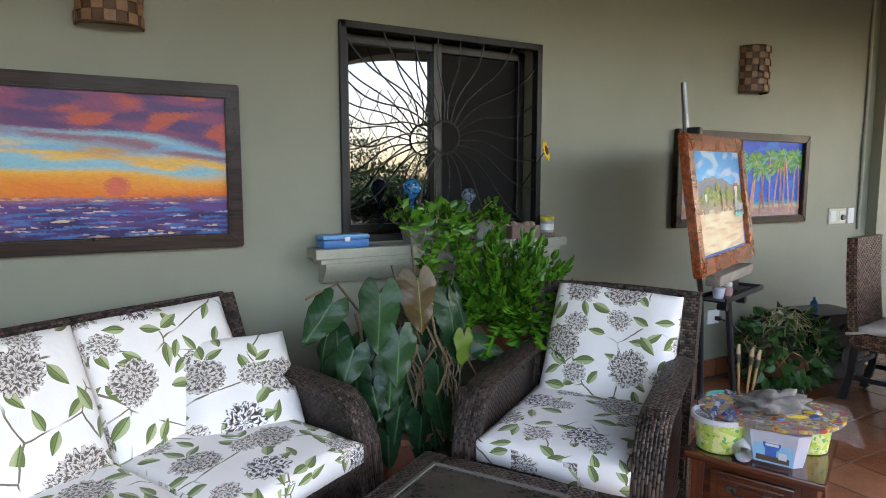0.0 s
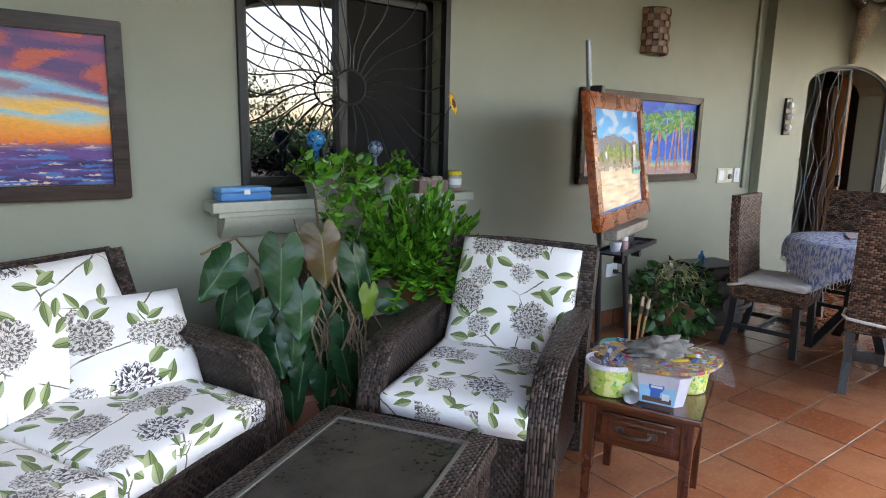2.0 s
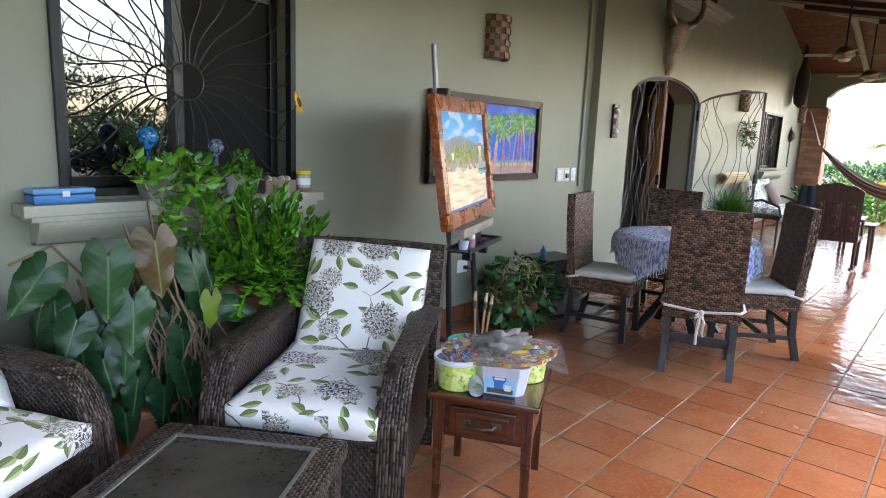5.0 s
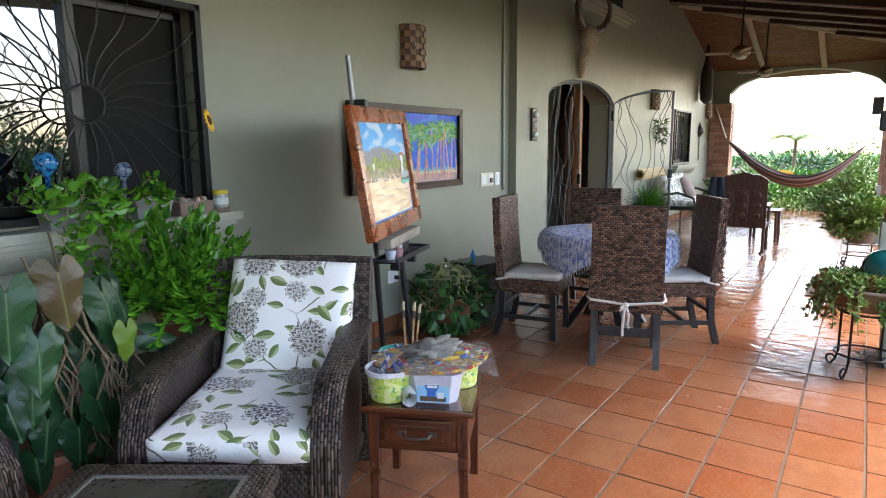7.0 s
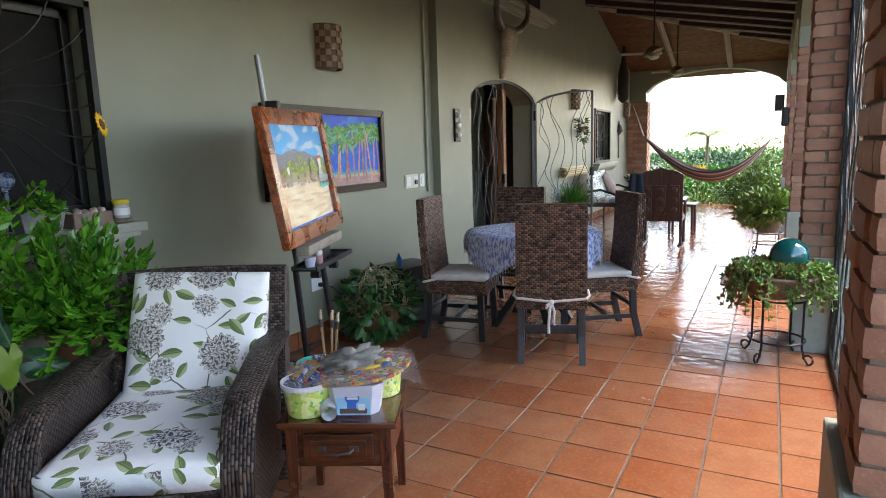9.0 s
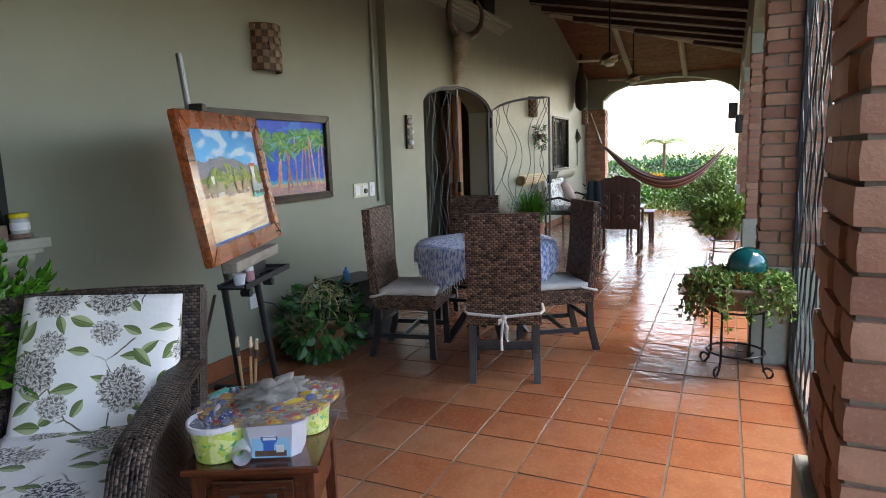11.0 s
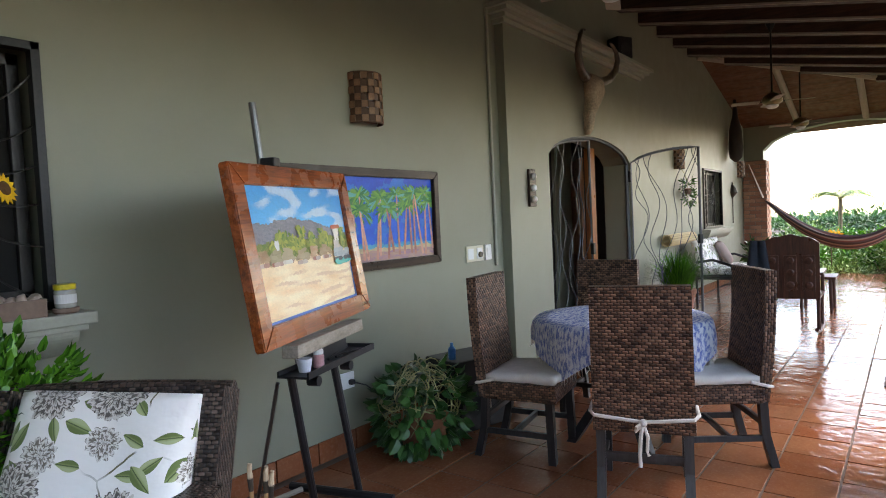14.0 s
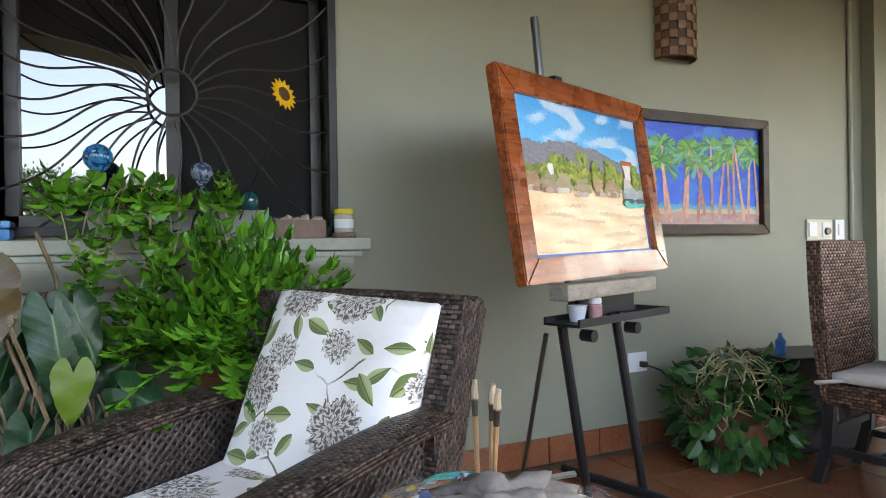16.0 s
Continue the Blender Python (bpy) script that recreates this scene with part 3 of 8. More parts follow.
def window(name, x0, x1, z0, z1, label, hub=True):
    w = thing(name, label, "window", pose((x0 + x1) / 2, 0, z0), kind="structure")
    W, H = x1 - x0, z1 - z0
    bm = B()
    for c, s in (((-W / 2 + 0.016, 0.0, H / 2), (0.034, 0.05, H)), ((W / 2 - 0.016, 0.0, H / 2), (0.034, 0.05, H)), ((0, 0.0, H - 0.016), (W, 0.05, 0.034)), ((0, 0.0, 0.016), (W, 0.05, 0.034))):
        box(bm, c, s, 0.003)
    part("window_frame", bm, BLACK_IRON, w, "black iron outer frame")
    bm = B()
    for c, s in (((-W / 2 + 0.06, 0.12, H / 2), (0.045, 0.05, H - 0.06)), ((W / 2 - 0.06, 0.12, H / 2), (0.045, 0.05, H - 0.06)), ((-0.015, 0.115, H / 2), (0.05, 0.06, H - 0.06)), ((0, 0.12, H - 0.055), (W - 0.08, 0.05, 0.045)), ((0, 0.12, 0.055), (W - 0.08, 0.05, 0.045))):
        box(bm, c, s, 0.003)
    part("sash_frame", bm, WINDOW_ALU, w, "bronze aluminium sliding sash frame")
    bm = B()
    span(bm, -W / 2 + 0.08, -0.03, 0.125, 0.131, 0.075, H - 0.075)
    part("pane", bm, PANE[0], w, "dark reflecting glass pane")
    bm = B()
    span(bm, 0.005, W / 2 - 0.08, 0.128, 0.132, 0.075, H - 0.075)
    part("pane", bm, SCREEN, w, "dark insect screen over the sash")
    g = part("grille", tube(B(), [(-W / 2, 0.0, H * 0.5), (-W / 2 + 0.02, 0, H * 0.5)], 0.004, 6), BLACK_IRON, w, "black iron sunburst grille")
    cx, cz, r = -0.018, H * 0.50, 0.085
    if hub:
        bm = B()
        tube(bm, [(cx + r * math.cos(a * math.pi / 12), 0.0, cz + r * math.sin(a * math.pi / 12)) for a in range(24)], 0.006, 6, closed=True)
        part("hub_ring", bm, IRON_SHEEN, g)
    n = 24
    for k in range(n):
        a = 2 * math.pi * (k + 0.3) / n
        ca, sa = math.cos(a), math.sin(a)
        tx = ((W / 2 - 0.03 - cx) / ca) if ca > 1e-6 else ((-W / 2 + 0.03 - cx) / ca if ca < -1e-6 else 9)
        tz = ((H - 0.03 - cz) / sa) if sa > 1e-6 else ((0.03 - cz) / sa if sa < -1e-6 else 9)
        L = min(tx, tz)
        pts = []
        for i in range(15):
            d = r + (L - r) * i / 14
            wv = 0.028 * math.sin(2 * math.pi * i / 14) * (1 if ca > 0 else -1) * (0.4 + 0.6 * abs(ca))
            pts.append((max(-W / 2 + 0.01, min(W / 2 - 0.01, cx + d * ca - wv * sa)), 0.0, max(0.01, min(H - 0.01, cz + d * sa + wv * ca))))
        bm = tube(B(), pts, 0.0042, 6)
        part("grille_ray", bm, IRON_SHEEN, g)
    return w


window("window_1", 2.19, 3.38, 1.10, 2.16, "black framed sliding window behind an iron sunburst grille")
window("window_2", 13.16, 14.40, 1.06, 2.07, "black framed window with iron grille further along")


def sill(name, x0, x1, z):
    bm = B()
    span(bm, x0, x1, -0.155, 0.0, z - 0.048, z, 0.006)
    span(bm, x0 + 0.03, x1 - 0.03, -0.135, 0.0, z - 0.072, z - 0.049, 0.004)
    prof = [(-0.12 + 0.075 * (1 - math.cos(t / 8 * math.pi / 2)), z - 0.073 - 0.10 * t / 8) for t in range(9)]
    outline = [(0.0, z - 0.073)] + prof + [(0.0, z - 0.173)]
    slab(bm, [(y, h) for y, h in outline], x0 + 0.06, x1 - 0.06, 0)
    return setting(name, bm, SILL, "pale grey-green moulded plaster window sill", "window sill")


sill("window_sill_1", 2.01, 3.475, 1.085)
sill("window_sill_2", 12.98, 14.58, 1.05)

# entrance: stone-grey arched iron frame, one leaf shut, one standing open
entrance = thing("door_1", "arched double iron gate with wavy bars, one leaf open", "gate", pose(7.56, -0.04, 0), kind="structure")


def head(x, w=2.08, zs=1.965, zt=2.20):
    u = max(-1, min(1, 2 * x / w - 1))
    return zs + (zt - zs) * math.sqrt(1 - u * u) ** 1.25


bm = tube(B(), [(0.0, 0, 0), (0.0, 0, 1.96)] + [(2.08 * i / 20, 0, head(2.08 * i / 20)) for i in range(21)] + [(2.08, 0, 1.96), (2.08, 0, 0)], 0.024, 6)
part("gate_frame", bm, GATE_GREY, entrance, "grey painted arched frame")


def leaf_bars(parent, m, seed, flip):
    rg = random.Random(seed)
    W = 1.02

    def top(x):
        return head(x + 0.02) if not flip else head(2.06 - x)
    bm = B()
    pts = [(0.02, 0, 0.05), (0.02, 0, top(0.02) - 0.035)] + [(0.02 + (W - 0.04) * i / 8, 0, top(0.02 + (W - 0.04) * i / 8) - 0.035) for i in range(1, 9)] + [(W - 0.02, 0, 0.05)]
    tube(bm, [m @ Vector(p) for p in pts], 0.017, 6, closed=True)
    leaf = part("gate_leaf", bm, GATE_GREY, parent, "iron gate leaf with wavy vine bars")
    for k in range(8):
        x0 = 0.06 + (W - 0.12) * (k + 0.5) / 8
        ph, am, fr = rg.uniform(0, 6.3), rg.uniform(0.04, 0.12), rg.uniform(1.4, 3.4)
        lean = rg.uniform(-0.55, 0.55)
        pts = []
        for i in range(26):
            t = i / 25
            x = x0 + am * math.sin(ph + fr * 2 * math.pi * t) + lean * (t - 0.5)
            x = max(0.03, min(W - 0.03, x))
            z = 0.06 + (top(x) - 0.10) * t
            pts.append(m @ Vector((x, 0.0, z)))
        part("vine_bar", tube(B(), pts, 0.0045, 6), GATE_GREY, leaf)
    part("latch", box(B(), (0, 0, 0), (0.05, 0.04, 0.12), 0.006), BLACK_IRON, leaf).matrix_local = m @ pose(W - 0.04, -0.02, 1.02)
    for z in (0.35, 1.75):
        part("hinge", tube(B(), [m @ Vector((0.0, -0.01, z)), m @ Vector((0.0, -0.01, z + 0.13))], 0.018, 8), BLACK_IRON, leaf)


leaf_bars(entrance, Matrix(), 3, False)
leaf_bars(entrance, Matrix.Translation((2.08, -0.03, 0)) @ Matrix.Rotation(radians(-36), 4, "Z"), 8, True)
inner = thing("wooden_door", "orange-brown wooden panel door standing open inward", "door", pose(9.20, 0.34, 0, 0, 0, 35))
bm = box(B(), (0.42, 0, 1.03), (0.84, 0.045, 2.06), 0.005)
part("door_leaf", bm, DOOR_WOOD, inner)
for z in (0.55, 1.5):
    part("panel", box(B(), (0.42, -0.025, z), (0.55, 0.02, 0.7), 0.01), DOOR_WOOD, inner)
    part("panel", box(B(), (0.42, 0.025, z), (0.55, 0.02, 0.7), 0.01), DOOR_WOOD, inner)
bm = B()
span(bm, 9.10, 9.22, 0.18, 0.26, 0, 2.15, 0.006)
setting("door_post", bm, DOOR_WOOD, "orange-brown wooden door post in the entrance", "door frame")
bm = B()
span(bm, 9.222, 9.70, 0.70, 0.74, 0, 2.4)
setting("wall_hall", bm, GREEN_WALL, "grey-green inner wall of the entrance", "wall")
BLUE_PLASTIC = plain("blue_plastic", (0.035, 0.17, 0.42), 0.35, 0, 40, 0.12, 0.05)
room_desk = thing("hall_shelf", "dark shelf with blue boxes seen in the hall", "shelf", pose(7.95, 1.3, 0))
part("shelf_body", box(B(), (0, 0, 0.45), (0.7, 0.4, 0.9), 0.01), FRAME_DARK, room_desk)
part("blue_box", box(B(), (0.05, -0.02, 0.99), (0.36, 0.25, 0.17), 0.02), BLUE_PLASTIC, room_desk, "small blue box")


# ---- wicker seats ----
def sheet(bm, fn, nu, nv, thick, uscale, vscale):
    """A curved panel: fn(u, v) gives its middle, with thickness along its own normal."""
    P = [[Vector(fn(i / nu, j / nv)) for j in range(nv + 1)] for i in range(nu + 1)]
    g = {}
    for i in range(nu + 1):
        for j in range(nv + 1):
            a = P[min(nu, i + 1)][j] - P[max(0, i - 1)][j]
            b = P[i][min(nv, j + 1)] - P[i][max(0, j - 1)]
            n = a.cross(b).normalized() * thick / 2
            g[0, i, j], g[1, i, j] = bm.verts.new(P[i][j] - n), bm.verts.new(P[i][j] + n)
    layer = bm.loops.layers.uv.verify()

    def face(vs, uvs):
        f = bm.faces.new(vs)
        for l, q in zip(f.loops, uvs):
            l[layer].uv = q
    for i in range(nu):
        for j in range(nv):
            uv = [(i / nu * uscale, j / nv * vscale), ((i + 1) / nu * uscale, j / nv * vscale), ((i + 1) / nu * uscale, (j + 1) / nv * vscale), (i / nu * uscale, (j + 1) / nv * vscale)]
            q = [(i, j), (i + 1, j), (i + 1, j + 1), (i, j + 1)]
            face([g[1, *k] for k in q], uv)
            face([g[0, *k] for k in q[::-1]], uv[::-1])
    rim = [(i, 0) for i in range(nu)] + [(nu, j) for j in range(nv)] + [(i, nv) for i in range(nu, 0, -1)] + [(0, j) for j in range(nv, 0, -1)]
    s = 0.0
    for a, b in zip(rim, rim[1:] + rim[:1]):
        d = (P[b[0]][b[1]] - P[a[0]][a[1]]).length
        face([g[0, *a], g[0, *b], g[1, *b], g[1, *a]], [(s, 0), (s + d, 0), (s + d, thick), (s, thick)])
        s += d
    return bm


def arm_height(t):
    """Top of the arm from the back (t=0) to the front foot (t=1)."""
    if t < 0.68:
        return 0.635 - 0.035 * (t / 0.68) ** 2
    k = (t - 0.68) / 0.32
    return 0.60 * math.sqrt(max(0.0, 1 - k ** 2.8 * 0.86))


def wicker_arm(parent, x, depth, back_y, side):
    """One side: open woven panel, broad woven rail that curls down to the front foot."""
    y = lambda t: back_y - depth * t
    bm = sheet(B(), lambda u, v: (x, y(u * 0.93), 0.10 + (arm_height(u * 0.93) - 0.12) * v), 18, 4, 0.022, depth, 0.55)
    part("arm_panel", bm, RATTAN_OPEN, parent, "open basket-weave side panel", uv=False)
    pts = [(y(t / 20), arm_height(t / 20)) for t in range(20)] + [(y(0.985), 0.16), (y(0.965), 0.0)]

    def rail(u, v):
        k = u * (len(pts) - 1)
        i = min(len(pts) - 2, int(k))
        f = k - i
        p = [pts[i][c] + (pts[i + 1][c] - pts[i][c]) * f for c in (0, 1)]
        return (x + (v - 0.5) * 0.105, p[0], p[1] + 0.012 * math.sin(math.pi * v))
    bm = sheet(B(), rail, 42, 4, 0.036, 1.5, 0.105)
    part("arm_rail", bm, RATTAN, parent, "broad woven arm rail curling to the floor", uv=False, smooth=False)
    bm = sheet(B(), lambda u, v: (x + (u - 0.5) * 0.075, back_y - 0.02 - 0.0 * v, 0.66 * v), 2, 8, 0.075, 0.075, 0.66)
    part("rear_leg", bm, RATTAN, parent, uv=False)


def wicker_seat(name, label, category, m, w, cushions, D=0.78, skew=0.0):
    t = thing(name, label, category, m)
    half = w / 2
    for sx in (-1, 1):
        wicker_arm(t, sx * (half - 0.055), D, D / 2, sx)
    # back: raked woven panel between two deep posts, with a rolled top
    def rake(z):
        v = max(0.0, (z - 0.16) / 0.73)
        return D / 2 - 0.09 + 0.245 * v ** 1.15
    bm = sheet(B(), lambda u, v: ((u - 0.5) * (w - 0.05), rake(0.16 + 0.73 * v), 0.16 + 0.73 * v), 10, 8, 0.045, w, 0.77)
    part("back_panel", bm, RATTAN, t, "woven backrest", uv=False)
    bm = tube(B(), [((u / 10 - 0.5) * (w - 0.035), D / 2 + 0.152, 0.885 + 0.010 * math.sin(math.pi * u / 10)) for u in range(11)], 0.032, 10)
    part("top_rail", bm, RATTAN, t, "rolled woven top rail")
    for sx in (-1, 1):
        bm = sheet(B(), lambda u, v: (sx * (half - 0.045) + (u - 0.5) * 0.065, rake(0.42 + 0.48 * v) - 0.025, 0.42 + 0.48 * v), 2, 8, 0.115, 0.07, 0.48)
        part("back_post", bm, RATTAN, t, "deep woven back post", uv=False)
    bm = box(B(), (0, 0.0, 0.335), (w - 0.12, D - 0.06, 0.045), 0.01)
    part("seat_deck", bm, RATTAN, t)
    bm = sheet(B(), lambda u, v: ((u - 0.5) * (w - 0.14), -D / 2 + 0.045, 0.09 + 0.285 * v), 8, 3, 0.03, w, 0.285)
    part("front_apron", bm, RATTAN_OPEN, t, "woven front apron", uv=False)
    inner_w = w - 0.20
    for k in range(cushions):
        cw = inner_w / cushions
        cx = -inner_w / 2 + cw * (k + 0.5)
        bm = pillow(B(), cw - 0.004, D - 0.09, 0.125, 16, 0.42, 0.62, pose(cx, -0.035, 0.420, 2, 0, 0), 1.7 * k + w)
        part("seat_cushion", bm, FLORAL, t, "white seat cushion printed with dahlias and leaves", smooth=True, uv=False)
        bm = pillow(B(), (w - 0.20) / cushions - 0.006, 0.56, 0.15, 18, 0.5, 0.45, pose(cx + skew * 0.01, D / 2 - 0.030, 0.652, 65, 0, 0) @ pose(0, 0, 0, 0, 0, -skew), 3.3 * k + 2.1 * w)
        part("back_cushion", bm, FLORAL, t, "white back cushion printed with dahlias and leaves", smooth=True, uv=False)
    return t


wicker_seat("armchair", "dark woven wicker armchair with white floral cushions", "armchair", pose(2.80, -1.07, 0, 0, 0, -57.5), 0.77, 1, 0.78, 2.2)
wicker_seat("sofa", "dark woven wicker sofa with white floral cushions", "sofa", pose(1.009, -1.005, 0, 0, 0, 30.2), 2.02, 3, 0.73)
cush = thing("throw_pillow", "square white floral throw pillow leaning on the sofa", "pillow", pose(1.60, -0.455, 0.605, 48, -1, 2))
part("cover", pillow(B(), 0.44, 0.42, 0.15, 18, 0.55, 0.10, Matrix(), 5.3), FLORAL, cush, smooth=True, uv=False)

# ---- coffee table ----
TABLE_GLASS = material("pebbled_dark_glass")
_n = TABLE_GLASS[1]
_v = cells(_n, coords(_n), 45.0, "SMOOTH_F1", 1.0, "3D")[0]
put(_n, TABLE_GLASS[2].inputs["Base Color"], ramp(_n, noisy(_n, coords(_n), 6), (0.3, (0.040, 0.033, 0.027)), (0.7, (0.085, 0.070, 0.058))))
TABLE_GLASS[2].inputs["Roughness"].default_value = 0.16
put(_n, TABLE_GLASS[2].inputs["Normal"], bump(_n, _v, 0.35, 0.008))
ct = thing("coffee_table", "low dark wicker coffee table with pebbled glass top", "coffee table", pose(1.915, -1.50, 0, 0, 0, 32.7))
L, Wd, H = 1.02, 0.645, 0.42
for c, s in (((0, Wd / 2 - 0.05, H - 0.03), (L, 0.10, 0.06)), ((0, -Wd / 2 + 0.05, H - 0.03), (L, 0.10, 0.06)), ((L / 2 - 0.05, 0, H - 0.03), (0.10, Wd - 0.2, 0.06)), ((-L / 2 + 0.05, 0, H - 0.03), (0.10, Wd - 0.2, 0.06))):
    part("top_rail", box(B(), c, s, 0.018), RATTAN, ct)
part("glass_top", box(B(), (0, 0, H - 0.012), (L - 0.15, Wd - 0.15, 0.012), 0.002), TABLE_GLASS[0], ct, "pebbled dark glass")
bm = B()
for sx in (-1, 1):
    box(bm, (sx * (L / 2 - 0.085), 0, H - 0.003), (0.014, Wd - 0.16, 0.012), 0.002)
    box(bm, (0, sx * (Wd / 2 - 0.085), H - 0.003), (L - 0.16, 0.014, 0.012), 0.002)
part("glass_bead", bm, plain("bead_grey", (0.16, 0.15, 0.13), 0.5), ct, "grey bead round the glass")
for sx in (-1, 1):
    for sy in (-1, 1):
        part("leg", box(B(), (sx * (L / 2 - 0.055), sy * (Wd / 2 - 0.055), (H - 0.06) / 2), (0.075, 0.075, H - 0.06), 0.012), RATTAN, ct)
    part("side_apron", box(B(), (sx * (L / 2 - 0.05), 0, 0.27), (0.02, Wd - 0.18, 0.17)), RATTAN_OPEN, ct)
    part("side_apron", box(B(), (0, sx * (Wd / 2 - 0.05), 0.27), (L - 0.18, 0.02, 0.17)), RATTAN_OPEN, ct)

# ---- side table with paint tubs ----
st = thing("side_table", "small varnished mahogany side table with one drawer", "side table", pose(3.215, -1.572, 0, 0, 0, -65))
SW, SD, SH = 0.41, 0.41, 0.455
part("tabletop", box(B(), (0, 0, SH - 0.012), (SW + 0.02, SD + 0.02, 0.024), 0.006), MAHOGANY, st)
for sx in (-1, 1):
    for sy in (-1, 1):
        bm = box(B(), (sx * (SW / 2 - 0.035), sy * (SD / 2 - 0.035), (SH - 0.024) / 2), (0.046, 0.046, SH - 0.024), 0.004)
        for v in bm.verts:
            if v.co.z < 0.1:
                v.co.x += (sx * (SW / 2 - 0.02) - v.co.x) * 0.35
                v.co.y += (sy * (SD / 2 - 0.02) - v.co.y) * 0.35
        part("leg", bm, MAHOGANY_UP, st)
    part("side_rail", box(B(), (sx * (SW / 2 - 0.03), 0, 0.35), (0.022, SD - 0.11, 0.15), 0.003), MAHOGANY, st)
part("back_rail", box(B(), (0, SD / 2 - 0.03, 0.35), (SW - 0.11, 0.022, 0.15), 0.003), MAHOGANY, st)
part("front_rail", box(B(), (0, -SD / 2 + 0.035, 0.35), (SW - 0.11, 0.022, 0.152), 0.003), MAHOGANY, st)
dr = part("drawer_front", box(B(), (0, -SD / 2 + 0.018, 0.35), (SW - 0.15, 0.02, 0.11), 0.006), MAHOGANY, st)
bm = B()
box(bm, (0, -SD / 2 + 0.010, 0.35), (SW - 0.20, 0.012, 0.066), 0.005)
part("drawer_panel", bm, MAHOGANY, dr)
PEWTER = plain("dull_pewter", (0.11, 0.098, 0.085), 0.38, 0.85, 80, 0.25, 0.2)
bm = tube(B(), [(-0.055, -SD / 2 + 0.002, 0.352), (-0.045, -SD / 2 - 0.016, 0.346), (0, -SD / 2 - 0.022, 0.342), (0.045, -SD / 2 - 0.016, 0.346), (0.055, -SD / 2 + 0.002, 0.352)], 0.0055, 8)
for sx in (-1, 1):
    box(bm, (sx * 0.058, -SD / 2 + 0.002, 0.353), (0.034, 0.006, 0.022), 0.004)
part("handle", bm, PEWTER, dr, "dull pewter handle")

ST = st.matrix_world
WHITE_PLASTIC = plain("white_plastic", (0.70, 0.70, 0.70), 0.35, 0, 40, 0.06, 0.05)
MILKY = plain("milky_grey_plastic", (0.56, 0.56, 0.62), 0.32, 0, 20, 0.12, 0.08)


def blotch(name, base, others, scale, rough=0.4):
    """A printed wrapper with patches of a few colours."""
    m, nt, b = material(name)
    co = coords(nt)
    c = base
    for i, (col, lo) in enumerate(others):
        f = noisy(nt, vmth(nt, "ADD", co, (3.1 * i, 1.7 * i, 0.0)), scale * (1 + 0.5 * i), 2)
        c = mixc(nt, ramp(nt, f, (lo, 0.0), (lo + 0.02, 1.0)), c, col)
    put(nt, b.inputs["Base Color"], c)
    b.inputs["Roughness"].default_value = rough
    return m


LIME_LABEL = blotch("lime_printed_wrapper", (0.52, 0.62, 0.10), [((0.72, 0.74, 0.30), 0.52), ((0.12, 0.42, 0.16), 0.60), ((0.70, 0.72, 0.62), 0.66)], 32)
TEAL_PLASTIC = plain("teal_plastic", (0.03, 0.36, 0.27), 0.35, 0, 40, 0.1, 0.05)
SMEARED = blotch("smeared_paint", (0.10, 0.10, 0.11), [((0.03, 0.05, 0.20), 0.5), ((0.45, 0.45, 0.47), 0.58), ((0.02, 0.02, 0.02), 0.62)], 40, 0.3)


def tub(label, m, r0, r1, h, body, rim, fill):
    t = thing("paint_tub", label, "tub", m)
    prof = [(r0 * 0.92, 0.0), (r0, 0.004), (r1, h * 0.9), (r1 + 0.002, h * 0.9)]
    part("tub_wall", lathe(B(), prof, 32), body, t, smooth=False)
    bm = lathe(B(), [(r1 + 0.002, h * 0.86), (r1 + 0.006, h * 0.87), (r1 + 0.006, h), (r1 - 0.002, h), (r1 - 0.004, h * 0.88)], 32, cap=False)
    part("rim", bm, rim, t)
    bm = lathe(B(), [(r1 - 0.003, h * 0.905), (r1 * 0.5, h * 0.93), (0.004, h * 0.92)], 24, cap=False)
    rg = random.Random(int(h * 1000))
    for k in range(9):
        a, d = rg.uniform(0, 6.28), rg.uniform(0, r1 * 0.65)
        p = Vector((d * math.cos(a), d * math.sin(a), h * 0.93))
        q = p + Vector((rg.uniform(-0.03, 0.03), rg.uniform(-0.03, 0.03), rg.uniform(0.008, 0.03)))
        tube(bm, [p, (p + q) / 2, q], 0.010, 8)
    part("contents", bm, fill, t, "crumpled paint tubes")
    return t


top_z = SH
tub("lime green printed plastic tub of paint tubes", ST @ pose(-0.125, -0.11, top_z), 0.073, 0.088, 0.125, LIME_LABEL, WHITE_PLASTIC, SMEARED)
tub("teal plastic tub of paint tubes", ST @ pose(-0.135, 0.10, top_z), 0.07, 0.08, 0.12, TEAL_PLASTIC, TEAL_PLASTIC, SMEARED)
tub("lime green printed plastic tub under the palette", ST @ pose(0.125, 0.07, top_z), 0.07, 0.082, 0.12, LIME_LABEL, WHITE_PLASTIC, SMEARED)
ice = thing("plastic_tub", "milky plastic tub with a blue printed label", "tub", ST @ pose(0.055, -0.085, top_z))
bm = B()
for lo, hi in (((0.085, 0.06, 0.0), (0.105, 0.075, 0.115)),):
    ring = lambda q: [(q[0], -q[1] * 0.55), (q[0] * 0.7, -q[1]), (-q[0] * 0.7, -q[1]), (-q[0], -q[1] * 0.55), (-q[0], q[1] * 0.55), (-q[0] * 0.7, q[1]), (q[0] * 0.7, q[1]), (q[0], q[1] * 0.55)]
    a = [bm.verts.new((x, y, lo[2])) for x, y in ring(lo)]
    b = [bm.verts.new((x, y, hi[2])) for x, y in ring(hi)]
    bm.faces.new(a)
    bm.faces.new(b[::-1])
    for i in range(8):
        bm.faces.new((a[i], a[(i + 1) % 8], b[(i + 1) % 8], b[i]))
    bmesh.ops.recalc_face_normals(bm, faces=bm.faces[:])
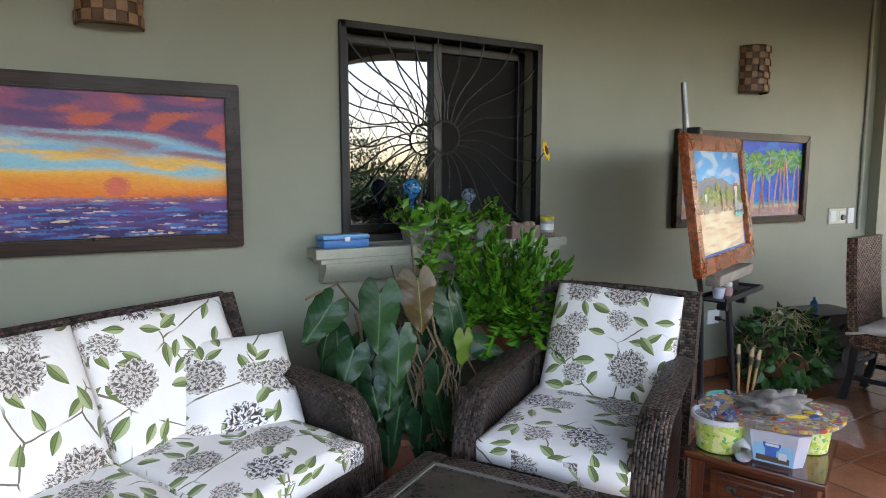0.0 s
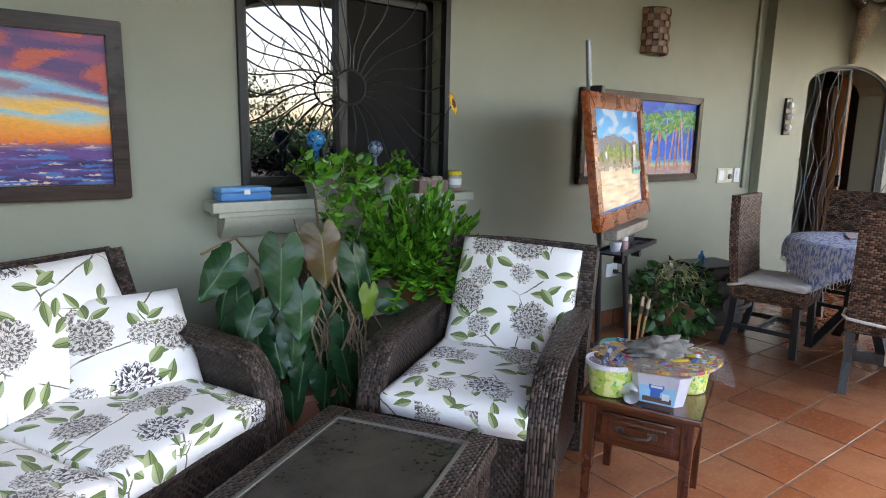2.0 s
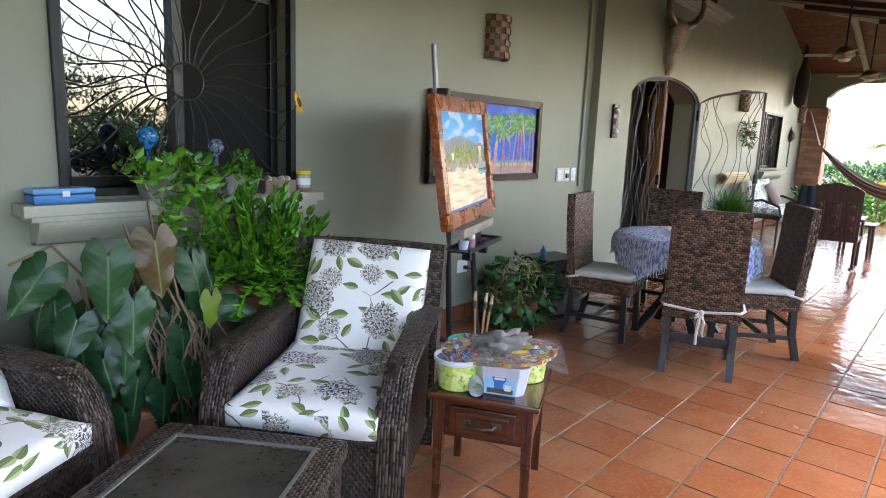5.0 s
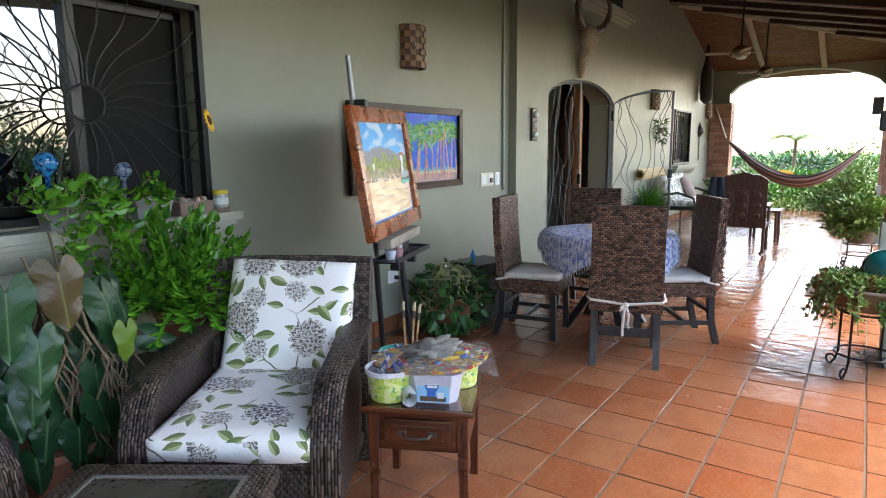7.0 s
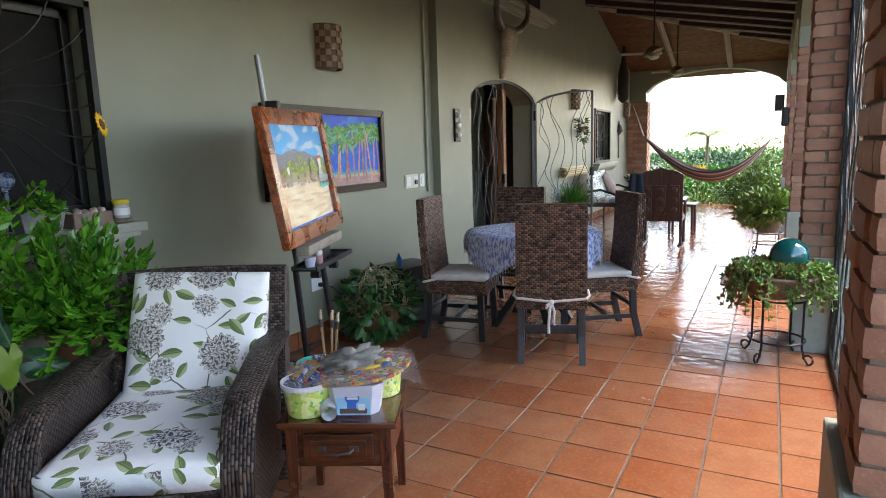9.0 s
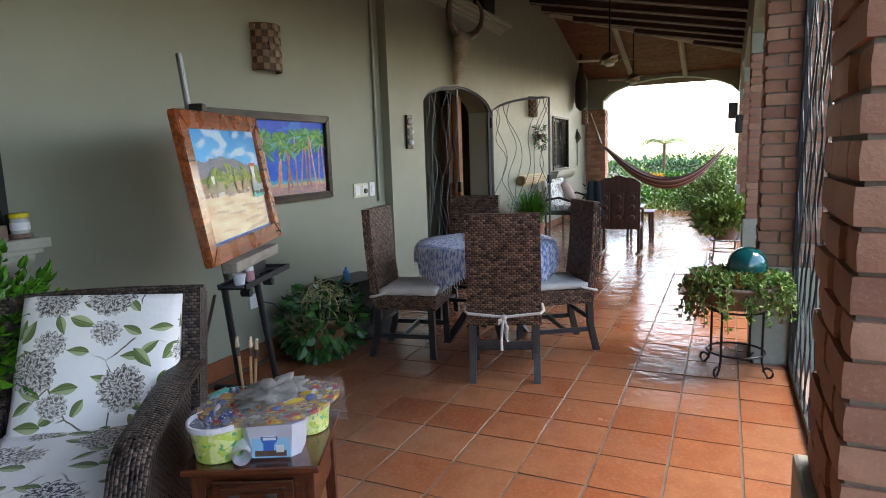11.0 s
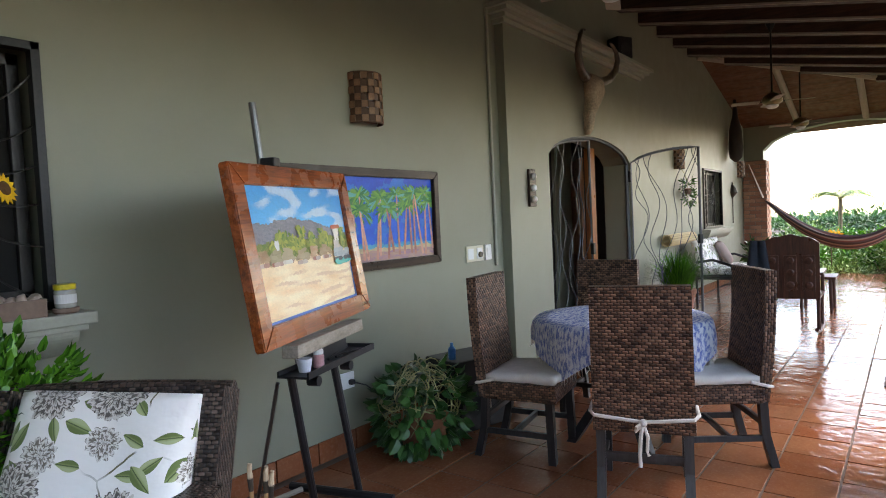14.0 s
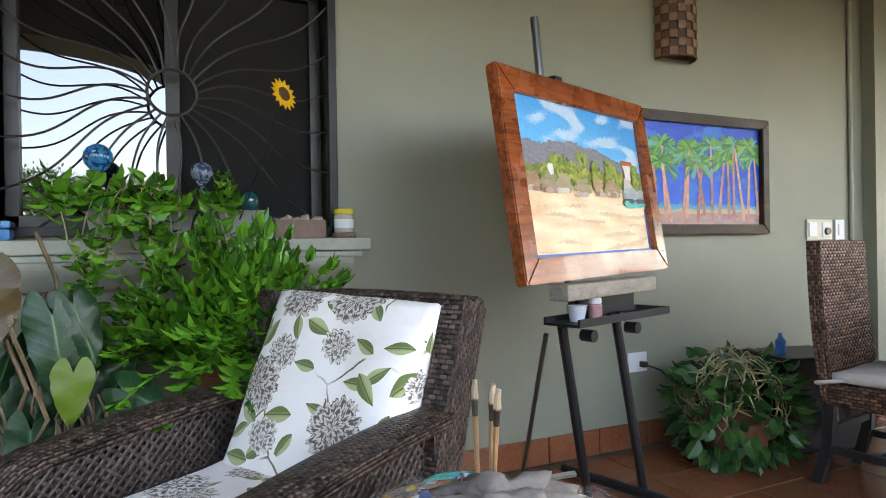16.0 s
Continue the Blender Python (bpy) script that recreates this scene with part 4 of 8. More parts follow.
part("tub_body", bm, MILKY, ice)
SKY_LABEL = plain("pale_blue_label", (0.25, 0.52, 0.70), 0.4, 0, 30, 0.12, 0)
NAVY = plain("blue_print", (0.03, 0.13, 0.45), 0.4, 0, 30, 0.1, 0)
BROWNP = plain("brown_print", (0.10, 0.055, 0.035), 0.4, 0, 30, 0.2, 0)
tilt = Matrix.Translation((0, -0.0695, 0.058)) @ Matrix.Rotation(radians(-7.4), 4, "X")
lab = part("label", box(B(), (0, 0, 0), (0.122, 0.002, 0.100), 0.0008), SKY_LABEL, ice, "pale blue printed label")
lab.matrix_local = tilt
bm = B()
lathe(bm, [(0.027, -0.001), (0.027, 0.001)], 24)
o = part("round_mark", bm, NAVY, lab, "round blue mark")
o.matrix_local = pose(-0.004, -0.0016, 0.014, 90, 0, 0)
for nm, c, s, mt in (("mark_stem", (-0.006, -0.0016, -0.014), (0.034, 0.001, 0.028), NAVY), ("brown_band", (0, -0.0016, -0.036), (0.1, 0.001, 0.018), BROWNP), ("white_bar", (-0.003, -0.003, 0.020), (0.036, 0.001, 0.007), WHITE_PLASTIC), ("white_bar", (-0.003, -0.003, 0.010), (0.04, 0.001, 0.008), WHITE_PLASTIC), ("white_disc", (0.03, -0.0022, -0.022), (0.024, 0.001, 0.022), WHITE_PLASTIC)):
    part(nm, box(B(), c, s), mt, lab)

# palette with dried paint, wrapped in film, and a rag on it
pal = thing("palette", "paint-smeared palette wrapped in clear film", "palette", ST @ pose(0.02, -0.01, top_z + 0.130, 2, -3, 12))
PALETTE = blotch("smeared_palette", (0.22, 0.17, 0.12), [((0.42, 0.24, 0.06), 0.5), ((0.42, 0.04, 0.03), 0.58), ((0.45, 0.43, 0.40), 0.60), ((0.62, 0.42, 0.03), 0.61), ((0.08, 0.09, 0.10), 0.60)], 13, 0.16)
bm = B()
slab(bm, [(0.235 * math.cos(a) * (1 + 0.05 * math.sin(3 * a)), 0.165 * math.sin(a) * (1 + 0.06 * math.cos(2 * a + 1))) for a in [2 * math.pi * i / 36 for i in range(36)]], -0.006, 0.006)
part("board", bm, PALETTE, pal)
rg = random.Random(12)
for col, cnt in (((0.45, 0.03, 0.02), 5), ((0.68, 0.45, 0.03), 7), ((0.62, 0.61, 0.58), 8), ((0.55, 0.25, 0.10), 5), ((0.08, 0.12, 0.25), 4)):
    mt = plain("paint_daub", col, 0.25, 0, 60, 0.2, 0.3)
    for _ in range(cnt):
        bm = B()
        a, d = rg.uniform(0, 6.28), rg.uniform(0.03, 0.9)
        c = Vector((0.20 * d * math.cos(a), 0.14 * d * math.sin(a), 0.006))
        bmesh.ops.create_icosphere(bm, subdivisions=2, radius=1, matrix=Matrix.Translation(c) @ Matrix.Rotation(rg.uniform(0, 3), 4, "Z") @ Matrix.Diagonal((rg.uniform(0.012, 0.035), rg.uniform(0.008, 0.018), 0.007, 1)))
        part("paint_daub", bm, mt, pal, smooth=True)
FILM = material("clear_film")
FILM[2].inputs["Base Color"].default_value = (0.8, 0.8, 0.8, 1)
FILM[2].inputs["Roughness"].default_value = 0.08
FILM[2].inputs["Alpha"].default_value = 0.09
bm = B()
bmesh.ops.create_grid(bm, x_segments=40, y_segments=30, size=1)
for v in bm.verts:
    x, y = v.co.x * 0.25, v.co.y * 0.175
    k = max(0, (v.co.x ** 2 + v.co.y ** 2) - 0.75)
    v.co = Vector((x, y, 0.016 + 0.012 * noise.noise(Vector((x * 26, y * 26, 1))) + 0.007 * noise.noise(Vector((x * 70, y * 70, 4))) - 0.03 * k))
part("film", bm, FILM[0], pal, "crumpled clear plastic film")
RAG = plain("grey_rag", (0.22, 0.195, 0.17), 0.9, 0, 90, 0.3, 0.4)
bm = B()
bmesh.ops.create_icosphere(bm, subdivisions=4, radius=1)
for v in bm.verts:
    n = v.co.normalized()
    k = 1 + 0.55 * noise.noise(n * 2.2) + 0.35 * noise.noise(n * 5.1 + Vector((3, 1, 0)))
    v.co = Vector((n.x * 0.10 * k, n.y * 0.062 * k, max(-0.012, n.z * 0.046 * k)))
rag = thing("rag", "crumpled grey paint rag lying on the palette", "rag", pal.matrix_world @ pose(0.01, 0.015, 0.026, 0, 0, 15))
part("cloth", bm, RAG, rag, smooth=True)
roll = thing("paper_roll", "rolled white paper beside the tubs", "paper roll", ST @ pose(-0.042, -0.150, top_z + 0.029, 0, 0, 20))
bm = B()
for r, c in ((0.029, 1), (0.025, -1)):
    ring = [[bm.verts.new((r * math.cos(2 * math.pi * j / 20), y, r * math.sin(2 * math.pi * j / 20))) for j in range(20)] for y in (-0.045, 0.075)]
    for j in range(20):
        q = (ring[0][j], ring[0][(j + 1) % 20], ring[1][(j + 1) % 20], ring[1][j])
        bm.faces.new(q if c > 0 else q[::-1])
part("paper", bm, plain("white_paper", (0.72, 0.71, 0.74), 0.7), roll)
BRISTLE = plain("bristle", (0.50, 0.38, 0.25), 0.8)
HANDLE_WOOD = plain("brush_handle", (0.42, 0.24, 0.11), 0.35)
for k, (dx, dy, lean, col) in enumerate(((0.015, 0.19, -3, HANDLE_WOOD), (0.035, 0.20, 4, LEG_BLACK), (0.05, 0.185, 7, HANDLE_WOOD))):
    b = thing("paint_brush", "long wooden paint brush standing bristles up", "paint brush", ST @ pose(dx - 0.12, dy - 0.08, top_z + 0.07, lean * 0.6, lean, 0))
    part("handle", tube(B(), [(0, 0, 0), (0, 0, 0.19)], 0.004, 8, 0.0055), HANDLE_WOOD, b)
    part("ferrule", tube(B(), [(0, 0, 0.188), (0, 0, 0.222)], 0.006, 10, 0.008), PEWTER, b, "metal ferrule")
    part("bristles", tube(B(), [(0, 0, 0.220), (0, 0, 0.240), (0.002, 0, 0.258)], 0.008, 10, 0.005), BRISTLE, b, "pale bristles")


# ---- paintings ----
PAINT = painted("oil_paint", 0.38)


def canvas(parent, W, H, colour, cols, rows, seed, extra=()):
    """A canvas built up from short brush strokes; colour(u, v, rng) gives each its pigment."""
    rg = random.Random(seed)
    bm = B()
    lay = bm.loops.layers.float_color.new("paint")
    depth = [0.0]

    def stroke(u, v, L, w, ang, c):
        depth[0] += 0.0000012
        ca, sa = math.cos(ang), math.sin(ang)
        x, z = (u - 0.5) * W, (v - 0.5) * H
        pts = []
        for a, b in ((-0.5, -0.35), (-0.2, -0.5), (0.3, -0.45), (0.5, 0.0), (0.3, 0.5), (-0.25, 0.48), (-0.5, 0.3)):
            px, pz = x + a * L * ca - b * w * sa, z + a * L * sa + b * w * ca
            pts.append(bm.verts.new((max(-W / 2, min(W / 2, px)), -depth[0] - 0.001, max(-H / 2, min(H / 2, pz)))))
        try:
            f = bm.faces.new(pts)
        except ValueError:
            return
        k = rg.uniform(0.94, 1.06)
        for l in f.loops:
            l[lay] = (min(1, c[0] * k), min(1, c[1] * k), min(1, c[2] * k), 1)
    q = bm.faces.new([bm.verts.new(p) for p in ((-W / 2, 0, -H / 2), (W / 2, 0, -H / 2), (W / 2, 0, H / 2), (-W / 2, 0, H / 2))])
    for l in q.loops:
        l[lay] = (0.3, 0.3, 0.32, 1)
    for j in range(rows):
        for i in range(cols):
            u, v = (i + rg.uniform(-0.2, 1.2)) / cols, (j + rg.uniform(-0.2, 1.2)) / rows
            c, ang = colour(min(1, max(0, u)), min(1, max(0, v)), rg)
            stroke(u, v, 2.8 * W / cols, 2.0 * H / rows, ang, c)
    for fn in extra:
        fn(stroke, rg)
    return part("canvas", bm, PAINT, parent, "brush-stroked oil canvas", uv=False)


def lerp(a, b, t):
    t = max(0, min(1, t))
    return tuple(p + (q - p) * t for p, q in zip(a, b))


def frame_bars(parent, W, H, w, d, mat, name="frame_bar"):
    for sx in (-1, 1):
        bm = B()
        slab(bm, [(sx * W / 2, -H / 2), (sx * W / 2, H / 2), (sx * (W / 2 - w), H / 2 - w), (sx * (W / 2 - w), -H / 2 + w)], -d, 0, 1)
        bmesh.ops.bevel(bm, geom=bm.edges[:], offset=0.005, segments=2, affect="EDGES")
        part(name, bm, mat, parent)
        bm = B()
        slab(bm, [(-W / 2, sx * H / 2), (W / 2, sx * H / 2), (W / 2 - w, sx * (H / 2 - w)), (-W / 2 + w, sx * (H / 2 - w))], -d, 0, 1)
        bmesh.ops.bevel(bm, geom=bm.edges[:], offset=0.005, segments=2, affect="EDGES")
        part(name, bm, mat, parent)


def wob(u, v, k, s=0):
    return noise.noise(Vector((u * k, v * k, s)))


def soft_step(a, b, x):
    t = max(0.0, min(1.0, (x - a) / (b - a)))
    return t * t * (3 - 2 * t)


def sunset(u, v, rg):
    """Purple cloud banks lit from below over a teal gap, an orange glow and a dark violet sea."""
    n, m = wob(u * 1.1 + v * 0.9, v * 2.6, 2.6, 2), wob(u * 1.3 + v, v * 3.4, 5, 5)
    if v < 0.29 + 0.006 * m:
        c = lerp((0.030, 0.020, 0.095), (0.13, 0.055, 0.22), v / 0.29 + 0.8 * m)
        c = lerp(c, (0.05, 0.17, 0.44), 0.8 * soft_step(0.0, 0.35, wob(u * 2.0, v * 13, 4, 9)))
        c = lerp(c, (0.72, 0.50, 0.34), 0.9 * soft_step(0.28, 0.50, wob(u * 1.6, v * 17, 5, 4)))
        return lerp(c, (0.62, 0.20, 0.07), 0.55 * soft_step(0.23, 0.29, v)), rg.uniform(-0.06, 0.06)
    h = (v - 0.29) / 0.71
    c = lerp((0.78, 0.17, 0.02), (0.86, 0.46, 0.06), h / 0.28 + 0.5 * n)
    c = lerp(c, (0.26, 0.52, 0.62), soft_step(0.22, 0.36, h + 0.16 * n + 0.10 * (u - 0.5)))
    glow = 1 - min(1.0, abs(h - 0.40 + 0.22 * (u - 0.55) + 0.10 * m) / 0.075)
    c = lerp(c, (0.84, 0.50, 0.10), soft_step(0.0, 0.9, glow))
    under = 1 - min(1.0, abs(h - 0.50 + 0.26 * (u - 0.5) + 0.14 * n) / 0.11)
    c = lerp(c, (0.30, 0.11, 0.15), 0.9 * soft_step(0.1, 0.9, under))
    c = lerp(c, (0.18, 0.42, 0.66), 0.7 * soft_step(0.05, 0.3, m) * soft_step(0.38, 0.5, h) * (1 - soft_step(0.55, 0.68, h)))
    top = soft_step(0.52, 0.66, h + 0.18 * n + 0.16 * (u - 0.55))
    c = lerp(c, lerp((0.25, 0.07, 0.15), (0.11, 0.055, 0.16), soft_step(-0.25, 0.25, m)), top)
    c = lerp(c, (0.58, 0.11, 0.05), top * 0.85 * soft_step(0.10, 0.34, wob(u * 1.2 + v * 0.8, v * 2.2 - u, 4.2, 7)))
    c = lerp(c, (0.10, 0.34, 0.66), soft_step(0.10, 0.0, u * 0.75 + (1 - v) * 0.35 - 0.10 * (n + 0.4)) * soft_step(0.55, 0.7, v))
    sun = math.hypot((u - 0.62) * 1.7, v - 0.36)
    c = lerp(c, (0.66, 0.13, 0.08), 0.9 * soft_step(0.085, 0.055, sun))
    return c, 0.5 * n + rg.uniform(-0.15, 0.15) - 0.25 * h


p1 = thing("painting", "dark-framed oil painting of a purple and orange ocean sunset", "painting", pose(1.09, -0.004, 1.463))
frame_bars(p1, 1.25, 0.71, 0.062, 0.042, FRAME_DARK)
c1 = canvas(p1, 1.13, 0.59, sunset, 120, 100, 3)
c1.location = (0, -0.010, 0)


def palms(u, v, rg):
    n = wob(u, v, 9, 3)
    if v < 0.13:
        return lerp((0.55, 0.36, 0.26), (0.42, 0.25, 0.33), rg.random()), rg.uniform(-0.2, 0.2)
    if v < 0.17:
        return (0.62, 0.52, 0.32), 0
    if v < 0.25:
        return lerp((0.10, 0.45, 0.62), (0.03, 0.22, 0.55), (v - 0.17) / 0.08), 0
    c = lerp((0.004, 0.13, 0.72), (0.006, 0.08, 0.58), v + n)
    if n > 0.25:
        c = (0.01, 0.17, 0.66)
    return c, rg.uniform(0.6, 1.8)


def palm_trees(stroke, rg):
    for k in range(23):
        u0 = (k + rg.uniform(0.2, 0.8)) / 23
        top = rg.uniform(0.60, 0.86)
        lean = rg.uniform(-0.05, 0.05)
        base = rg.uniform(0.06, 0.15)
        pale = rg.random()
        for i in range(14):
            t = i / 13
            c = lerp((0.34, 0.12, 0.11), (0.78, 0.44, 0.32), pale * 0.6 + 0.4 * rg.random())
            stroke(u0 + lean * t, base + (top - base) * t, 0.060, 0.016 * (1.4 - 0.6 * t), math.pi / 2 - lean * 2, c)
        for i in range(60):
            a = rg.uniform(-0.7, math.pi + 0.7)
            r = rg.uniform(0.01, 0.12)
            c = lerp((0.008, 0.16, 0.05), (0.18, 0.46, 0.06), rg.random() ** 1.4)
            if rg.random() < 0.15:
                c = (0.10, 0.42, 0.38)
            stroke(u0 + lean + r * 0.55 * math.cos(a), top + r * math.sin(a) - r * r * 5, 0.085, 0.015, a - 0.5 * (1 if math.cos(a) > 0 else -1), c)


p2 = thing("painting", "dark-framed oil painting of palm trunks against blue sea", "painting", pose(5.19, -0.004, 1.415))
frame_bars(p2, 1.43, 0.65, 0.055, 0.045, FRAME_DARK)
c2 = canvas(p2, 1.32, 0.545, palms, 56, 40, 5, (palm_trees,))
c2.location = (0, -0.012, 0)


def beach(u, v, rg):
    n, m = wob(u * 1.5, v * 3, 4, 1), wob(u * 2, v * 8, 5, 8)
    ridge = 0.70 + 0.07 * math.sin(u * 4.2 + 0.3) * (0.4 + u) + 0.03 * wob(u, 0, 9)
    if v > ridge:
        c = lerp((0.12, 0.50, 0.85), (0.02, 0.26, 0.66), (v - ridge) * 2.5)
        c = lerp(c, (0.56, 0.70, 0.82), 0.9 * soft_step(-0.05, 0.35, n))
        return c, rg.uniform(-0.4, 0.4)
    if v > 0.58:
        return lerp((0.20, 0.20, 0.24), (0.28, 0.27, 0.30), rg.random()), rg.uniform(-0.3, 0.3)
    if v > 0.46:
        return lerp((0.12, 0.20, 0.04), (0.32, 0.30, 0.08), rg.random()), rg.uniform(0.5, 2)
    c = lerp((0.80, 0.53, 0.28), (0.95, 0.80, 0.55), 0.6 + 0.7 * wob(u * 1.2, v * 5, 4, 8) + 0.5 * n)
    if v < 0.36:
        c = lerp(c, (0.66, 0.42, 0.26), 0.75 * soft_step(0.12, 0.42, -wob(u, v * 6, 4, 12)))
    return c, rg.uniform(-0.12, 0.12)


def village(stroke, rg):
    for k in range(15):
        u0, h = rg.uniform(0.03, 0.97), rg.uniform(0.05, 0.14)
        if k == 5:
            u0, h = 0.45, 0.19
        for i in range(26):
            a = rg.uniform(0, 6.28)
            stroke(u0 + 0.045 * rg.random() * math.cos(a), 0.50 + h * rg.random(), 0.035, 0.016, a, lerp((0.08, 0.18, 0.03), (0.42, 0.42, 0.07), rg.random()))
    for u0, v0, w, c in ((0.08, 0.44, 0.10, (0.36, 0.20, 0.10)), (0.18, 0.435, 0.11, (0.30, 0.25, 0.14)), (0.29, 0.44, 0.10, (0.40, 0.32, 0.20)), (0.43, 0.42, 0.13, (0.38, 0.30, 0.18)), (0.56, 0.43, 0.09, (0.45, 0.26, 0.14)), (0.68, 0.43, 0.13, (0.36, 0.24, 0.13)), (0.84, 0.45, 0.08, (0.60, 0.55, 0.48))):
        for i in range(16):
            t = rg.random()
            stroke(u0 + w * (rg.random() - 0.5) * (1 - 0.6 * t), v0 + 0.075 * t, 0.05, 0.018, rg.uniform(-0.3, 0.3), lerp(c, (0.55, 0.45, 0.30), 0.4 * rg.random()))
        for i in range(5):
            stroke(u0 + w * (rg.random() - 0.5) * 0.7, v0 - 0.018, 0.05, 0.018, 0, lerp((0.30, 0.10, 0.06), (0.70, 0.66, 0.60), rg.random()))
    for i in range(14):
        stroke(0.20 + rg.uniform(-0.015, 0.015), 0.53 + 0.05 * rg.random(), 0.02, 0.015, 1.57, (0.75, 0.75, 0.74))
        stroke(0.85 + rg.uniform(-0.03, 0.03), 0.55 + 0.09 * rg.random(), 0.035, 0.022, 1.57, (0.80, 0.74, 0.66))
    for i in range(6):
        stroke(0.85 + rg.uniform(-0.04, 0.04), 0.655, 0.05, 0.02, 0, (0.55, 0.16, 0.08))
    for i in range(20):
        stroke(0.88 + rg.uniform(-0.075, 0.085), 0.40 + 0.06 * rg.random(), 0.06, 0.022, 0, lerp((0.26, 0.31, 0.34), (0.42, 0.46, 0.47), rg.random()))
        stroke(0.88 + rg.uniform(-0.075, 0.085), 0.335 + 0.03 * rg.random(), 0.06, 0.016, 0, lerp((0.05, 0.42, 0.36), (0.12, 0.58, 0.50), rg.random()))
        stroke(0.88 + rg.uniform(-0.075, 0.085), 0.375, 0.05, 0.02, 0, (0.05, 0.07, 0.08))


PT = pose(4.195, -0.57, 1.282, 0, 0, 22.0) @ pose(0, 0, 0, -8.3, -1.0, 0)
p3 = thing("easel_painting", "oil painting of a sandy beach village in a red-brown frame", "painting", PT)
frame_bars(p3, 1.045, 0.728, 0.085, 0.045, FRAME_RED)
c3 = canvas(p3, 0.885, 0.568, beach, 110, 90, 7, (village,))
c3.location = (0, -0.014, 0)
TAPE = plain("blue_tape", (0.06, 0.16, 0.48), 0.5, 0, 50, 0.2, 0.1)
for c, s in (((0, -0.0175, 0.276), (0.877, 0.003, 0.011)), ((0, -0.0175, -0.276), (0.877, 0.003, 0.013)), ((-0.433, -0.0175, 0), (0.011, 0.003, 0.54)), ((0.433, -0.0175, 0), (0.013, 0.003, 0.54))):
    part("tape_strip", box(B(), c, s), TAPE, p3, "blue masking tape")
part("back_board", box(B(), (0, -0.006, 0), (0.93, 0.006, 0.62)), FRAME_DARK, p3)

# ---- easel ----
EASEL_BLACK = plain("matt_black_tube", (0.018, 0.018, 0.020), 0.45, 0.2, 60, 0.2, 0.1)
STEEL = plain("brushed_steel", (0.19, 0.19, 0.19), 0.3, 0.9, 80, 0.15, 0.1)
OLD_BOARD = wood("grey_old_board", (0.20, 0.17, 0.13), (0.36, 0.31, 0.25), 0.6, 1.0, 0)
es = thing("easel", "black metal artist's easel with tray and steel mast", "easel", pose(4.3, -0.55, 0))
E0 = Vector((4.3, -0.55, 0))


def loc(*ps):
    return [Vector(p) - E0 for p in ps]


part("leg", tube(B(), loc((4.06, -0.60, 0.745), (4.27, -0.47, 0.0)), 0.019, 10), EASEL_BLACK, es)
part("leg", tube(B(), loc((4.34, -0.56, 0.775), (4.515, -0.52, 0.0)), 0.019, 10), EASEL_BLACK, es)
part("base_bar", tube(B(), loc((4.375, -0.15, 0.028), (4.545, -0.72, 0.028)), 0.021, 10), EASEL_BLACK, es)
part("base_bar", tube(B(), loc((4.16, -0.20, 0.02), (4.40, -0.23, 0.026)), 0.014, 8), OLD_BOARD, es, "worn wooden foot bar")
part("rear_strut", tube(B(), loc((3.99, -0.60, 0.72), (4.10, -0.22, 0.0)), 0.009, 8), STEEL, es, "thin steel strut")
part("mast", tube(B(), loc((4.09, -0.40, 1.955), (4.115, -0.415, 1.6), (4.19, -0.50, 0.75)), 0.0165, 12), STEEL, es, "steel mast tube")
part("mast_clamp", box(B(), Vector((4.125, -0.46, 1.675)) - E0, (0.055, 0.075, 0.055), 0.01, Matrix.Rotation(radians(22), 4, "Z")), EASEL_BLACK, es)
part("clamp_hook", box(B(), Vector((4.16, -0.50, 1.652)) - E0, (0.15, 0.05, 0.012), 0.004, Matrix.Rotation(radians(22), 4, "Z")), EASEL_BLACK, es)
part("ledge", box(B(), Vector((4.22, -0.665, 0.885)) - E0, (0.66, 0.075, 0.055), 0.006, Matrix.Rotation(radians(22), 4, "Z")), OLD_BOARD, es, "grey wooden painting ledge")
part("ledge_bracket", box(B(), Vector((4.24, -0.63, 0.825)) - E0, (0.42, 0.02, 0.10), 0.006, Matrix.Rotation(radians(22), 4, "Z")), EASEL_BLACK, es)
tr = Matrix.Translation(Vector((4.22, -0.68, 0.775)) - E0) @ Matrix.Rotation(radians(18), 4, "Z")
bm = B()
for c, s in (((0, 0, 0), (0.60, 0.15, 0.010)), ((0, -0.07, 0.012), (0.60, 0.010, 0.022)), ((0, 0.07, 0.012), (0.60, 0.010, 0.022)), ((0.295, 0, 0.012), (0.010, 0.15, 0.022))):
    box(bm, c, s, 0.002)
o = part("tray", bm, EASEL_BLACK, es, "black tray")
o.matrix_local = tr
for x in (-0.15, 0.14):
    o = part("knob", tube(B(), [(x, 0.02, -0.05), (x, -0.03, -0.05)], 0.022, 12), EASEL_BLACK, es)
    o.matrix_local = tr
PINKISH = plain("paint_jar_pink", (0.42, 0.22, 0.22), 0.35)
TRW = es.matrix_world @ tr
jar = thing("paint_jar", "small jar of pink paint with a white lid", "jar", TRW @ pose(-0.13, -0.02, 0.005))
part("jar_body", lathe(B(), [(0.022, 0), (0.024, 0.01), (0.024, 0.05), (0.018, 0.058)], 20), PINKISH, jar)
part("lid", lathe(B(), [(0.021, 0.057), (0.022, 0.06), (0.022, 0.075), (0.018, 0.078)], 20), WHITE_PLASTIC, jar, "white lid")
cup = thing("plastic_cup", "clear plastic cup on the easel tray", "cup", TRW @ pose(-0.21, 0.0, 0.005))
part("cup_wall", lathe(B(), [(0.024, 0), (0.034, 0.055)], 20), MILKY, cup)
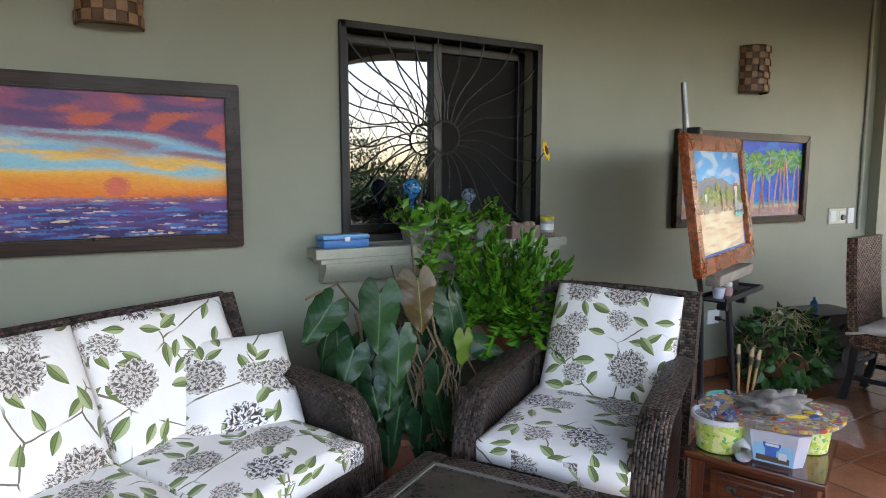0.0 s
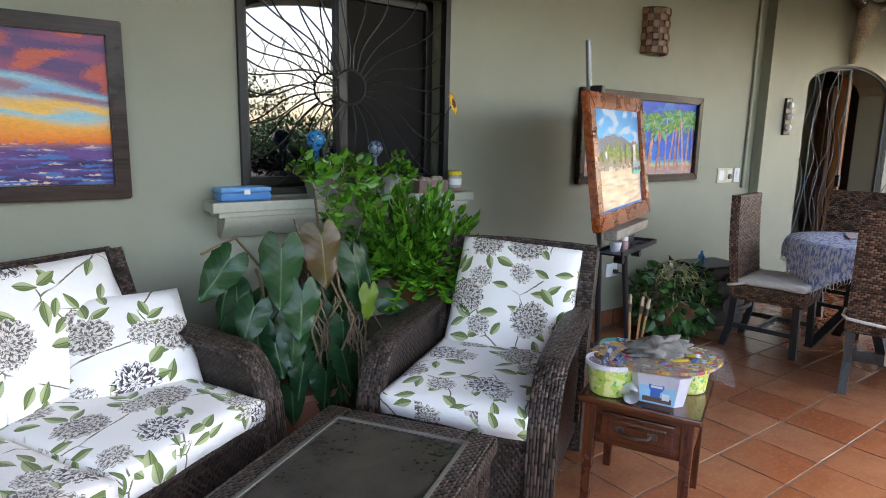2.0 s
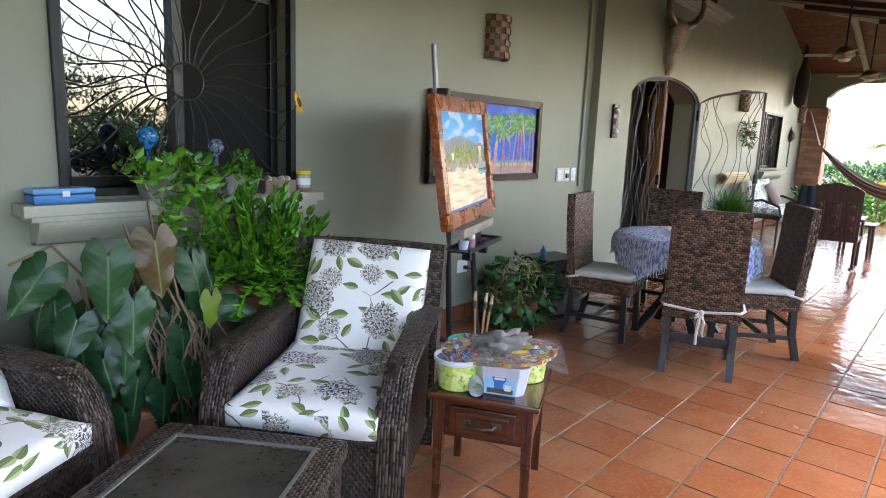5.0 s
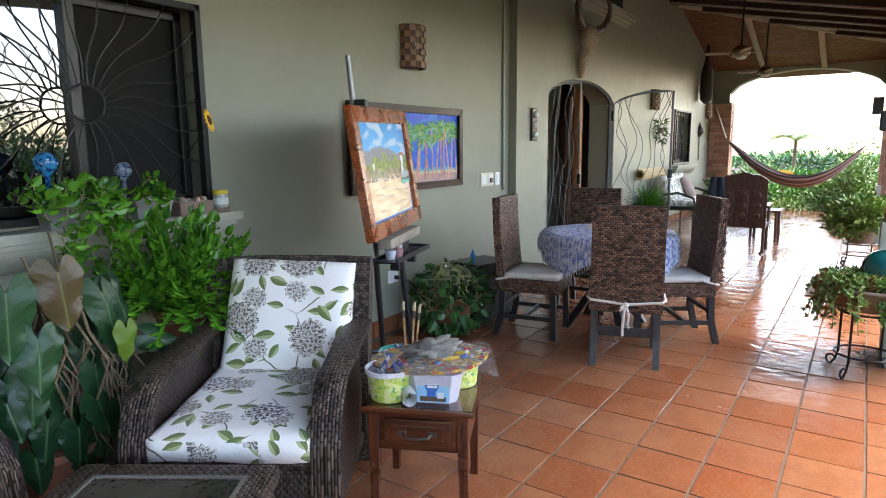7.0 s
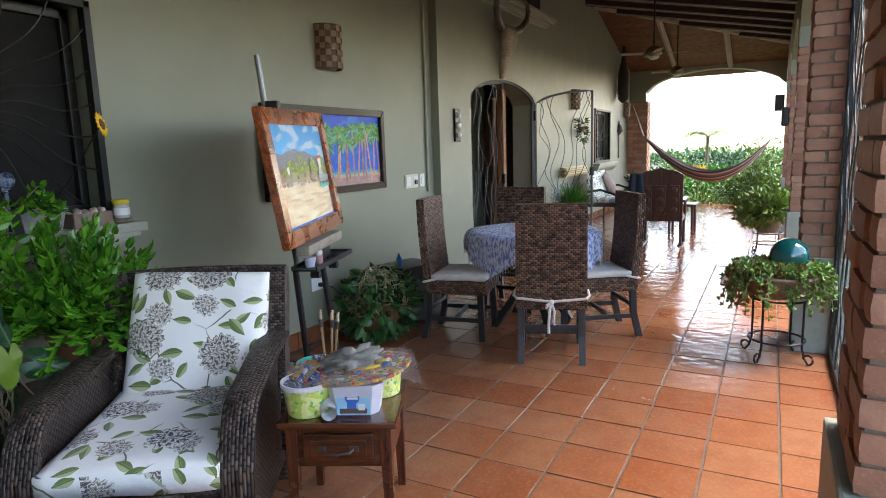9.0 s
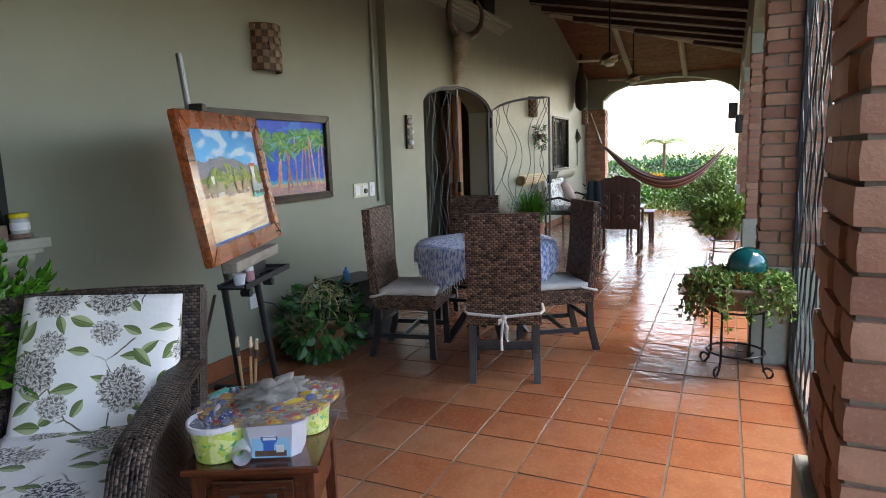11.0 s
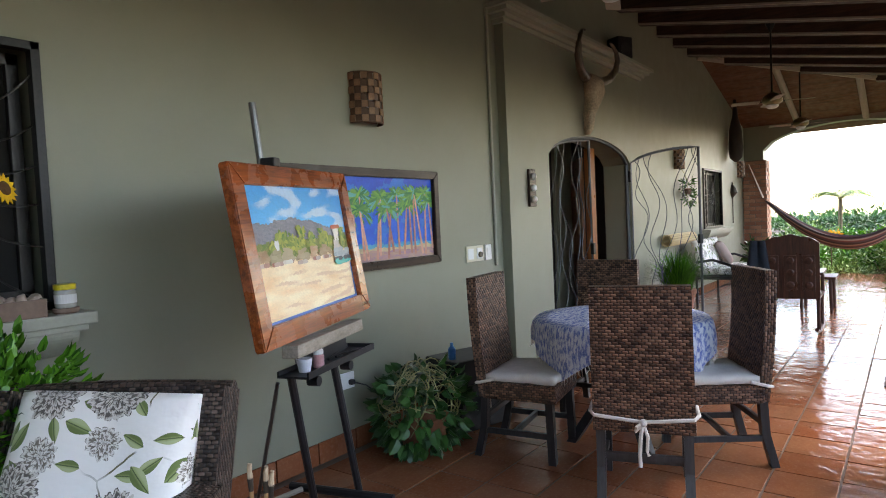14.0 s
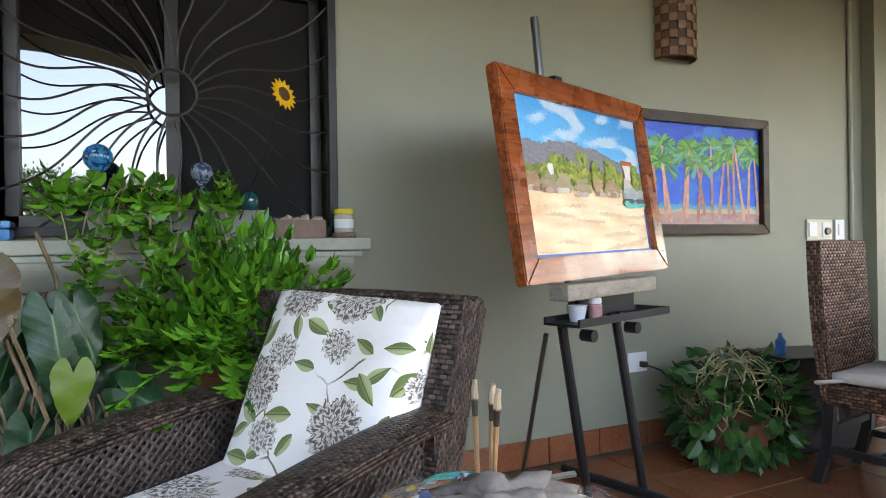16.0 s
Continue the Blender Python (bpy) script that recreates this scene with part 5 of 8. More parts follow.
tb = thing("paint_tube", "dark red crumpled paint tube on the easel tray", "paint tube", TRW @ pose(-0.08, 0.02, 0.018, 0, 0, 30))
part("tube_body", tube(B(), [(-0.04, 0, 0.0), (0.0, 0, 0.003), (0.05, 0, 0)], 0.014, 8, 0.008), plain("dark_red_tube", (0.14, 0.02, 0.03), 0.4), tb)
for k in range(3):
    b = thing("palette_knife", "dark tool lying in the easel tray", "tool", TRW @ pose(0.05 + 0.06 * k, 0.01 - 0.02 * k, 0.012, 0, 0, 10 - 12 * k))
    part("blade", tube(B(), [(-0.07, 0, 0), (0.07, 0, 0.002)], 0.006, 6, 0.004), EASEL_BLACK, b)


# ---- dining set ----
CREAM_TIE = plain("cream_tie", (0.66, 0.60, 0.54), 0.9, 0, 200, 0.12, 0.3)


def dining_chair():
    t = thing("dining_chair", "high-backed woven abaca dining chair with cream seat pad", "chair", group="chairs round the table")
    rk = lambda v: 0.185 + 0.055 * v + 0.012 * math.sin(math.pi * v)
    bm = sheet(B(), lambda u, v: ((u - 0.5) * (0.455 - 0.012 * v), rk(v), 0.36 + 0.685 * v), 8, 12, 0.058, 0.46, 0.69)
    part("backrest", bm, ABACA, t, "woven backrest", uv=False)
    bm = box(B(), (0, -0.02, 0.395), (0.46, 0.44, 0.10), 0.018)
    part("seat", bm, ABACA, t, "woven seat")
    for sx in (-1, 1):
        part("leg", tube_sq([(sx * 0.195, -0.195, 0.35), (sx * 0.20, -0.205, 0.0)], 0.042), LEG_BLACK, t)
        part("leg", tube_sq([(sx * 0.195, 0.19, 0.36), (sx * 0.195, 0.20, 0.18), (sx * 0.197, 0.245, 0.0)], 0.042), LEG_BLACK, t)
        part("stretcher", box(B(), (sx * 0.197, 0.0, 0.155), (0.022, 0.40, 0.032), 0.003), LEG_BLACK, t)
    part("stretcher", box(B(), (0, 0.02, 0.155), (0.38, 0.022, 0.032), 0.003), LEG_BLACK, t)
    part("stretcher", box(B(), (0, 0.195, 0.235), (0.36, 0.022, 0.032), 0.003), LEG_BLACK, t)
    bm = pillow(B(), 0.455, 0.42, 0.058, 12, 0.3, 0.6, pose(0, -0.035, 0.472), 1.0)
    part("seat_pad", bm, CREAM, t, "cream canvas seat pad", smooth=True, uv=False)
    zt = 0.435
    bm = B()
    pts = [(-0.235, 0.12, zt + 0.03), (-0.242, 0.20, zt + 0.01), (-0.22, 0.235, zt), (0.0, 0.236, zt - 0.022), (0.22, 0.235, zt), (0.242, 0.20, zt + 0.01), (0.235, 0.12, zt + 0.03)]
    tube(bm, pts, 0.009, 8)
    part("tie", bm, CREAM_TIE, t, "cream tie round the back")
    bm = B()
    bmesh.ops.create_icosphere(bm, subdivisions=2, radius=0.019, matrix=Matrix.Translation((0.0, 0.25, zt - 0.022)))
    tube(bm, [(0.0, 0.25, zt - 0.02), (-0.02, 0.262, zt - 0.08), (-0.015, 0.258, zt - 0.15), (-0.022, 0.255, zt - 0.17)], 0.008, 7)
    tube(bm, [(0.0, 0.25, zt - 0.02), (0.012, 0.264, zt - 0.09), (0.018, 0.258, zt - 0.17), (0.016, 0.255, zt - 0.225)], 0.009, 7)
    tube(bm, [(0.0, 0.25, zt - 0.02), (0.03, 0.27, zt - 0.035), (0.035, 0.262, zt - 0.06), (0.0, 0.252, zt - 0.025)], 0.007, 7)
    part("bow", bm, CREAM_TIE, t, "knotted cream bow")
    return t


def tube_sq(pts, w):
    bm = B()
    pts = [Vector(p) for p in pts]
    rings = [[bm.verts.new(p + Vector((a * w / 2, b * w / 2, 0))) for a, b in ((-1, -1), (1, -1), (1, 1), (-1, 1))] for p in pts]
    for q, r in zip(rings, rings[1:]):
        for j in range(4):
            bm.faces.new((q[j], q[(j + 1) % 4], r[(j + 1) % 4], r[j]))
    bm.faces.new(rings[0])
    bm.faces.new(rings[-1])
    bmesh.ops.recalc_face_normals(bm, faces=bm.faces[:])
    return bm


CHAIRS = [pose(5.34, -1.70, 0, 0, 0, 108), pose(5.535, -0.93, 0, 0, 0, 10), pose(6.44, -1.00, 0, 0, 0, -86), pose(5.975, -1.86, 0, 0, 0, 213)]
first = dining_chair()
first.matrix_world = CHAIRS[0]
for m in CHAIRS[1:]:
    copy_thing(first, m)

dt = thing("dining_table", "round dark wooden dining table under a cloth", "table", pose(6.0, -1.33, 0))
part("tabletop", lathe(B(), [(0.50, 0.715), (0.51, 0.722), (0.51, 0.738), (0.50, 0.745)], 40), LEG_BLACK, dt)
for k in range(4):
    a = math.pi / 4 + k * math.pi / 2
    part("leg", tube_sq([(0.09 * math.cos(a), 0.09 * math.sin(a), 0.715), (0.10 * math.cos(a), 0.10 * math.sin(a), 0.3), (0.33 * math.cos(a), 0.33 * math.sin(a), 0.0)], 0.06), LEG_BLACK, dt)
CLOTH = material("blue_white_woven_cloth")
_n, _b = CLOTH[1], CLOTH[2]
_co = coords(_n)
_w = noisy(_n, vmth(_n, "MULTIPLY", _co, (9.0, 26.0, 9.0)), 3.0, 5)
_f = noisy(_n, _co, 160, 3)
put(_n, _b.inputs["Base Color"], mixc(_n, ramp(_n, _w, (0.42, 0.0), (0.56, 1.0)), ramp(_n, _f, (0.35, (0.09, 0.13, 0.38)), (0.7, (0.26, 0.32, 0.58))), (0.62, 0.63, 0.68)))
_b.inputs["Roughness"].default_value = 0.9
put(_n, _b.inputs["Normal"], bump(_n, mth(_n, "ADD", _f, _w), 0.5, 0.004))
cl = thing("tablecloth", "pale blue and white woven cloth with fringe on the round table", "tablecloth", pose(6.0, -1.33, 0))
bm = B()
SEG = 96
rings = []


def hang(a):
    c = abs(math.cos(2 * (a - 0.45)))
    return 0.13 + 0.20 * (1 - c) ** 1.0


for j in range(14):
    ring = []
    for i in range(SEG):
        a = 2 * math.pi * i / SEG
        if j < 6:
            r, z = 0.515 * (j + 0.15) / 5.2, 0.752 + 0.002 * noise.noise(Vector((math.cos(a) * j, math.sin(a) * j, 2)))
            r = min(r, 0.52)
        else:
            t = (j - 5) / 8
            fold = 0.022 * math.sin(13 * a + 2 * math.sin(3 * a)) * t
            r, z = 0.524 + fold + 0.012 * math.sin(math.pi * t), 0.748 - hang(a) * t
        ring.append(bm.verts.new((r * math.cos(a), r * math.sin(a), z)))
    rings.append(ring)
bm.faces.new(rings[0])
for q, r in zip(rings, rings[1:]):
    for i in range(SEG):
        bm.faces.new((q[i], q[(i + 1) % SEG], r[(i + 1) % SEG], r[i]))
bmesh.ops.recalc_face_normals(bm, faces=bm.faces[:])
edge = [v.co.copy() for v in rings[-1]]
part("cloth", bm, CLOTH[0], cl, smooth=True)
bm = B()
rg = random.Random(2)
for i in range(SEG):
    for k in range(2):
        p = edge[i].lerp(edge[(i + 1) % SEG], k / 2)
        tube(bm, [p, p + Vector((rg.uniform(-0.006, 0.006), rg.uniform(-0.006, 0.006), -0.022)), p + Vector((rg.uniform(-0.012, 0.012), rg.uniform(-0.012, 0.012), -rg.uniform(0.035, 0.05)))], 0.0028, 4, 0.001)
part("fringe", bm, CREAM_TIE, cl, "cream knotted fringe")
nap = thing("paper_napkin", "folded white paper on the dining table", "napkin", pose(6.12, -1.20, 0.757, 0, 0, 25))
bm = B()
bmesh.ops.create_grid(bm, x_segments=8, y_segments=6, size=0.5)
for v in bm.verts:
    v.co = Vector((v.co.x * 0.24, v.co.y * 0.16, 0.006 + 0.02 * abs(noise.noise(v.co * 4)) + 0.03 * max(0, v.co.x) ** 2))
bmesh.ops.solidify(bm, geom=bm.faces[:], thickness=0.002)
part("sheet", bm, plain("napkin_paper", (0.62, 0.50, 0.47), 0.8), nap)


# ---- plants ----
LEAF_DEEP = leaf_mat("deep_green_leaf", (0.012, 0.046, 0.016), (0.030, 0.092, 0.030), 0.36)
LEAF_BRIGHT = leaf_mat("bright_green_leaf", (0.020, 0.090, 0.009), (0.145, 0.385, 0.028), 0.26)
LEAF_MID = leaf_mat("mid_green_leaf", (0.030, 0.095, 0.020), (0.11, 0.24, 0.05), 0.38)
LEAF_GARDEN = leaf_mat("garden_leaf", (0.060, 0.14, 0.025), (0.28, 0.42, 0.10), 0.45)
LEAF_DARK = leaf_mat("shaded_leaf", (0.020, 0.060, 0.018), (0.085, 0.17, 0.045), 0.45)
LEAF_POTHOS = leaf_mat("pothos_leaf", (0.012, 0.050, 0.012), (0.055, 0.15, 0.030), 0.32)
LEAF_YELLOW = leaf_mat("yellow_green_leaf", (0.09, 0.15, 0.012), (0.15, 0.21, 0.025), 0.4)
def veined_leaf(name, dark, light, mixed, rib_col):
    """Deep green leaf skin with a pale midrib and fine side veins running to the edge."""
    m, nt, b = material(name)
    u, v, _ = xyz(nt, coords(nt, "UV"))
    au = mth(nt, "ABSOLUTE", u)
    rib = ramp(nt, au, (0.0015, 1.0), (0.0045, 0.0))
    side = mth(nt, "SINE", mth(nt, "MULTIPLY", mth(nt, "ADD", v, mth(nt, "MULTIPLY", au, -0.8)), 190.0))
    vein = mth(nt, "MAXIMUM", rib, mth(nt, "MULTIPLY", ramp(nt, side, (0.95, 0.0), (0.999, 1.0)), 0.22))
    r = obj_random(nt)
    n = noisy(nt, coords(nt), 22, 5)
    c = mixc(nt, n, ramp(nt, r, (0.0, dark), (1.0, light)), mixed)
    put(nt, b.inputs["Base Color"], mixc(nt, mth(nt, "MULTIPLY", vein, 0.6), c, rib_col))
    b.inputs["Roughness"].default_value = 0.29
    b.inputs["Specular IOR Level"].default_value = 0.27
    put(nt, b.inputs["Normal"], bump(nt, mth(nt, "ADD", mth(nt, "MULTIPLY", side, 0.05), mth(nt, "ADD", n, mth(nt, "MULTIPLY", rib, -0.5))), 0.4, 0.007))
    return m


LEAF_VEINED = veined_leaf("veined_deep_leaf", (0.006, 0.030, 0.011), (0.024, 0.078, 0.020), (0.008, 0.034, 0.013), (0.12, 0.23, 0.10))
LEAF_BROWN = veined_leaf("bronze_leaf", (0.060, 0.062, 0.014), (0.080, 0.062, 0.018), (0.060, 0.026, 0.012), (0.20, 0.22, 0.06))
STEM = plain("dry_stem", (0.16, 0.11, 0.06), 0.75, 0, 60, 0.3, 0.3)
ROOT = plain("dry_root", (0.20, 0.145, 0.09), 0.8, 0, 60, 0.3, 0.3)
VINE = plain("pale_vine_stem", (0.34, 0.31, 0.15), 0.6, 0, 60, 0.3, 0.2)
CLAY_POT = plain("clay_pot", (0.30, 0.115, 0.062), 0.7, 0, 40, 0.25, 0.3)
GREY_POT = plain("grey_plastic_planter", (0.24, 0.245, 0.235), 0.5, 0, 40, 0.15, 0.1)


def heart_leaf(L, W, cup=0.10, droop=0.18, n=10):
    """An arrow-heart leaf from its stalk at the origin towards -Z, facing -Y: a drooping pointed blade, ridged at the midrib, with two rounded lobes behind."""
    bm = B()
    mid, lt, rt = [], [], []
    for i in range(n + 1):
        t = i / n
        w = W / 2 * max(0.0, math.cos(math.pi / 2 * max(0.0, (t - 0.10) / 0.90))) ** 0.85 * (1.0 if t > 0.05 else 0.97)
        w *= 1 + 0.035 * math.sin(t * 23)
        z = -L * t
        y = droop * L * t * t
        mid.append(bm.verts.new((0, y, z)))
        wave = 0.012 * W / 0.15 * math.sin(t * 11)
        lt.append(bm.verts.new((-w, y + cup * w + wave, z + 0.16 * w * (1 - t))))
        rt.append(bm.verts.new((w, y + cup * w - wave, z + 0.16 * w * (1 - t))))
    for a in (lt, rt):
        s = -1 if a is lt else 1
        for i in range(n):
            q = [mid[i], a[i], a[i + 1], mid[i + 1]]
            bm.faces.new(q if s < 0 else q[::-1])
        lobe = [bm.verts.new((s * W * k, cup * W * k + 0.02 * L * h, h * L)) for k, h in ((0.035, 0.05), (0.09, 0.17), (0.18, 0.27), (0.29, 0.28), (0.39, 0.20), (0.46, 0.10))]
        lobe.append(a[0])
        for p, q in zip(lobe, lobe[1:]):
            f = [mid[0], p, q]
            bm.faces.new(f if s < 0 else f[::-1])
    bm.normal_update()
    return bm


def oval_leaf(bm, at, way, side, L, W, fold=0.16):
    """One small oval leaf, folded along its midrib and curling at the tip."""
    nrm = way.cross(side)
    spine = [at + way * L * t - nrm * (L * 0.22 * t * t) for t in (0.0, 0.3, 0.68, 1.0)]
    sp = [bm.verts.new(p) for p in spine]
    for s in (1, -1):
        e = [bm.verts.new(spine[i] + side * (s * W * k) + nrm * (W * fold)) for i, k in ((1, 0.44), (2, 0.40))]
        for f in ((sp[0], e[0], sp[1]), (sp[1], e[0], e[1], sp[2]), (sp[2], e[1], sp[3])):
            bm.faces.new(f if s > 0 else f[::-1])


def leaf_quads(bm, at, way, side, L, W, fold=0.15):
    """One small pointed leaf of four faces."""
    nrm = way.cross(side)
    b, t = at, at + way * L - nrm * L * 0.18
    m = at + way * L * 0.45 - nrm * W * fold
    l, r = at + way * L * 0.42 + side * W / 2, at + way * L * 0.42 - side * W / 2
    v = [bm.verts.new(p) for p in (b, l, t, r, m)]
    for i, j in ((0, 1), (1, 2), (2, 3), (3, 0)):
        bm.faces.new((v[i], v[j], v[4]))


def rand_dir(rg, up=0.0):
    while True:
        d = Vector((rg.uniform(-1, 1), rg.uniform(-1, 1), rg.uniform(-1, 1) + up))
        if 0.1 < d.length < 1.6:
            return d.normalized()


def foliage(bm, rg, blobs, per, L, W, up=0.2, hollow=0.35):
    """Leaves over a number of uneven clumps, given as (centre, radii)."""
    for c, r in blobs:
        c, r = Vector(c), Vector(r)
        for _ in range(per):
            d = rand_dir(rg)
            k = rg.uniform(hollow, 1.0) * (1 + 0.28 * noise.noise(d * 2.3 + c * 3))
            p = c + Vector((d.x * r.x, d.y * r.y, d.z * r.z)) * k
            w = (d * 0.9 + rand_dir(rg, up) * 0.8).normalized()
            s = w.cross(rand_dir(rg)).normalized()
            z = rg.uniform(0.65, 1.3)
            leaf_quads(bm, p, w, s, L * z, W * z)
    return bm


# large-leaved climber under the window
phil = thing("philodendron", "tall dark philodendron with large heart-shaped leaves by the window", "plant", pose(2.30, -0.40, 0))
part("pot", lathe(B(), [(0.13, 0), (0.15, 0.02), (0.19, 0.26), (0.205, 0.27), (0.205, 0.30), (0.17, 0.30)], 28), CLAY_POT, phil, "clay pot")
rg = random.Random(21)
for k in range(16):
    bm = B()
    a, r = rg.uniform(0, 6.28), rg.uniform(0.02, 0.12)
    p = Vector((r * math.cos(a), r * math.sin(a), 0.28))
    pts = [p]
    for i in range(6):
        p = p + Vector((rg.uniform(-0.06, 0.06), rg.uniform(-0.06, 0.04), rg.uniform(0.05, 0.16)))
        pts.append(p)
    tube(bm, pts, 0.006, 6)
    part("stem", bm, STEM, phil)
leaf_kinds = [mesh_of("leaf", heart_leaf(l, w, c, d), LEAF_VEINED, True) for l, w, c, d in ((0.23, 0.150, 0.45, 0.12), (0.19, 0.125, 0.55, 0.25), (0.255, 0.135, 0.48, 0.08), (0.17, 0.11, 0.6, 0.32))]


def hang_leaf(parent, me, x, y, z, turn, tilt, roll, s=1.0):
    ob = new("leaf", me)
    ob.parent = parent
    ob.matrix_local = pose(x, y, z, tilt, roll, turn) @ Matrix.Scale(s, 4)
    return ob


for x, y, z, turn, tilt, roll, L, W in ((-0.158, -0.20, 0.94, -20, -8, -3, 0.25, 0.175), (-0.09, -0.23, 0.768, -12, -14, -5, 0.21, 0.165), (0.16, -0.20, 0.88, 14, -10, 7, 0.27, 0.135), (0.205, -0.18, 0.906, 22, -12, 16, 0.18, 0.12),
                                   (-0.346, -0.14, 0.907, -30, -16, -34, 0.20, 0.15), (-0.268, -0.18, 0.718, -28, -22, -16, 0.16, 0.14), (0.317, -0.20, 0.672, 20, -40, 52, 0.16, 0.115), (-0.086, -0.22, 0.463, -10, -6, -9, 0.165, 0.115),
                                   (0.006, -0.24, 0.406, 10, -4, -4, 0.155, 0.13), (0.091, -0.22, 0.477, 16, -10, 11, 0.17, 0.115), (-0.196, -0.20, 0.558, -22, -14, 12, 0.15, 0.11), (-0.117, -0.21, 0.644, -16, -12, -4, 0.20, 0.15), (0.108, -0.20, 0.586, 18, -6, -3, 0.20, 0.11),
                                   (-0.24, -0.12, 0.60, -40, -12, 8, 0.18, 0.13), (0.03, -0.20, 0.30, 0, -4, 6, 0.15, 0.11), (-0.13, -0.20, 0.33, -20, -4, 2, 0.15, 0.11), (0.20, -0.17, 0.40, 30, -4, -6, 0.16, 0.11)):
    bmz = heart_leaf(L, W, 0.42, 0.10, 12)
    ob = part("leaf", bmz, LEAF_VEINED, phil, smooth=True)
    ob.matrix_local = pose(x, y, z, tilt, -roll, turn)
for k in range(52):
    a = rg.uniform(-1, 1)
    z = rg.uniform(0.14, 0.80)
    hang_leaf(phil, leaf_kinds[rg.randrange(4)], 0.36 * a, -0.08 - 0.08 * rg.random() + 0.08 * abs(a), z, 55 * a + rg.uniform(-35, 35), rg.uniform(-30, 10), rg.uniform(-35, 35), rg.uniform(0.6, 1.0))
for k in range(26):
    x = rg.uniform(-0.06, 0.26)
    pts = [Vector((x, -0.12 - 0.05 * rg.random(), rg.uniform(0.55, 0.72)))]
    for i in range(5):
        pts.append(pts[-1] + Vector((rg.uniform(-0.035, 0.035), rg.uniform(-0.02, 0.015), -rg.uniform(0.04, 0.09))))
    part("aerial_root", tube(B(), pts, 0.0035, 5), ROOT, phil, "dry brown aerial root")
bmz = heart_leaf(0.225, 0.175, 0.35, 0.08)
ob = part("bronze_leaf", bmz, LEAF_BROWN, phil, "bronze-brown heart-shaped leaf", smooth=True)
ob.matrix_local = pose(0.004, -0.22, 0.985, -8, -3, -4)
bmz = heart_leaf(0.14, 0.10, 0.14, 0.15)
ob = part("yellow_leaf", bmz, LEAF_YELLOW, phil, "yellowing leaf", smooth=True)
ob.matrix_local = pose(0.21, -0.25, 0.735, -6, 4, 10)
for pts in ([(-0.05, 0.0, 0.6), (-0.15, -0.08, 0.9), (-0.17, -0.15, 0.98)], [(-0.02, 0.0, 0.6), (0.02, -0.12, 0.9), (0.06, -0.19, 1.03)], [(-0.15, 0.0, 0.8), (-0.3, -0.08, 0.98), (-0.44, -0.10, 0.93)]):
    part("leaf_stalk", tube(B(), pts, 0.006, 6), STEM, phil)

# bright fern-like plant in a pot on a low stand
stand = thing("plant_bench", "low grey wooden bench under the potted plants", "bench", pose(2.90, -0.34, 0))
part("seat_board", box(B(), (0, 0, 0.44), (0.72, 0.34, 0.035), 0.005), OLD_BOARD, stand)
for sx in (-1, 1):
    part("leg", box(B(), (sx * 0.30, 0, 0.211), (0.04, 0.30, 0.421), 0.004), OLD_BOARD, stand)
fern = thing("potted_fern", "bright green leafy fern in a clay pot", "plant", pose(2.97, -0.36, 0.459))
part("pot", lathe(B(), [(0.10, 0), (0.115, 0.01), (0.15, 0.19), (0.16, 0.195), (0.16, 0.22), (0.13, 0.22)], 28), CLAY_POT, fern, "clay pot")
rg = random.Random(31)
bm = B()
for k in range(225):
    a = rg.uniform(0, 6.28)
    lean = rg.uniform(0.10, 1.45)
    L = rg.uniform(0.26, 0.48)
    d = Vector((math.cos(a) * 1.15, math.sin(a) * 0.70, 0))
    p0 = Vector((0.06 * math.cos(a), 0.06 * math.sin(a), 0.20))
    across = Vector((-d.y, d.x, rg.uniform(-0.5, 0.5))).normalized()
    n, ph, wd = 8, rg.uniform(0, 6), rg.uniform(0.010, 0.018)
    rows = []
    for i in range(n + 1):
        t = i / n
        q = p0 + d * (lean * L * 0.85 * t) + Vector((0, 0, L * (1.12 - 0.35 * lean) * t - lean * 0.50 * L * t * t))
        w = wd * (1.2 - 0.7 * t)
        rows.append([bm.verts.new(q + across * w), bm.verts.new(q + Vector((0, 0, -0.3 * w))), bm.verts.new(q - across * w)])
        if i > 1:
            tan = (q - rows[-2][1].co).normalized()
            for sd in (-1, 1):
                out = (across * sd + tan * rg.uniform(0.35, 0.9) + rand_dir(rg) * 0.25).normalized()
                size = rg.uniform(0.75, 1.2) * math.sin(math.pi * (0.18 + 0.72 * t))
                oval_leaf(bm, q, out, out.cross(Vector((0.1, -0.3, 1)) + rand_dir(rg) * 0.35).normalized(), 0.075 * size, 0.046 * size)
    for x, y in zip(rows, rows[1:]):
        bm.faces.new((x[0], x[1], y[1], y[0]))
        bm.faces.new((x[1], x[2], y[2], y[1]))
    tip = rows[-1][1].co
    tan = (tip - rows[-2][1].co).normalized()
    for s in (-0.9, -0.3, 0.3, 0.9):
        w = (tan + across * s).normalized()
        oval_leaf(bm, tip - tan * 0.012, w, w.cross(Vector((0.2, -0.4, 1))).normalized(), rg.uniform(0.045, 0.075), 0.030)
part("fronds", bm, LEAF_BRIGHT, fern, "bright lobed fronds")

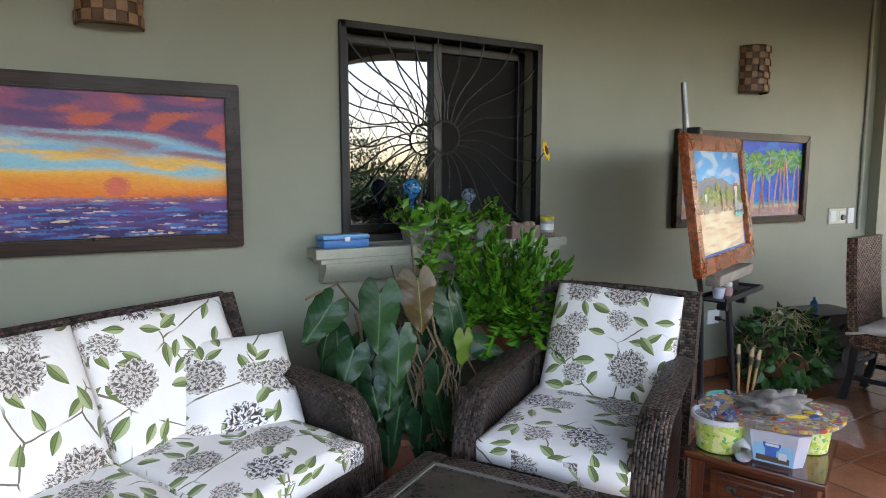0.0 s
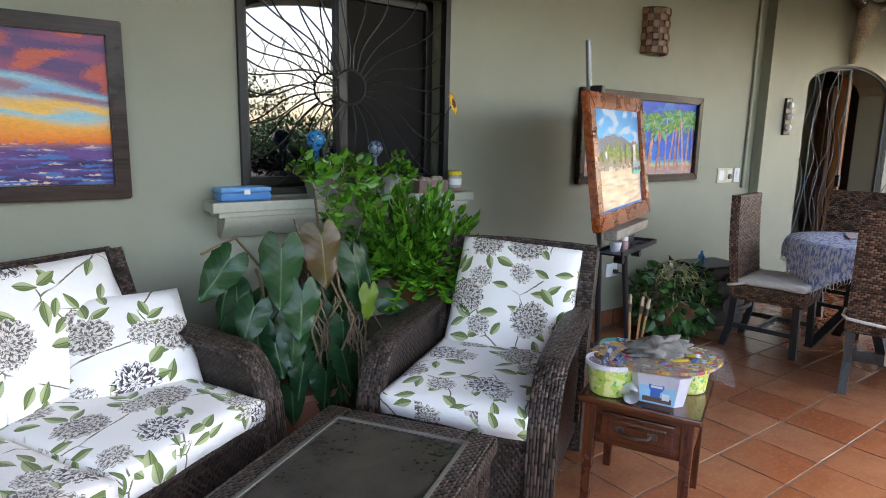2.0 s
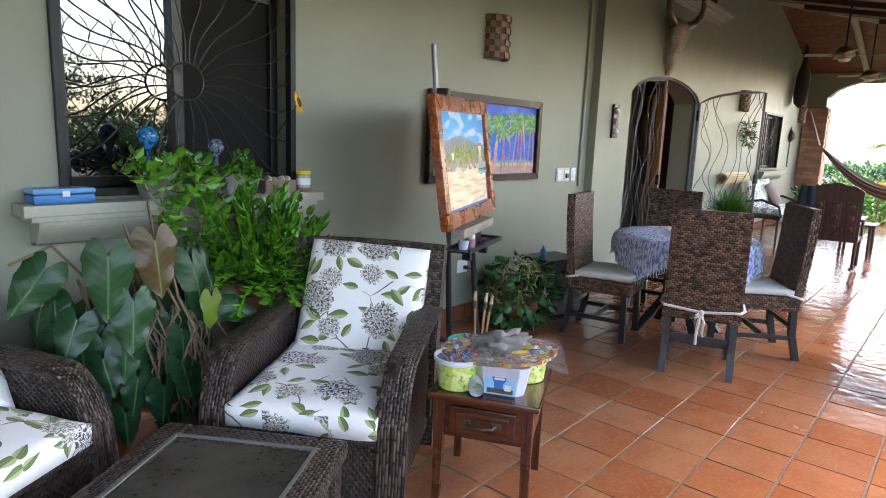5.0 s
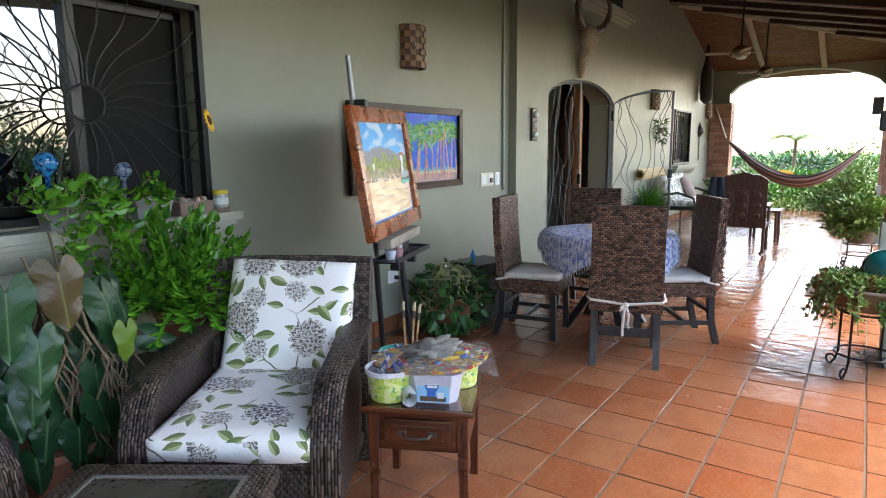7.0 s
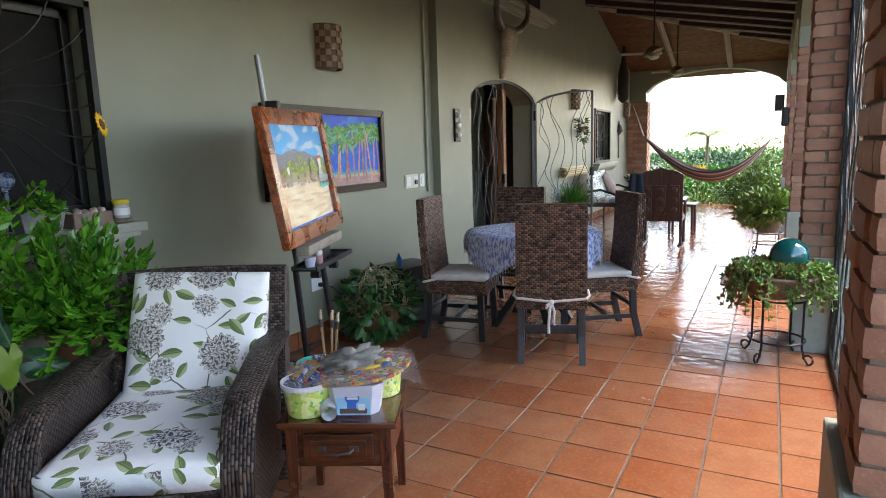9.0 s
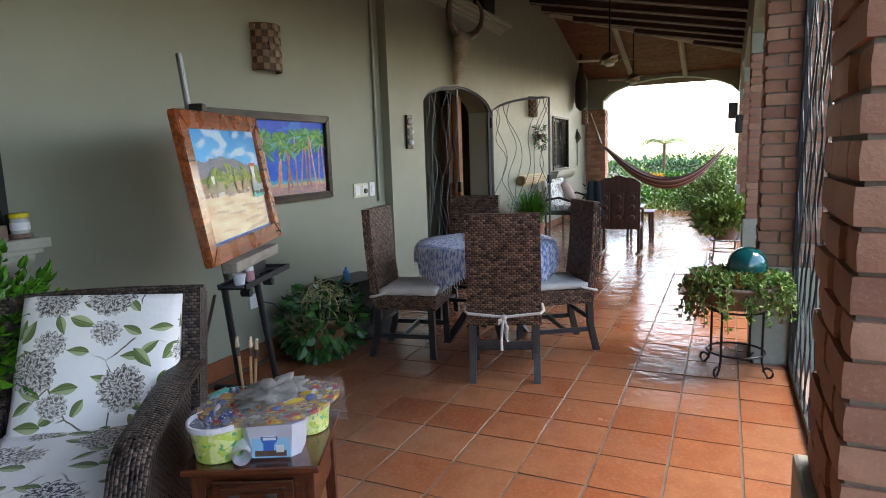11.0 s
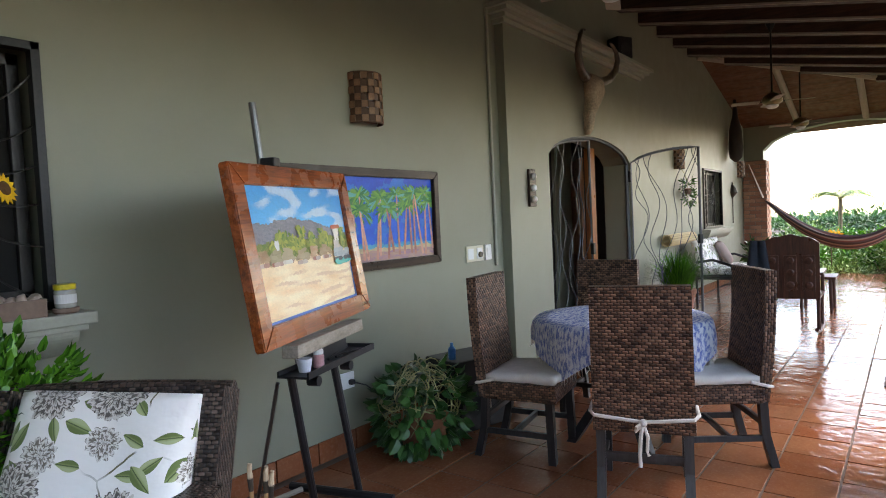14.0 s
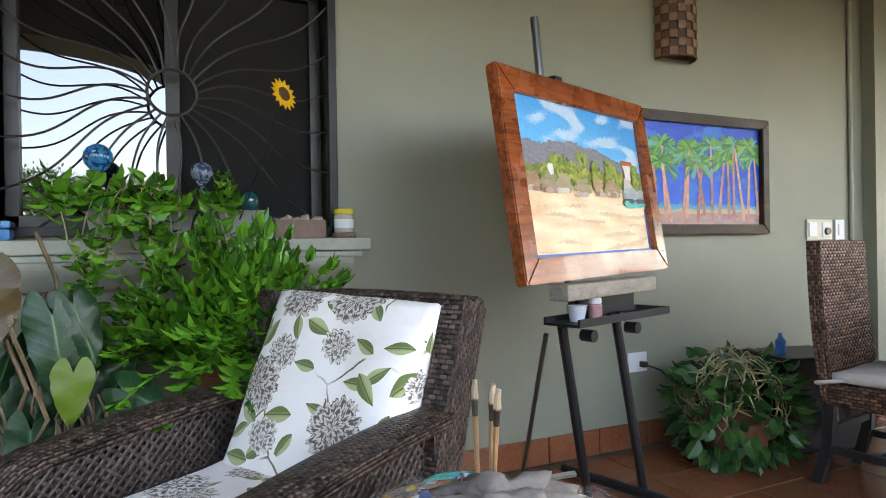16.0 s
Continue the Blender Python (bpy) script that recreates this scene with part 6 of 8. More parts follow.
# planters, ornaments and vine on the window sill
ZS = 1.085
for k, (x, w) in enumerate(((2.66, 0.34), (2.98, 0.20))):
    t = thing("planter_box", "grey plastic planter box on the window sill", "planter", pose(x, -0.075, ZS))
    bm = B()
    for lo, hi in (((w / 2 - 0.02, 0.045), (w / 2, 0.06)),):
        a = [bm.verts.new((sx * lo[0], sy * lo[1], 0)) for sx, sy in ((-1, -1), (1, -1), (1, 1), (-1, 1))]
        b = [bm.verts.new((sx * hi[0], sy * hi[1], 0.105)) for sx, sy in ((-1, -1), (1, -1), (1, 1), (-1, 1))]
        c = [bm.verts.new((sx * (hi[0] - 0.006), sy * (hi[1] - 0.006), 0.105)) for sx, sy in ((-1, -1), (1, -1), (1, 1), (-1, 1))]
        d = [bm.verts.new((sx * (lo[0] - 0.004), sy * (lo[1] - 0.004), 0.07)) for sx, sy in ((-1, -1), (1, -1), (1, 1), (-1, 1))]
        bm.faces.new(a[::-1])
        bm.faces.new(d)
        for q, r in ((a, b), (b, c), (c, d)):
            for i in range(4):
                bm.faces.new((q[i], q[(i + 1) % 4], r[(i + 1) % 4], r[i]))
    part("box", bm, GREY_POT, t)
    bm = box(B(), (0, 0, 0.098), (w + 0.012, 0.132, 0.014), 0.003)
    part("lip", bm, GREY_POT, t)
vine = thing("trailing_vine", "leafy green vine trailing from the sill planter", "plant", pose(2.66, -0.075, ZS + 0.10))
rg = random.Random(17)
lv, stx = B(), B()
for k in range(24):
    p = Vector((rg.uniform(-0.22, 0.12) if k % 6 else 0.22, rg.uniform(-0.06, 0.0), 0.0))
    down = rg.uniform(0.05, 0.42)
    up = rg.uniform(0.02, 0.10)
    pts = [p.copy()]
    n = 12
    for i in range(n):
        t = (i + 1) / n
        x = p.x + 0.06 * math.sin(3 * t + k)
        y = p.y - 0.14 * min(1, t * 2.2) - 0.05 * rg.random()
        z = up * math.sin(math.pi * min(1, t * 1.8)) - (down * max(0, t - 0.25) / 0.75 if k % 4 else -0.6 * up * t)
        pts.append(Vector((x, y, z)))
    tube(stx, pts, 0.0025, 4)
    for i, q in enumerate(pts[1:]):
        for s in (-1, 1):
            w = (Vector((s * 0.9, -0.5, 0.25)) + rand_dir(rg) * 0.6).normalized()
            z = rg.uniform(0.7, 1.25)
            oval_leaf(lv, q + rand_dir(rg) * 0.012, w, w.cross(Vector((0.0, -0.6, 0.8)) + rand_dir(rg) * 0.5).normalized(), 0.054 * z, 0.040 * z)
part("stem_tangle", stx, VINE, vine)
part("leaves", lv, LEAF_BRIGHT, vine, "small oval green leaves")

BLUE_GLASS = blotch("swirled_blue_glass", (0.010, 0.05, 0.14), [((0.02, 0.20, 0.42), 0.48), ((0.30, 0.48, 0.60), 0.64)], 55, 0.06)
GREY_GLASS = blotch("swirled_grey_glass", (0.03, 0.05, 0.09), [((0.16, 0.20, 0.26), 0.48), ((0.45, 0.48, 0.52), 0.64)], 55, 0.06)
for x, z, r, mt, lb in ((2.53, 1.365, 0.048, BLUE_GLASS, "blue"), (2.86, 1.325, 0.040, GREY_GLASS, "grey-blue")):
    t = thing("watering_globe", lb + " swirled glass watering globe on a stem in the planter", "glass globe", pose(x, -0.09, ZS + 0.06))
    h = z - ZS - 0.06
    prof = [(0.006, 0), (0.008, h * 0.45), (0.011, h - r * 1.25), (r * 0.55, h - r * 0.80), (r * 0.86, h - r * 0.45), (r, h), (r * 0.92, h + r * 0.4), (r * 0.7, h + r * 0.72), (r * 0.38, h + r * 0.93), (0.002, h + r)]
    part("globe", lathe(B(), prof, 24), mt, t, smooth=True)
t = thing("glass_float", "small teal glass float on the planter", "glass globe", pose(3.02, -0.085, ZS + 0.105))
bm = B()
bmesh.ops.create_uvsphere(bm, u_segments=24, v_segments=14, radius=0.042, matrix=Matrix.Translation((0, 0, 0.036)))
TEAL_DARK = plain("teal_mirror_glass", (0.004, 0.085, 0.085), 0.06, 0.0, 8, 0.25, 0.0, 1.0)
part("float", bm, TEAL_DARK, t, smooth=True)
t = thing("pencil_case", "translucent blue plastic case on the window sill", "case", pose(2.165, -0.085, ZS, 0, 0, 3))
part("case_base", box(B(), (0, 0, 0.020), (0.235, 0.105, 0.040), 0.014), BLUE_PLASTIC, t)
part("case_lid", box(B(), (0, 0, 0.052), (0.238, 0.108, 0.024), 0.010), plain("pale_blue_plastic", (0.10, 0.30, 0.55), 0.25, 0, 30, 0.15, 0.05), t, "paler blue lid")
part("clasp", box(B(), (0.0, -0.055, 0.042), (0.03, 0.008, 0.022), 0.003), WHITE_PLASTIC, t)
t = thing("shell_tray", "brown clay tray holding shells and stones", "tray", pose(3.205, -0.085, ZS))
BROWN_CLAY = plain("brown_clay", (0.19, 0.125, 0.090), 0.75, 0, 40, 0.25, 0.3)
bm = B()
for c, s in (((0, 0, 0.006), (0.19, 0.10, 0.012)), ((0, -0.047, 0.035), (0.19, 0.010, 0.07)), ((0, 0.047, 0.035), (0.19, 0.010, 0.07)), ((-0.092, 0, 0.035), (0.010, 0.10, 0.07)), ((0.092, 0, 0.035), (0.010, 0.10, 0.07))):
    box(bm, c, s, 0.003)
part("tray_box", bm, BROWN_CLAY, t)
SHELL = plain("pale_shell", (0.44, 0.33, 0.26), 0.6, 0, 60, 0.3, 0.4)
for k in range(9):
    bm = B()
    bmesh.ops.create_icosphere(bm, subdivisions=2, radius=0.022)
    for v in bm.verts:
        v.co *= 1 + 0.5 * noise.noise(v.co * 40 + Vector((k, 0, 0)))
    ob = part("shell", bm, SHELL, t, smooth=True)
    ob.location = (-0.075 + 0.019 * k, 0.018 * (-1) ** k, 0.058 + 0.006 * (k % 3))
t = thing("sample_jar", "small clear jar with a yellow lid on a dark dish", "jar", pose(3.385, -0.085, ZS))
part("dish", lathe(B(), [(0.042, 0), (0.048, 0.008), (0.048, 0.020), (0.044, 0.022)], 24), BROWN_CLAY, t, "dark dish")
part("jar_body", lathe(B(), [(0.036, 0.022), (0.039, 0.03), (0.039, 0.088), (0.034, 0.095)], 24), plain("frosted_jar", (0.42, 0.41, 0.37), 0.25, 0, 40, 0.25, 0.05), t, smooth=True)
part("lid", lathe(B(), [(0.038, 0.094), (0.040, 0.097), (0.040, 0.114), (0.036, 0.116)], 24), plain("yellow_lid", (0.66, 0.52, 0.02), 0.35), t, "yellow lid")
part("paper_label", lathe(B(), [(0.0396, 0.04), (0.0396, 0.075)], 24, cap=False), WHITE_PLASTIC, t)

# cut-out sunflower on a wire
t = thing("sunflower_ornament", "yellow sunflower ornament on a thin wire", "ornament", pose(2.98, -0.12, ZS + 0.06))
tip = Vector((0.109, -0.321, 0.404))
part("wire", tube(B(), [(0, 0, 0), tip * 0.5 + Vector((0.01, 0, 0)), tip], 0.003, 6), BLACK_IRON, t)
hd = part("flower_centre", lathe(B(), [(0.024, 0), (0.024, 0.008), (0.014, 0.013)], 18), plain("seed_brown", (0.10, 0.045, 0.012), 0.8, 0, 200, 0.4, 0.5), t)
hd.matrix_local = Matrix.Translation(tip) @ pose(0, 0, 0, 76, 0, 36)
YEL = plain("petal_yellow", (0.80, 0.46, 0.01), 0.5, 0, 60, 0.2, 0.1)
for k in range(15):
    bm = slab(B(), [(0.016, -0.006), (0.034, -0.010), (0.055, 0.0), (0.034, 0.010), (0.016, 0.006)], -0.001, 0.002)
    ob = part("petal", bm, YEL, hd)
    ob.matrix_local = pose(0, 0, 0.003 + 0.001 * (k % 2), 0, 0, 24 * k)


# ---- wall fittings ----
BARK = plain("woven_bark", (0.095, 0.045, 0.022), 0.55, 0, 120, 0.35, 0.4)
BARK_PALE = plain("woven_bark_pale", (0.25, 0.135, 0.070), 0.5, 0, 120, 0.3, 0.4)


def sconce():
    t = thing("wall_sconce", "half-round wall sconce woven from brown bark strips", "wall lamp", group="woven sconces")
    R, H, n = 0.121, 0.305, 9
    for j in (0, 1):
        bm = B()
        z = -H / 2 + H * j
        tube(bm, [(R * math.cos(math.pi + math.pi * i / 14), R * 0.95 * math.sin(math.pi + math.pi * i / 14), z) for i in range(15)], 0.006, 6)
        part("rim", bm, BARK, t)
    for i in range(n):
        a0, a1 = math.pi + math.pi * (i + 0.04) / n, math.pi + math.pi * (i + 0.96) / n
        for j in range(7):
            over = (i + j) % 2 == 0
            rr = R + (0.005 if over else -0.003)
            z0, z1 = -H / 2 + H * (j + 0.03) / 7, -H / 2 + H * (j + 0.97) / 7
            bm = B()
            v = [bm.verts.new((q * math.cos(a), q * math.sin(a) * 0.95, z)) for q in (rr - 0.003, rr + 0.003) for a, z in ((a0, z0), (a1, z0), (a1, z1), (a0, z1))]
            for f in ((4, 5, 6, 7), (3, 2, 1, 0), (0, 1, 5, 4), (1, 2, 6, 5), (2, 3, 7, 6), (3, 0, 4, 7)):
                bm.faces.new([v[k] for k in f])
            part("strip", bm, BARK_PALE if over else BARK, t)
    part("back_plate", box(B(), (0, -0.006, 0), (0.22, 0.008, 0.285), 0.002), BARK, t)
    bm = B()
    lathe(bm, [(0.02, -0.05), (0.028, 0.0), (0.024, 0.04), (0.01, 0.055)], 16, (0, -0.05, 0))
    part("bulb", bm, WHITE_PLASTIC, t)
    return t


s0 = sconce()
s0.matrix_world = pose(5.222, -0.002, 2.172)
copy_thing(s0, pose(1.23, -0.002, 2.17))
copy_thing(s0, pose(11.75, -0.002, 2.15))
copy_thing(s0, pose(15.85, -0.002, 2.15))

IVORY = plain("ivory_plastic", (0.62, 0.57, 0.44), 0.35, 0, 40, 0.06, 0.05)
t = thing("light_switch", "ivory switch plate with a round dimmer", "switch", pose(6.39, -0.001, 1.115))
part("plate", box(B(), (0, -0.005, 0), (0.235, 0.010, 0.125), 0.004), IVORY, t)
for x in (-0.065, 0.06):
    part("insert", box(B(), (x, -0.012, 0), (0.075, 0.006, 0.085), 0.003), WHITE_PLASTIC, t)
ob = part("dimmer_knob", lathe(B(), [(0.024, 0), (0.022, 0.018)], 20), PEWTER, t, "round dimmer knob")
ob.matrix_local = pose(0.06, -0.012, -0.01, 90, 0, 0)
t = thing("blank_plate", "white single switch plate beside the conduit", "switch", pose(6.585, -0.001, 1.115))
part("plate", box(B(), (0, -0.005, 0), (0.088, 0.010, 0.125), 0.004), WHITE_PLASTIC, t)
part("rocker", box(B(), (0, -0.012, 0), (0.035, 0.006, 0.07), 0.002), WHITE_PLASTIC, t)
t = thing("wall_outlet", "white wall outlet with a black plug", "outlet", pose(4.945, -0.001, 0.435))
part("plate", box(B(), (0, -0.005, 0), (0.125, 0.010, 0.10), 0.004), WHITE_PLASTIC, t)
part("plug", box(B(), (0.025, -0.025, -0.01), (0.03, 0.035, 0.03), 0.006), EASEL_BLACK, t, "black plug")
part("cord", tube(B(), [(0.025, -0.04, -0.01), (0.10, -0.07, -0.04), (0.22, -0.08, -0.14), (0.35, -0.12, -0.22), (0.55, -0.12, -0.36), (0.85, -0.10, -0.41)], 0.0045, 6), EASEL_BLACK, t, "black power cord")
bm = tube(B(), [(6.695, -0.014, 1.0), (6.695, -0.014, 3.1)], 0.013, 10)
tagged(part("conduit", bm, SILL, None, ""), "grey-green painted electrical conduit on the wall", "conduit", kind="structure")
t = thing("meter_panel", "dark plate with three white porcelain knobs", "plate", pose(7.19, -0.087, 1.64))
part("plate", box(B(), (0, -0.012, 0), (0.115, 0.024, 0.33), 0.006), FRAME_DARK, t)
for z in (-0.1, 0.0, 0.1):
    ob = part("porcelain_knob", lathe(B(), [(0.030, 0), (0.032, 0.012), (0.022, 0.028), (0.008, 0.034)], 18), WHITE_PLASTIC, t)
    ob.matrix_local = pose(0, -0.024, z, 90, 0, 0)

# ox skull with horns
BONE = plain("weathered_bone", (0.34, 0.28, 0.20), 0.75, 0, 60, 0.65, 0.6)
HORN = wood("grey_brown_horn", (0.030, 0.020, 0.014), (0.13, 0.09, 0.055), 0.35, 1.0, 2)
t = thing("ox_skull", "weathered ox skull with long curved horns on the wall", "skull", pose(8.34, -0.10, 2.20))
bm = B()
prof = [(0.030, 0.0, 0.03), (0.060, 0.06, 0.05), (0.080, 0.20, 0.06), (0.120, 0.34, 0.080), (0.160, 0.43, 0.095), (0.150, 0.52, 0.09), (0.09, 0.59, 0.06)]
rings = []
for w, z, d in prof:
    rings.append([bm.verts.new((w * math.cos(2 * math.pi * j / 16), -d + d * math.sin(2 * math.pi * j / 16) * (1.0 + 0.25 * math.cos(4 * math.pi * j / 16)) - 0.03 * (z > 0.3), z)) for j in range(16)])
for q, r in zip(rings, rings[1:]):
    for j in range(16):
        bm.faces.new((q[j], q[(j + 1) % 16], r[(j + 1) % 16], r[j]))
bm.faces.new(rings[0][::-1])
bm.faces.new(rings[-1])
part("skull_bone", bm, BONE, t, smooth=True)
for sx in (-1, 1):
    bm = tube(B(), [(sx * 0.07, -0.09, 0.54), (sx * 0.20, -0.11, 0.55), (sx * 0.36, -0.14, 0.60), (sx * 0.46, -0.17, 0.70), (sx * 0.48, -0.19, 0.80), (sx * 0.45, -0.19, 0.88), (sx * 0.38, -0.18, 0.94), (sx * 0.31, -0.18, 0.96)], 0.055, 12, 0.010)
    part("horn", bm, HORN, t, "curved grey-brown horn", smooth=True)
    # the dark of the eye hollow, made as a flattened black ball
    bm = B()
    bmesh.ops.create_icosphere(bm, subdivisions=2, radius=0.032, matrix=Matrix.Translation((sx * 0.095, -0.150, 0.39)) @ Matrix.Diagonal((1, 0.5, 1.2, 1)))
    part("eye_socket", bm, EASEL_BLACK, t, smooth=True)
t = thing("loudspeaker", "small black loudspeaker on the cornice", "loudspeaker", pose(9.35, -0.11, 3.141, 0, 0, -25))
part("cabinet", box(B(), (0, 0, 0.12), (0.22, 0.20, 0.24), 0.015), EASEL_BLACK, t)
ob = part("cone", lathe(B(), [(0.07, 0), (0.075, 0.008), (0.04, 0.004)], 24), LEG_BLACK, t)
ob.matrix_local = pose(0, -0.10, 0.10, 90, 0, 0)


FANS = ((6.30, -1.23, 2.80), (11.0, -1.40, 2.63), (14.0, -1.33, 2.655))


def ceiling_fan(x, y, z):
    t = thing("ceiling_fan", "brass and white ceiling fan on a long dark rod", "ceiling fan", pose(x, y, z, 0, 0, 20), "ceiling fans")
    top = roof_z(x, y) - z - 0.01
    part("rod", tube(B(), [(0, 0, 0.1), (0, 0, top)], 0.012, 10), BLACK_IRON, t)
    part("canopy", lathe(B(), [(0.012, top - 0.12), (0.06, top - 0.02), (0.06, top)], 20), BLACK_IRON, t)
    part("motor", lathe(B(), [(0.06, 0.0), (0.115, 0.03), (0.12, 0.075), (0.09, 0.12), (0.02, 0.16)], 28), plain("aged_brass", (0.30, 0.24, 0.13), 0.3, 0.9), t, "aged brass motor", smooth=True)
    part("light_bowl", lathe(B(), [(0.01, -0.045), (0.05, -0.038), (0.075, -0.012), (0.07, 0.002)], 24), WHITE_PLASTIC, t, "white glass bowl", smooth=True)
    for k in range(4):
        bm = box(B(), (0.30, 0, 0.045), (0.32, 0.105, 0.008), 0.003, Matrix.Rotation(radians(10), 4, "X"))
        ob = part("blade", bm, PALE_WOOD_OR_HIGHLIGHT, t, "pale blade")
        ob.matrix_local = pose(0, 0, 0, 0, 0, 90 * k)
        ob = part("blade_arm", box(B(), (0.14, 0, 0.045), (0.10, 0.035, 0.008), 0.002), BLACK_IRON, t)
        ob.matrix_local = pose(0, 0, 0, 0, 0, 90 * k)


for x, y, z in FANS:
    ceiling_fan(x, y, z)

# ---- floor things by the wall ----
iv = thing("pothos_plant", "tangled pothos with pale vines in a low pot by the wall", "plant", pose(5.22, -0.37, 0))
part("pot", lathe(B(), [(0.11, 0), (0.13, 0.02), (0.15, 0.20), (0.16, 0.21), (0.12, 0.21)], 24), CLAY_POT, iv)
rg = random.Random(44)
lv, vn = B(), B()
for k in range(90):
    d = rand_dir(rg, 0.35)
    c = Vector((d.x * 0.27, d.y * 0.19, 0.27 + d.z * 0.20)) * rg.uniform(0.95, 1.18)
    c.z = max(0.02, c.z)
    a = d.cross(rand_dir(rg)).normalized()
    pts = []
    for i in range(9):
        t = (i / 8 - 0.5) * 1.6
        p = Vector((0, 0, 0.24)) + ((c - Vector((0, 0, 0.24))) * math.cos(t * 0.9) + a * 0.17 * math.sin(t)) * (1 + 0.05 * math.sin(5 * t + k))
        p.z = max(0.012, p.z)
        pts.append(p)
    tube(vn, pts, rg.uniform(0.0025, 0.0045), 5)
for k in range(520):
    d = rand_dir(rg, 0.0)
    p = Vector((d.x * 0.29, d.y * 0.24, 0.25 + d.z * 0.25)) * rg.uniform(0.85, 1.1)
    p.z = max(0.03, p.z)
    w = (d + Vector((0, 0, -0.7)) + rand_dir(rg) * 0.6).normalized()
    z = rg.uniform(0.6, 1.2)
    oval_leaf(lv, p, w, w.cross(d + rand_dir(rg) * 0.3).normalized(), 0.085 * z, 0.066 * z)
part("vines", vn, VINE, iv, "pale tangled vine stems")
part("leaves", lv, LEAF_POTHOS, iv, "dark green leaves")
t = thing("stereo_box", "black stereo cabinet with round dials on the floor", "stereo", pose(5.74, -0.33, 0, 0, 0, -14))
part("cabinet", box(B(), (0, 0, 0.235), (0.42, 0.34, 0.47), 0.012), plain("black_gloss", (0.008, 0.008, 0.009), 0.45, 0, 30, 0.2, 0), t)
for x in (-0.1, 0.05):
    ob = part("speaker_cone", lathe(B(), [(0.07, 0), (0.078, 0.012), (0.05, 0.006)], 24), EASEL_BLACK, t)
    ob.matrix_local = pose(x * 1.1, -0.172, 0.17, 90, 0, 0)
for k in range(4):
    bm = B()
    bmesh.ops.create_icosphere(bm, subdivisions=2, radius=0.02)
    ob = part("dial", bm, PEWTER, t, smooth=True)
    ob.location = (0.06 + 0.035 * k - 0.08, -0.172, 0.37 + 0.02 * (k % 2))
part("blue_bottle", lathe(B(), [(0.022, 0), (0.025, 0.01), (0.025, 0.07), (0.01, 0.09), (0.01, 0.11)], 16, (-0.15, -0.05, 0.47)), BLUE_PLASTIC, t, "small blue bottle on top")


# ---- right side: plant stands, iron screen, mat ----
def plant_stand(m, r=0.17, h=0.42):
    t = thing("plant_stand", "black wrought-iron plant stand with scrolled feet", "plant stand", m, "iron plant stands")
    for z in (h, 0.13):
        ob = part("ring", tube(B(), [(r * math.cos(2 * math.pi * i / 28), r * math.sin(2 * math.pi * i / 28), z) for i in range(28)], 0.007, 6, closed=True), BLACK_IRON, t)
    for k in range(4):
        a = math.pi / 4 + k * math.pi / 2
        ca, sa = math.cos(a), math.sin(a)
        pts = [(r * ca, r * sa, h), (r * ca, r * sa, 0.10), (r * 1.1 * ca, r * 1.1 * sa, 0.04)]
        for i in range(9):
            b = -math.pi / 2 + i * math.pi * 1.5 / 8
            pts.append(((r * 1.25 + 0.030 * math.cos(b)) * ca, (r * 1.25 + 0.030 * math.cos(b)) * sa, 0.036 + 0.030 * math.sin(b)))
        part("leg", tube(B(), pts, 0.0075, 6), BLACK_IRON, t, "leg with scrolled foot")
    return t


plant_stand(pose(5.79, -3.06, 0, 0, 0, 15), 0.165, 0.40)
plant_stand(pose(9.95, -2.98, 0), 0.165, 0.26)
t = thing("succulent_bowl", "wide clay bowl of trailing green succulents", "plant", pose(5.79, -3.06, 0.408))
part("bowl", lathe(B(), [(0.12, 0), (0.19, 0.03), (0.235, 0.13), (0.245, 0.135), (0.245, 0.155), (0.21, 0.15)], 32), BROWN_CLAY, t, "brown clay bowl", smooth=True)
rg = random.Random(51)
lv, dry, stm = B(), B(), B()
for k in range(240):
    a = rg.uniform(0, 6.28)
    r0, reach = rg.uniform(0.0, 0.22), rg.uniform(0.06, 0.17)
    fall = rg.uniform(-0.02, 0.36) if r0 > 0.10 else -0.03
    pts = []
    for i in range(8):
        u = i / 7
        r = min(0.36, r0 + reach * u * (1.4 - 0.5 * u))
        z = 0.155 + 0.05 * math.sin(math.pi * min(1, u * 1.5)) - fall * max(0, u - 0.3) ** 1.2
        pts.append(Vector((r * math.cos(a + 0.2 * u), r * math.sin(a + 0.2 * u), z)))
    tube(stm, pts, 0.003, 4)
    brown = k % 6 == 0
    for q in pts:
        for s in range(5):
            w = (rand_dir(rg, 0.3) + Vector((math.cos(a), math.sin(a), 0)) * 0.4).normalized()
            z = rg.uniform(0.7, 1.3)
            leaf_quads(dry if brown else lv, q, w, w.cross(rand_dir(rg)).normalized(), 0.032 * z, 0.021 * z)
part("stem_tangle", stm, VINE, t)
part("leaves", lv, LEAF_GARDEN, t, "small fleshy leaves")
tagged(part("dry_strands", dry, leaf_mat("dry_strand", (0.20, 0.10, 0.03), (0.38, 0.22, 0.08), 0.6), t, "dried orange-brown strands"), kind="stuff")
t = thing("gazing_globe", "shiny teal glass gazing globe in the bowl", "glass globe", pose(5.86, -3.11, 0.545))
bm = B()
bmesh.ops.create_uvsphere(bm, u_segments=40, v_segments=24, radius=0.115, matrix=Matrix.Translation((0, 0, 0.115)))
part("globe", bm, TEAL_DARK, t, smooth=True)
t = thing("potted_shrub", "bushy bright green shrub in a low pot", "plant", pose(9.95, -2.98, 0.267))
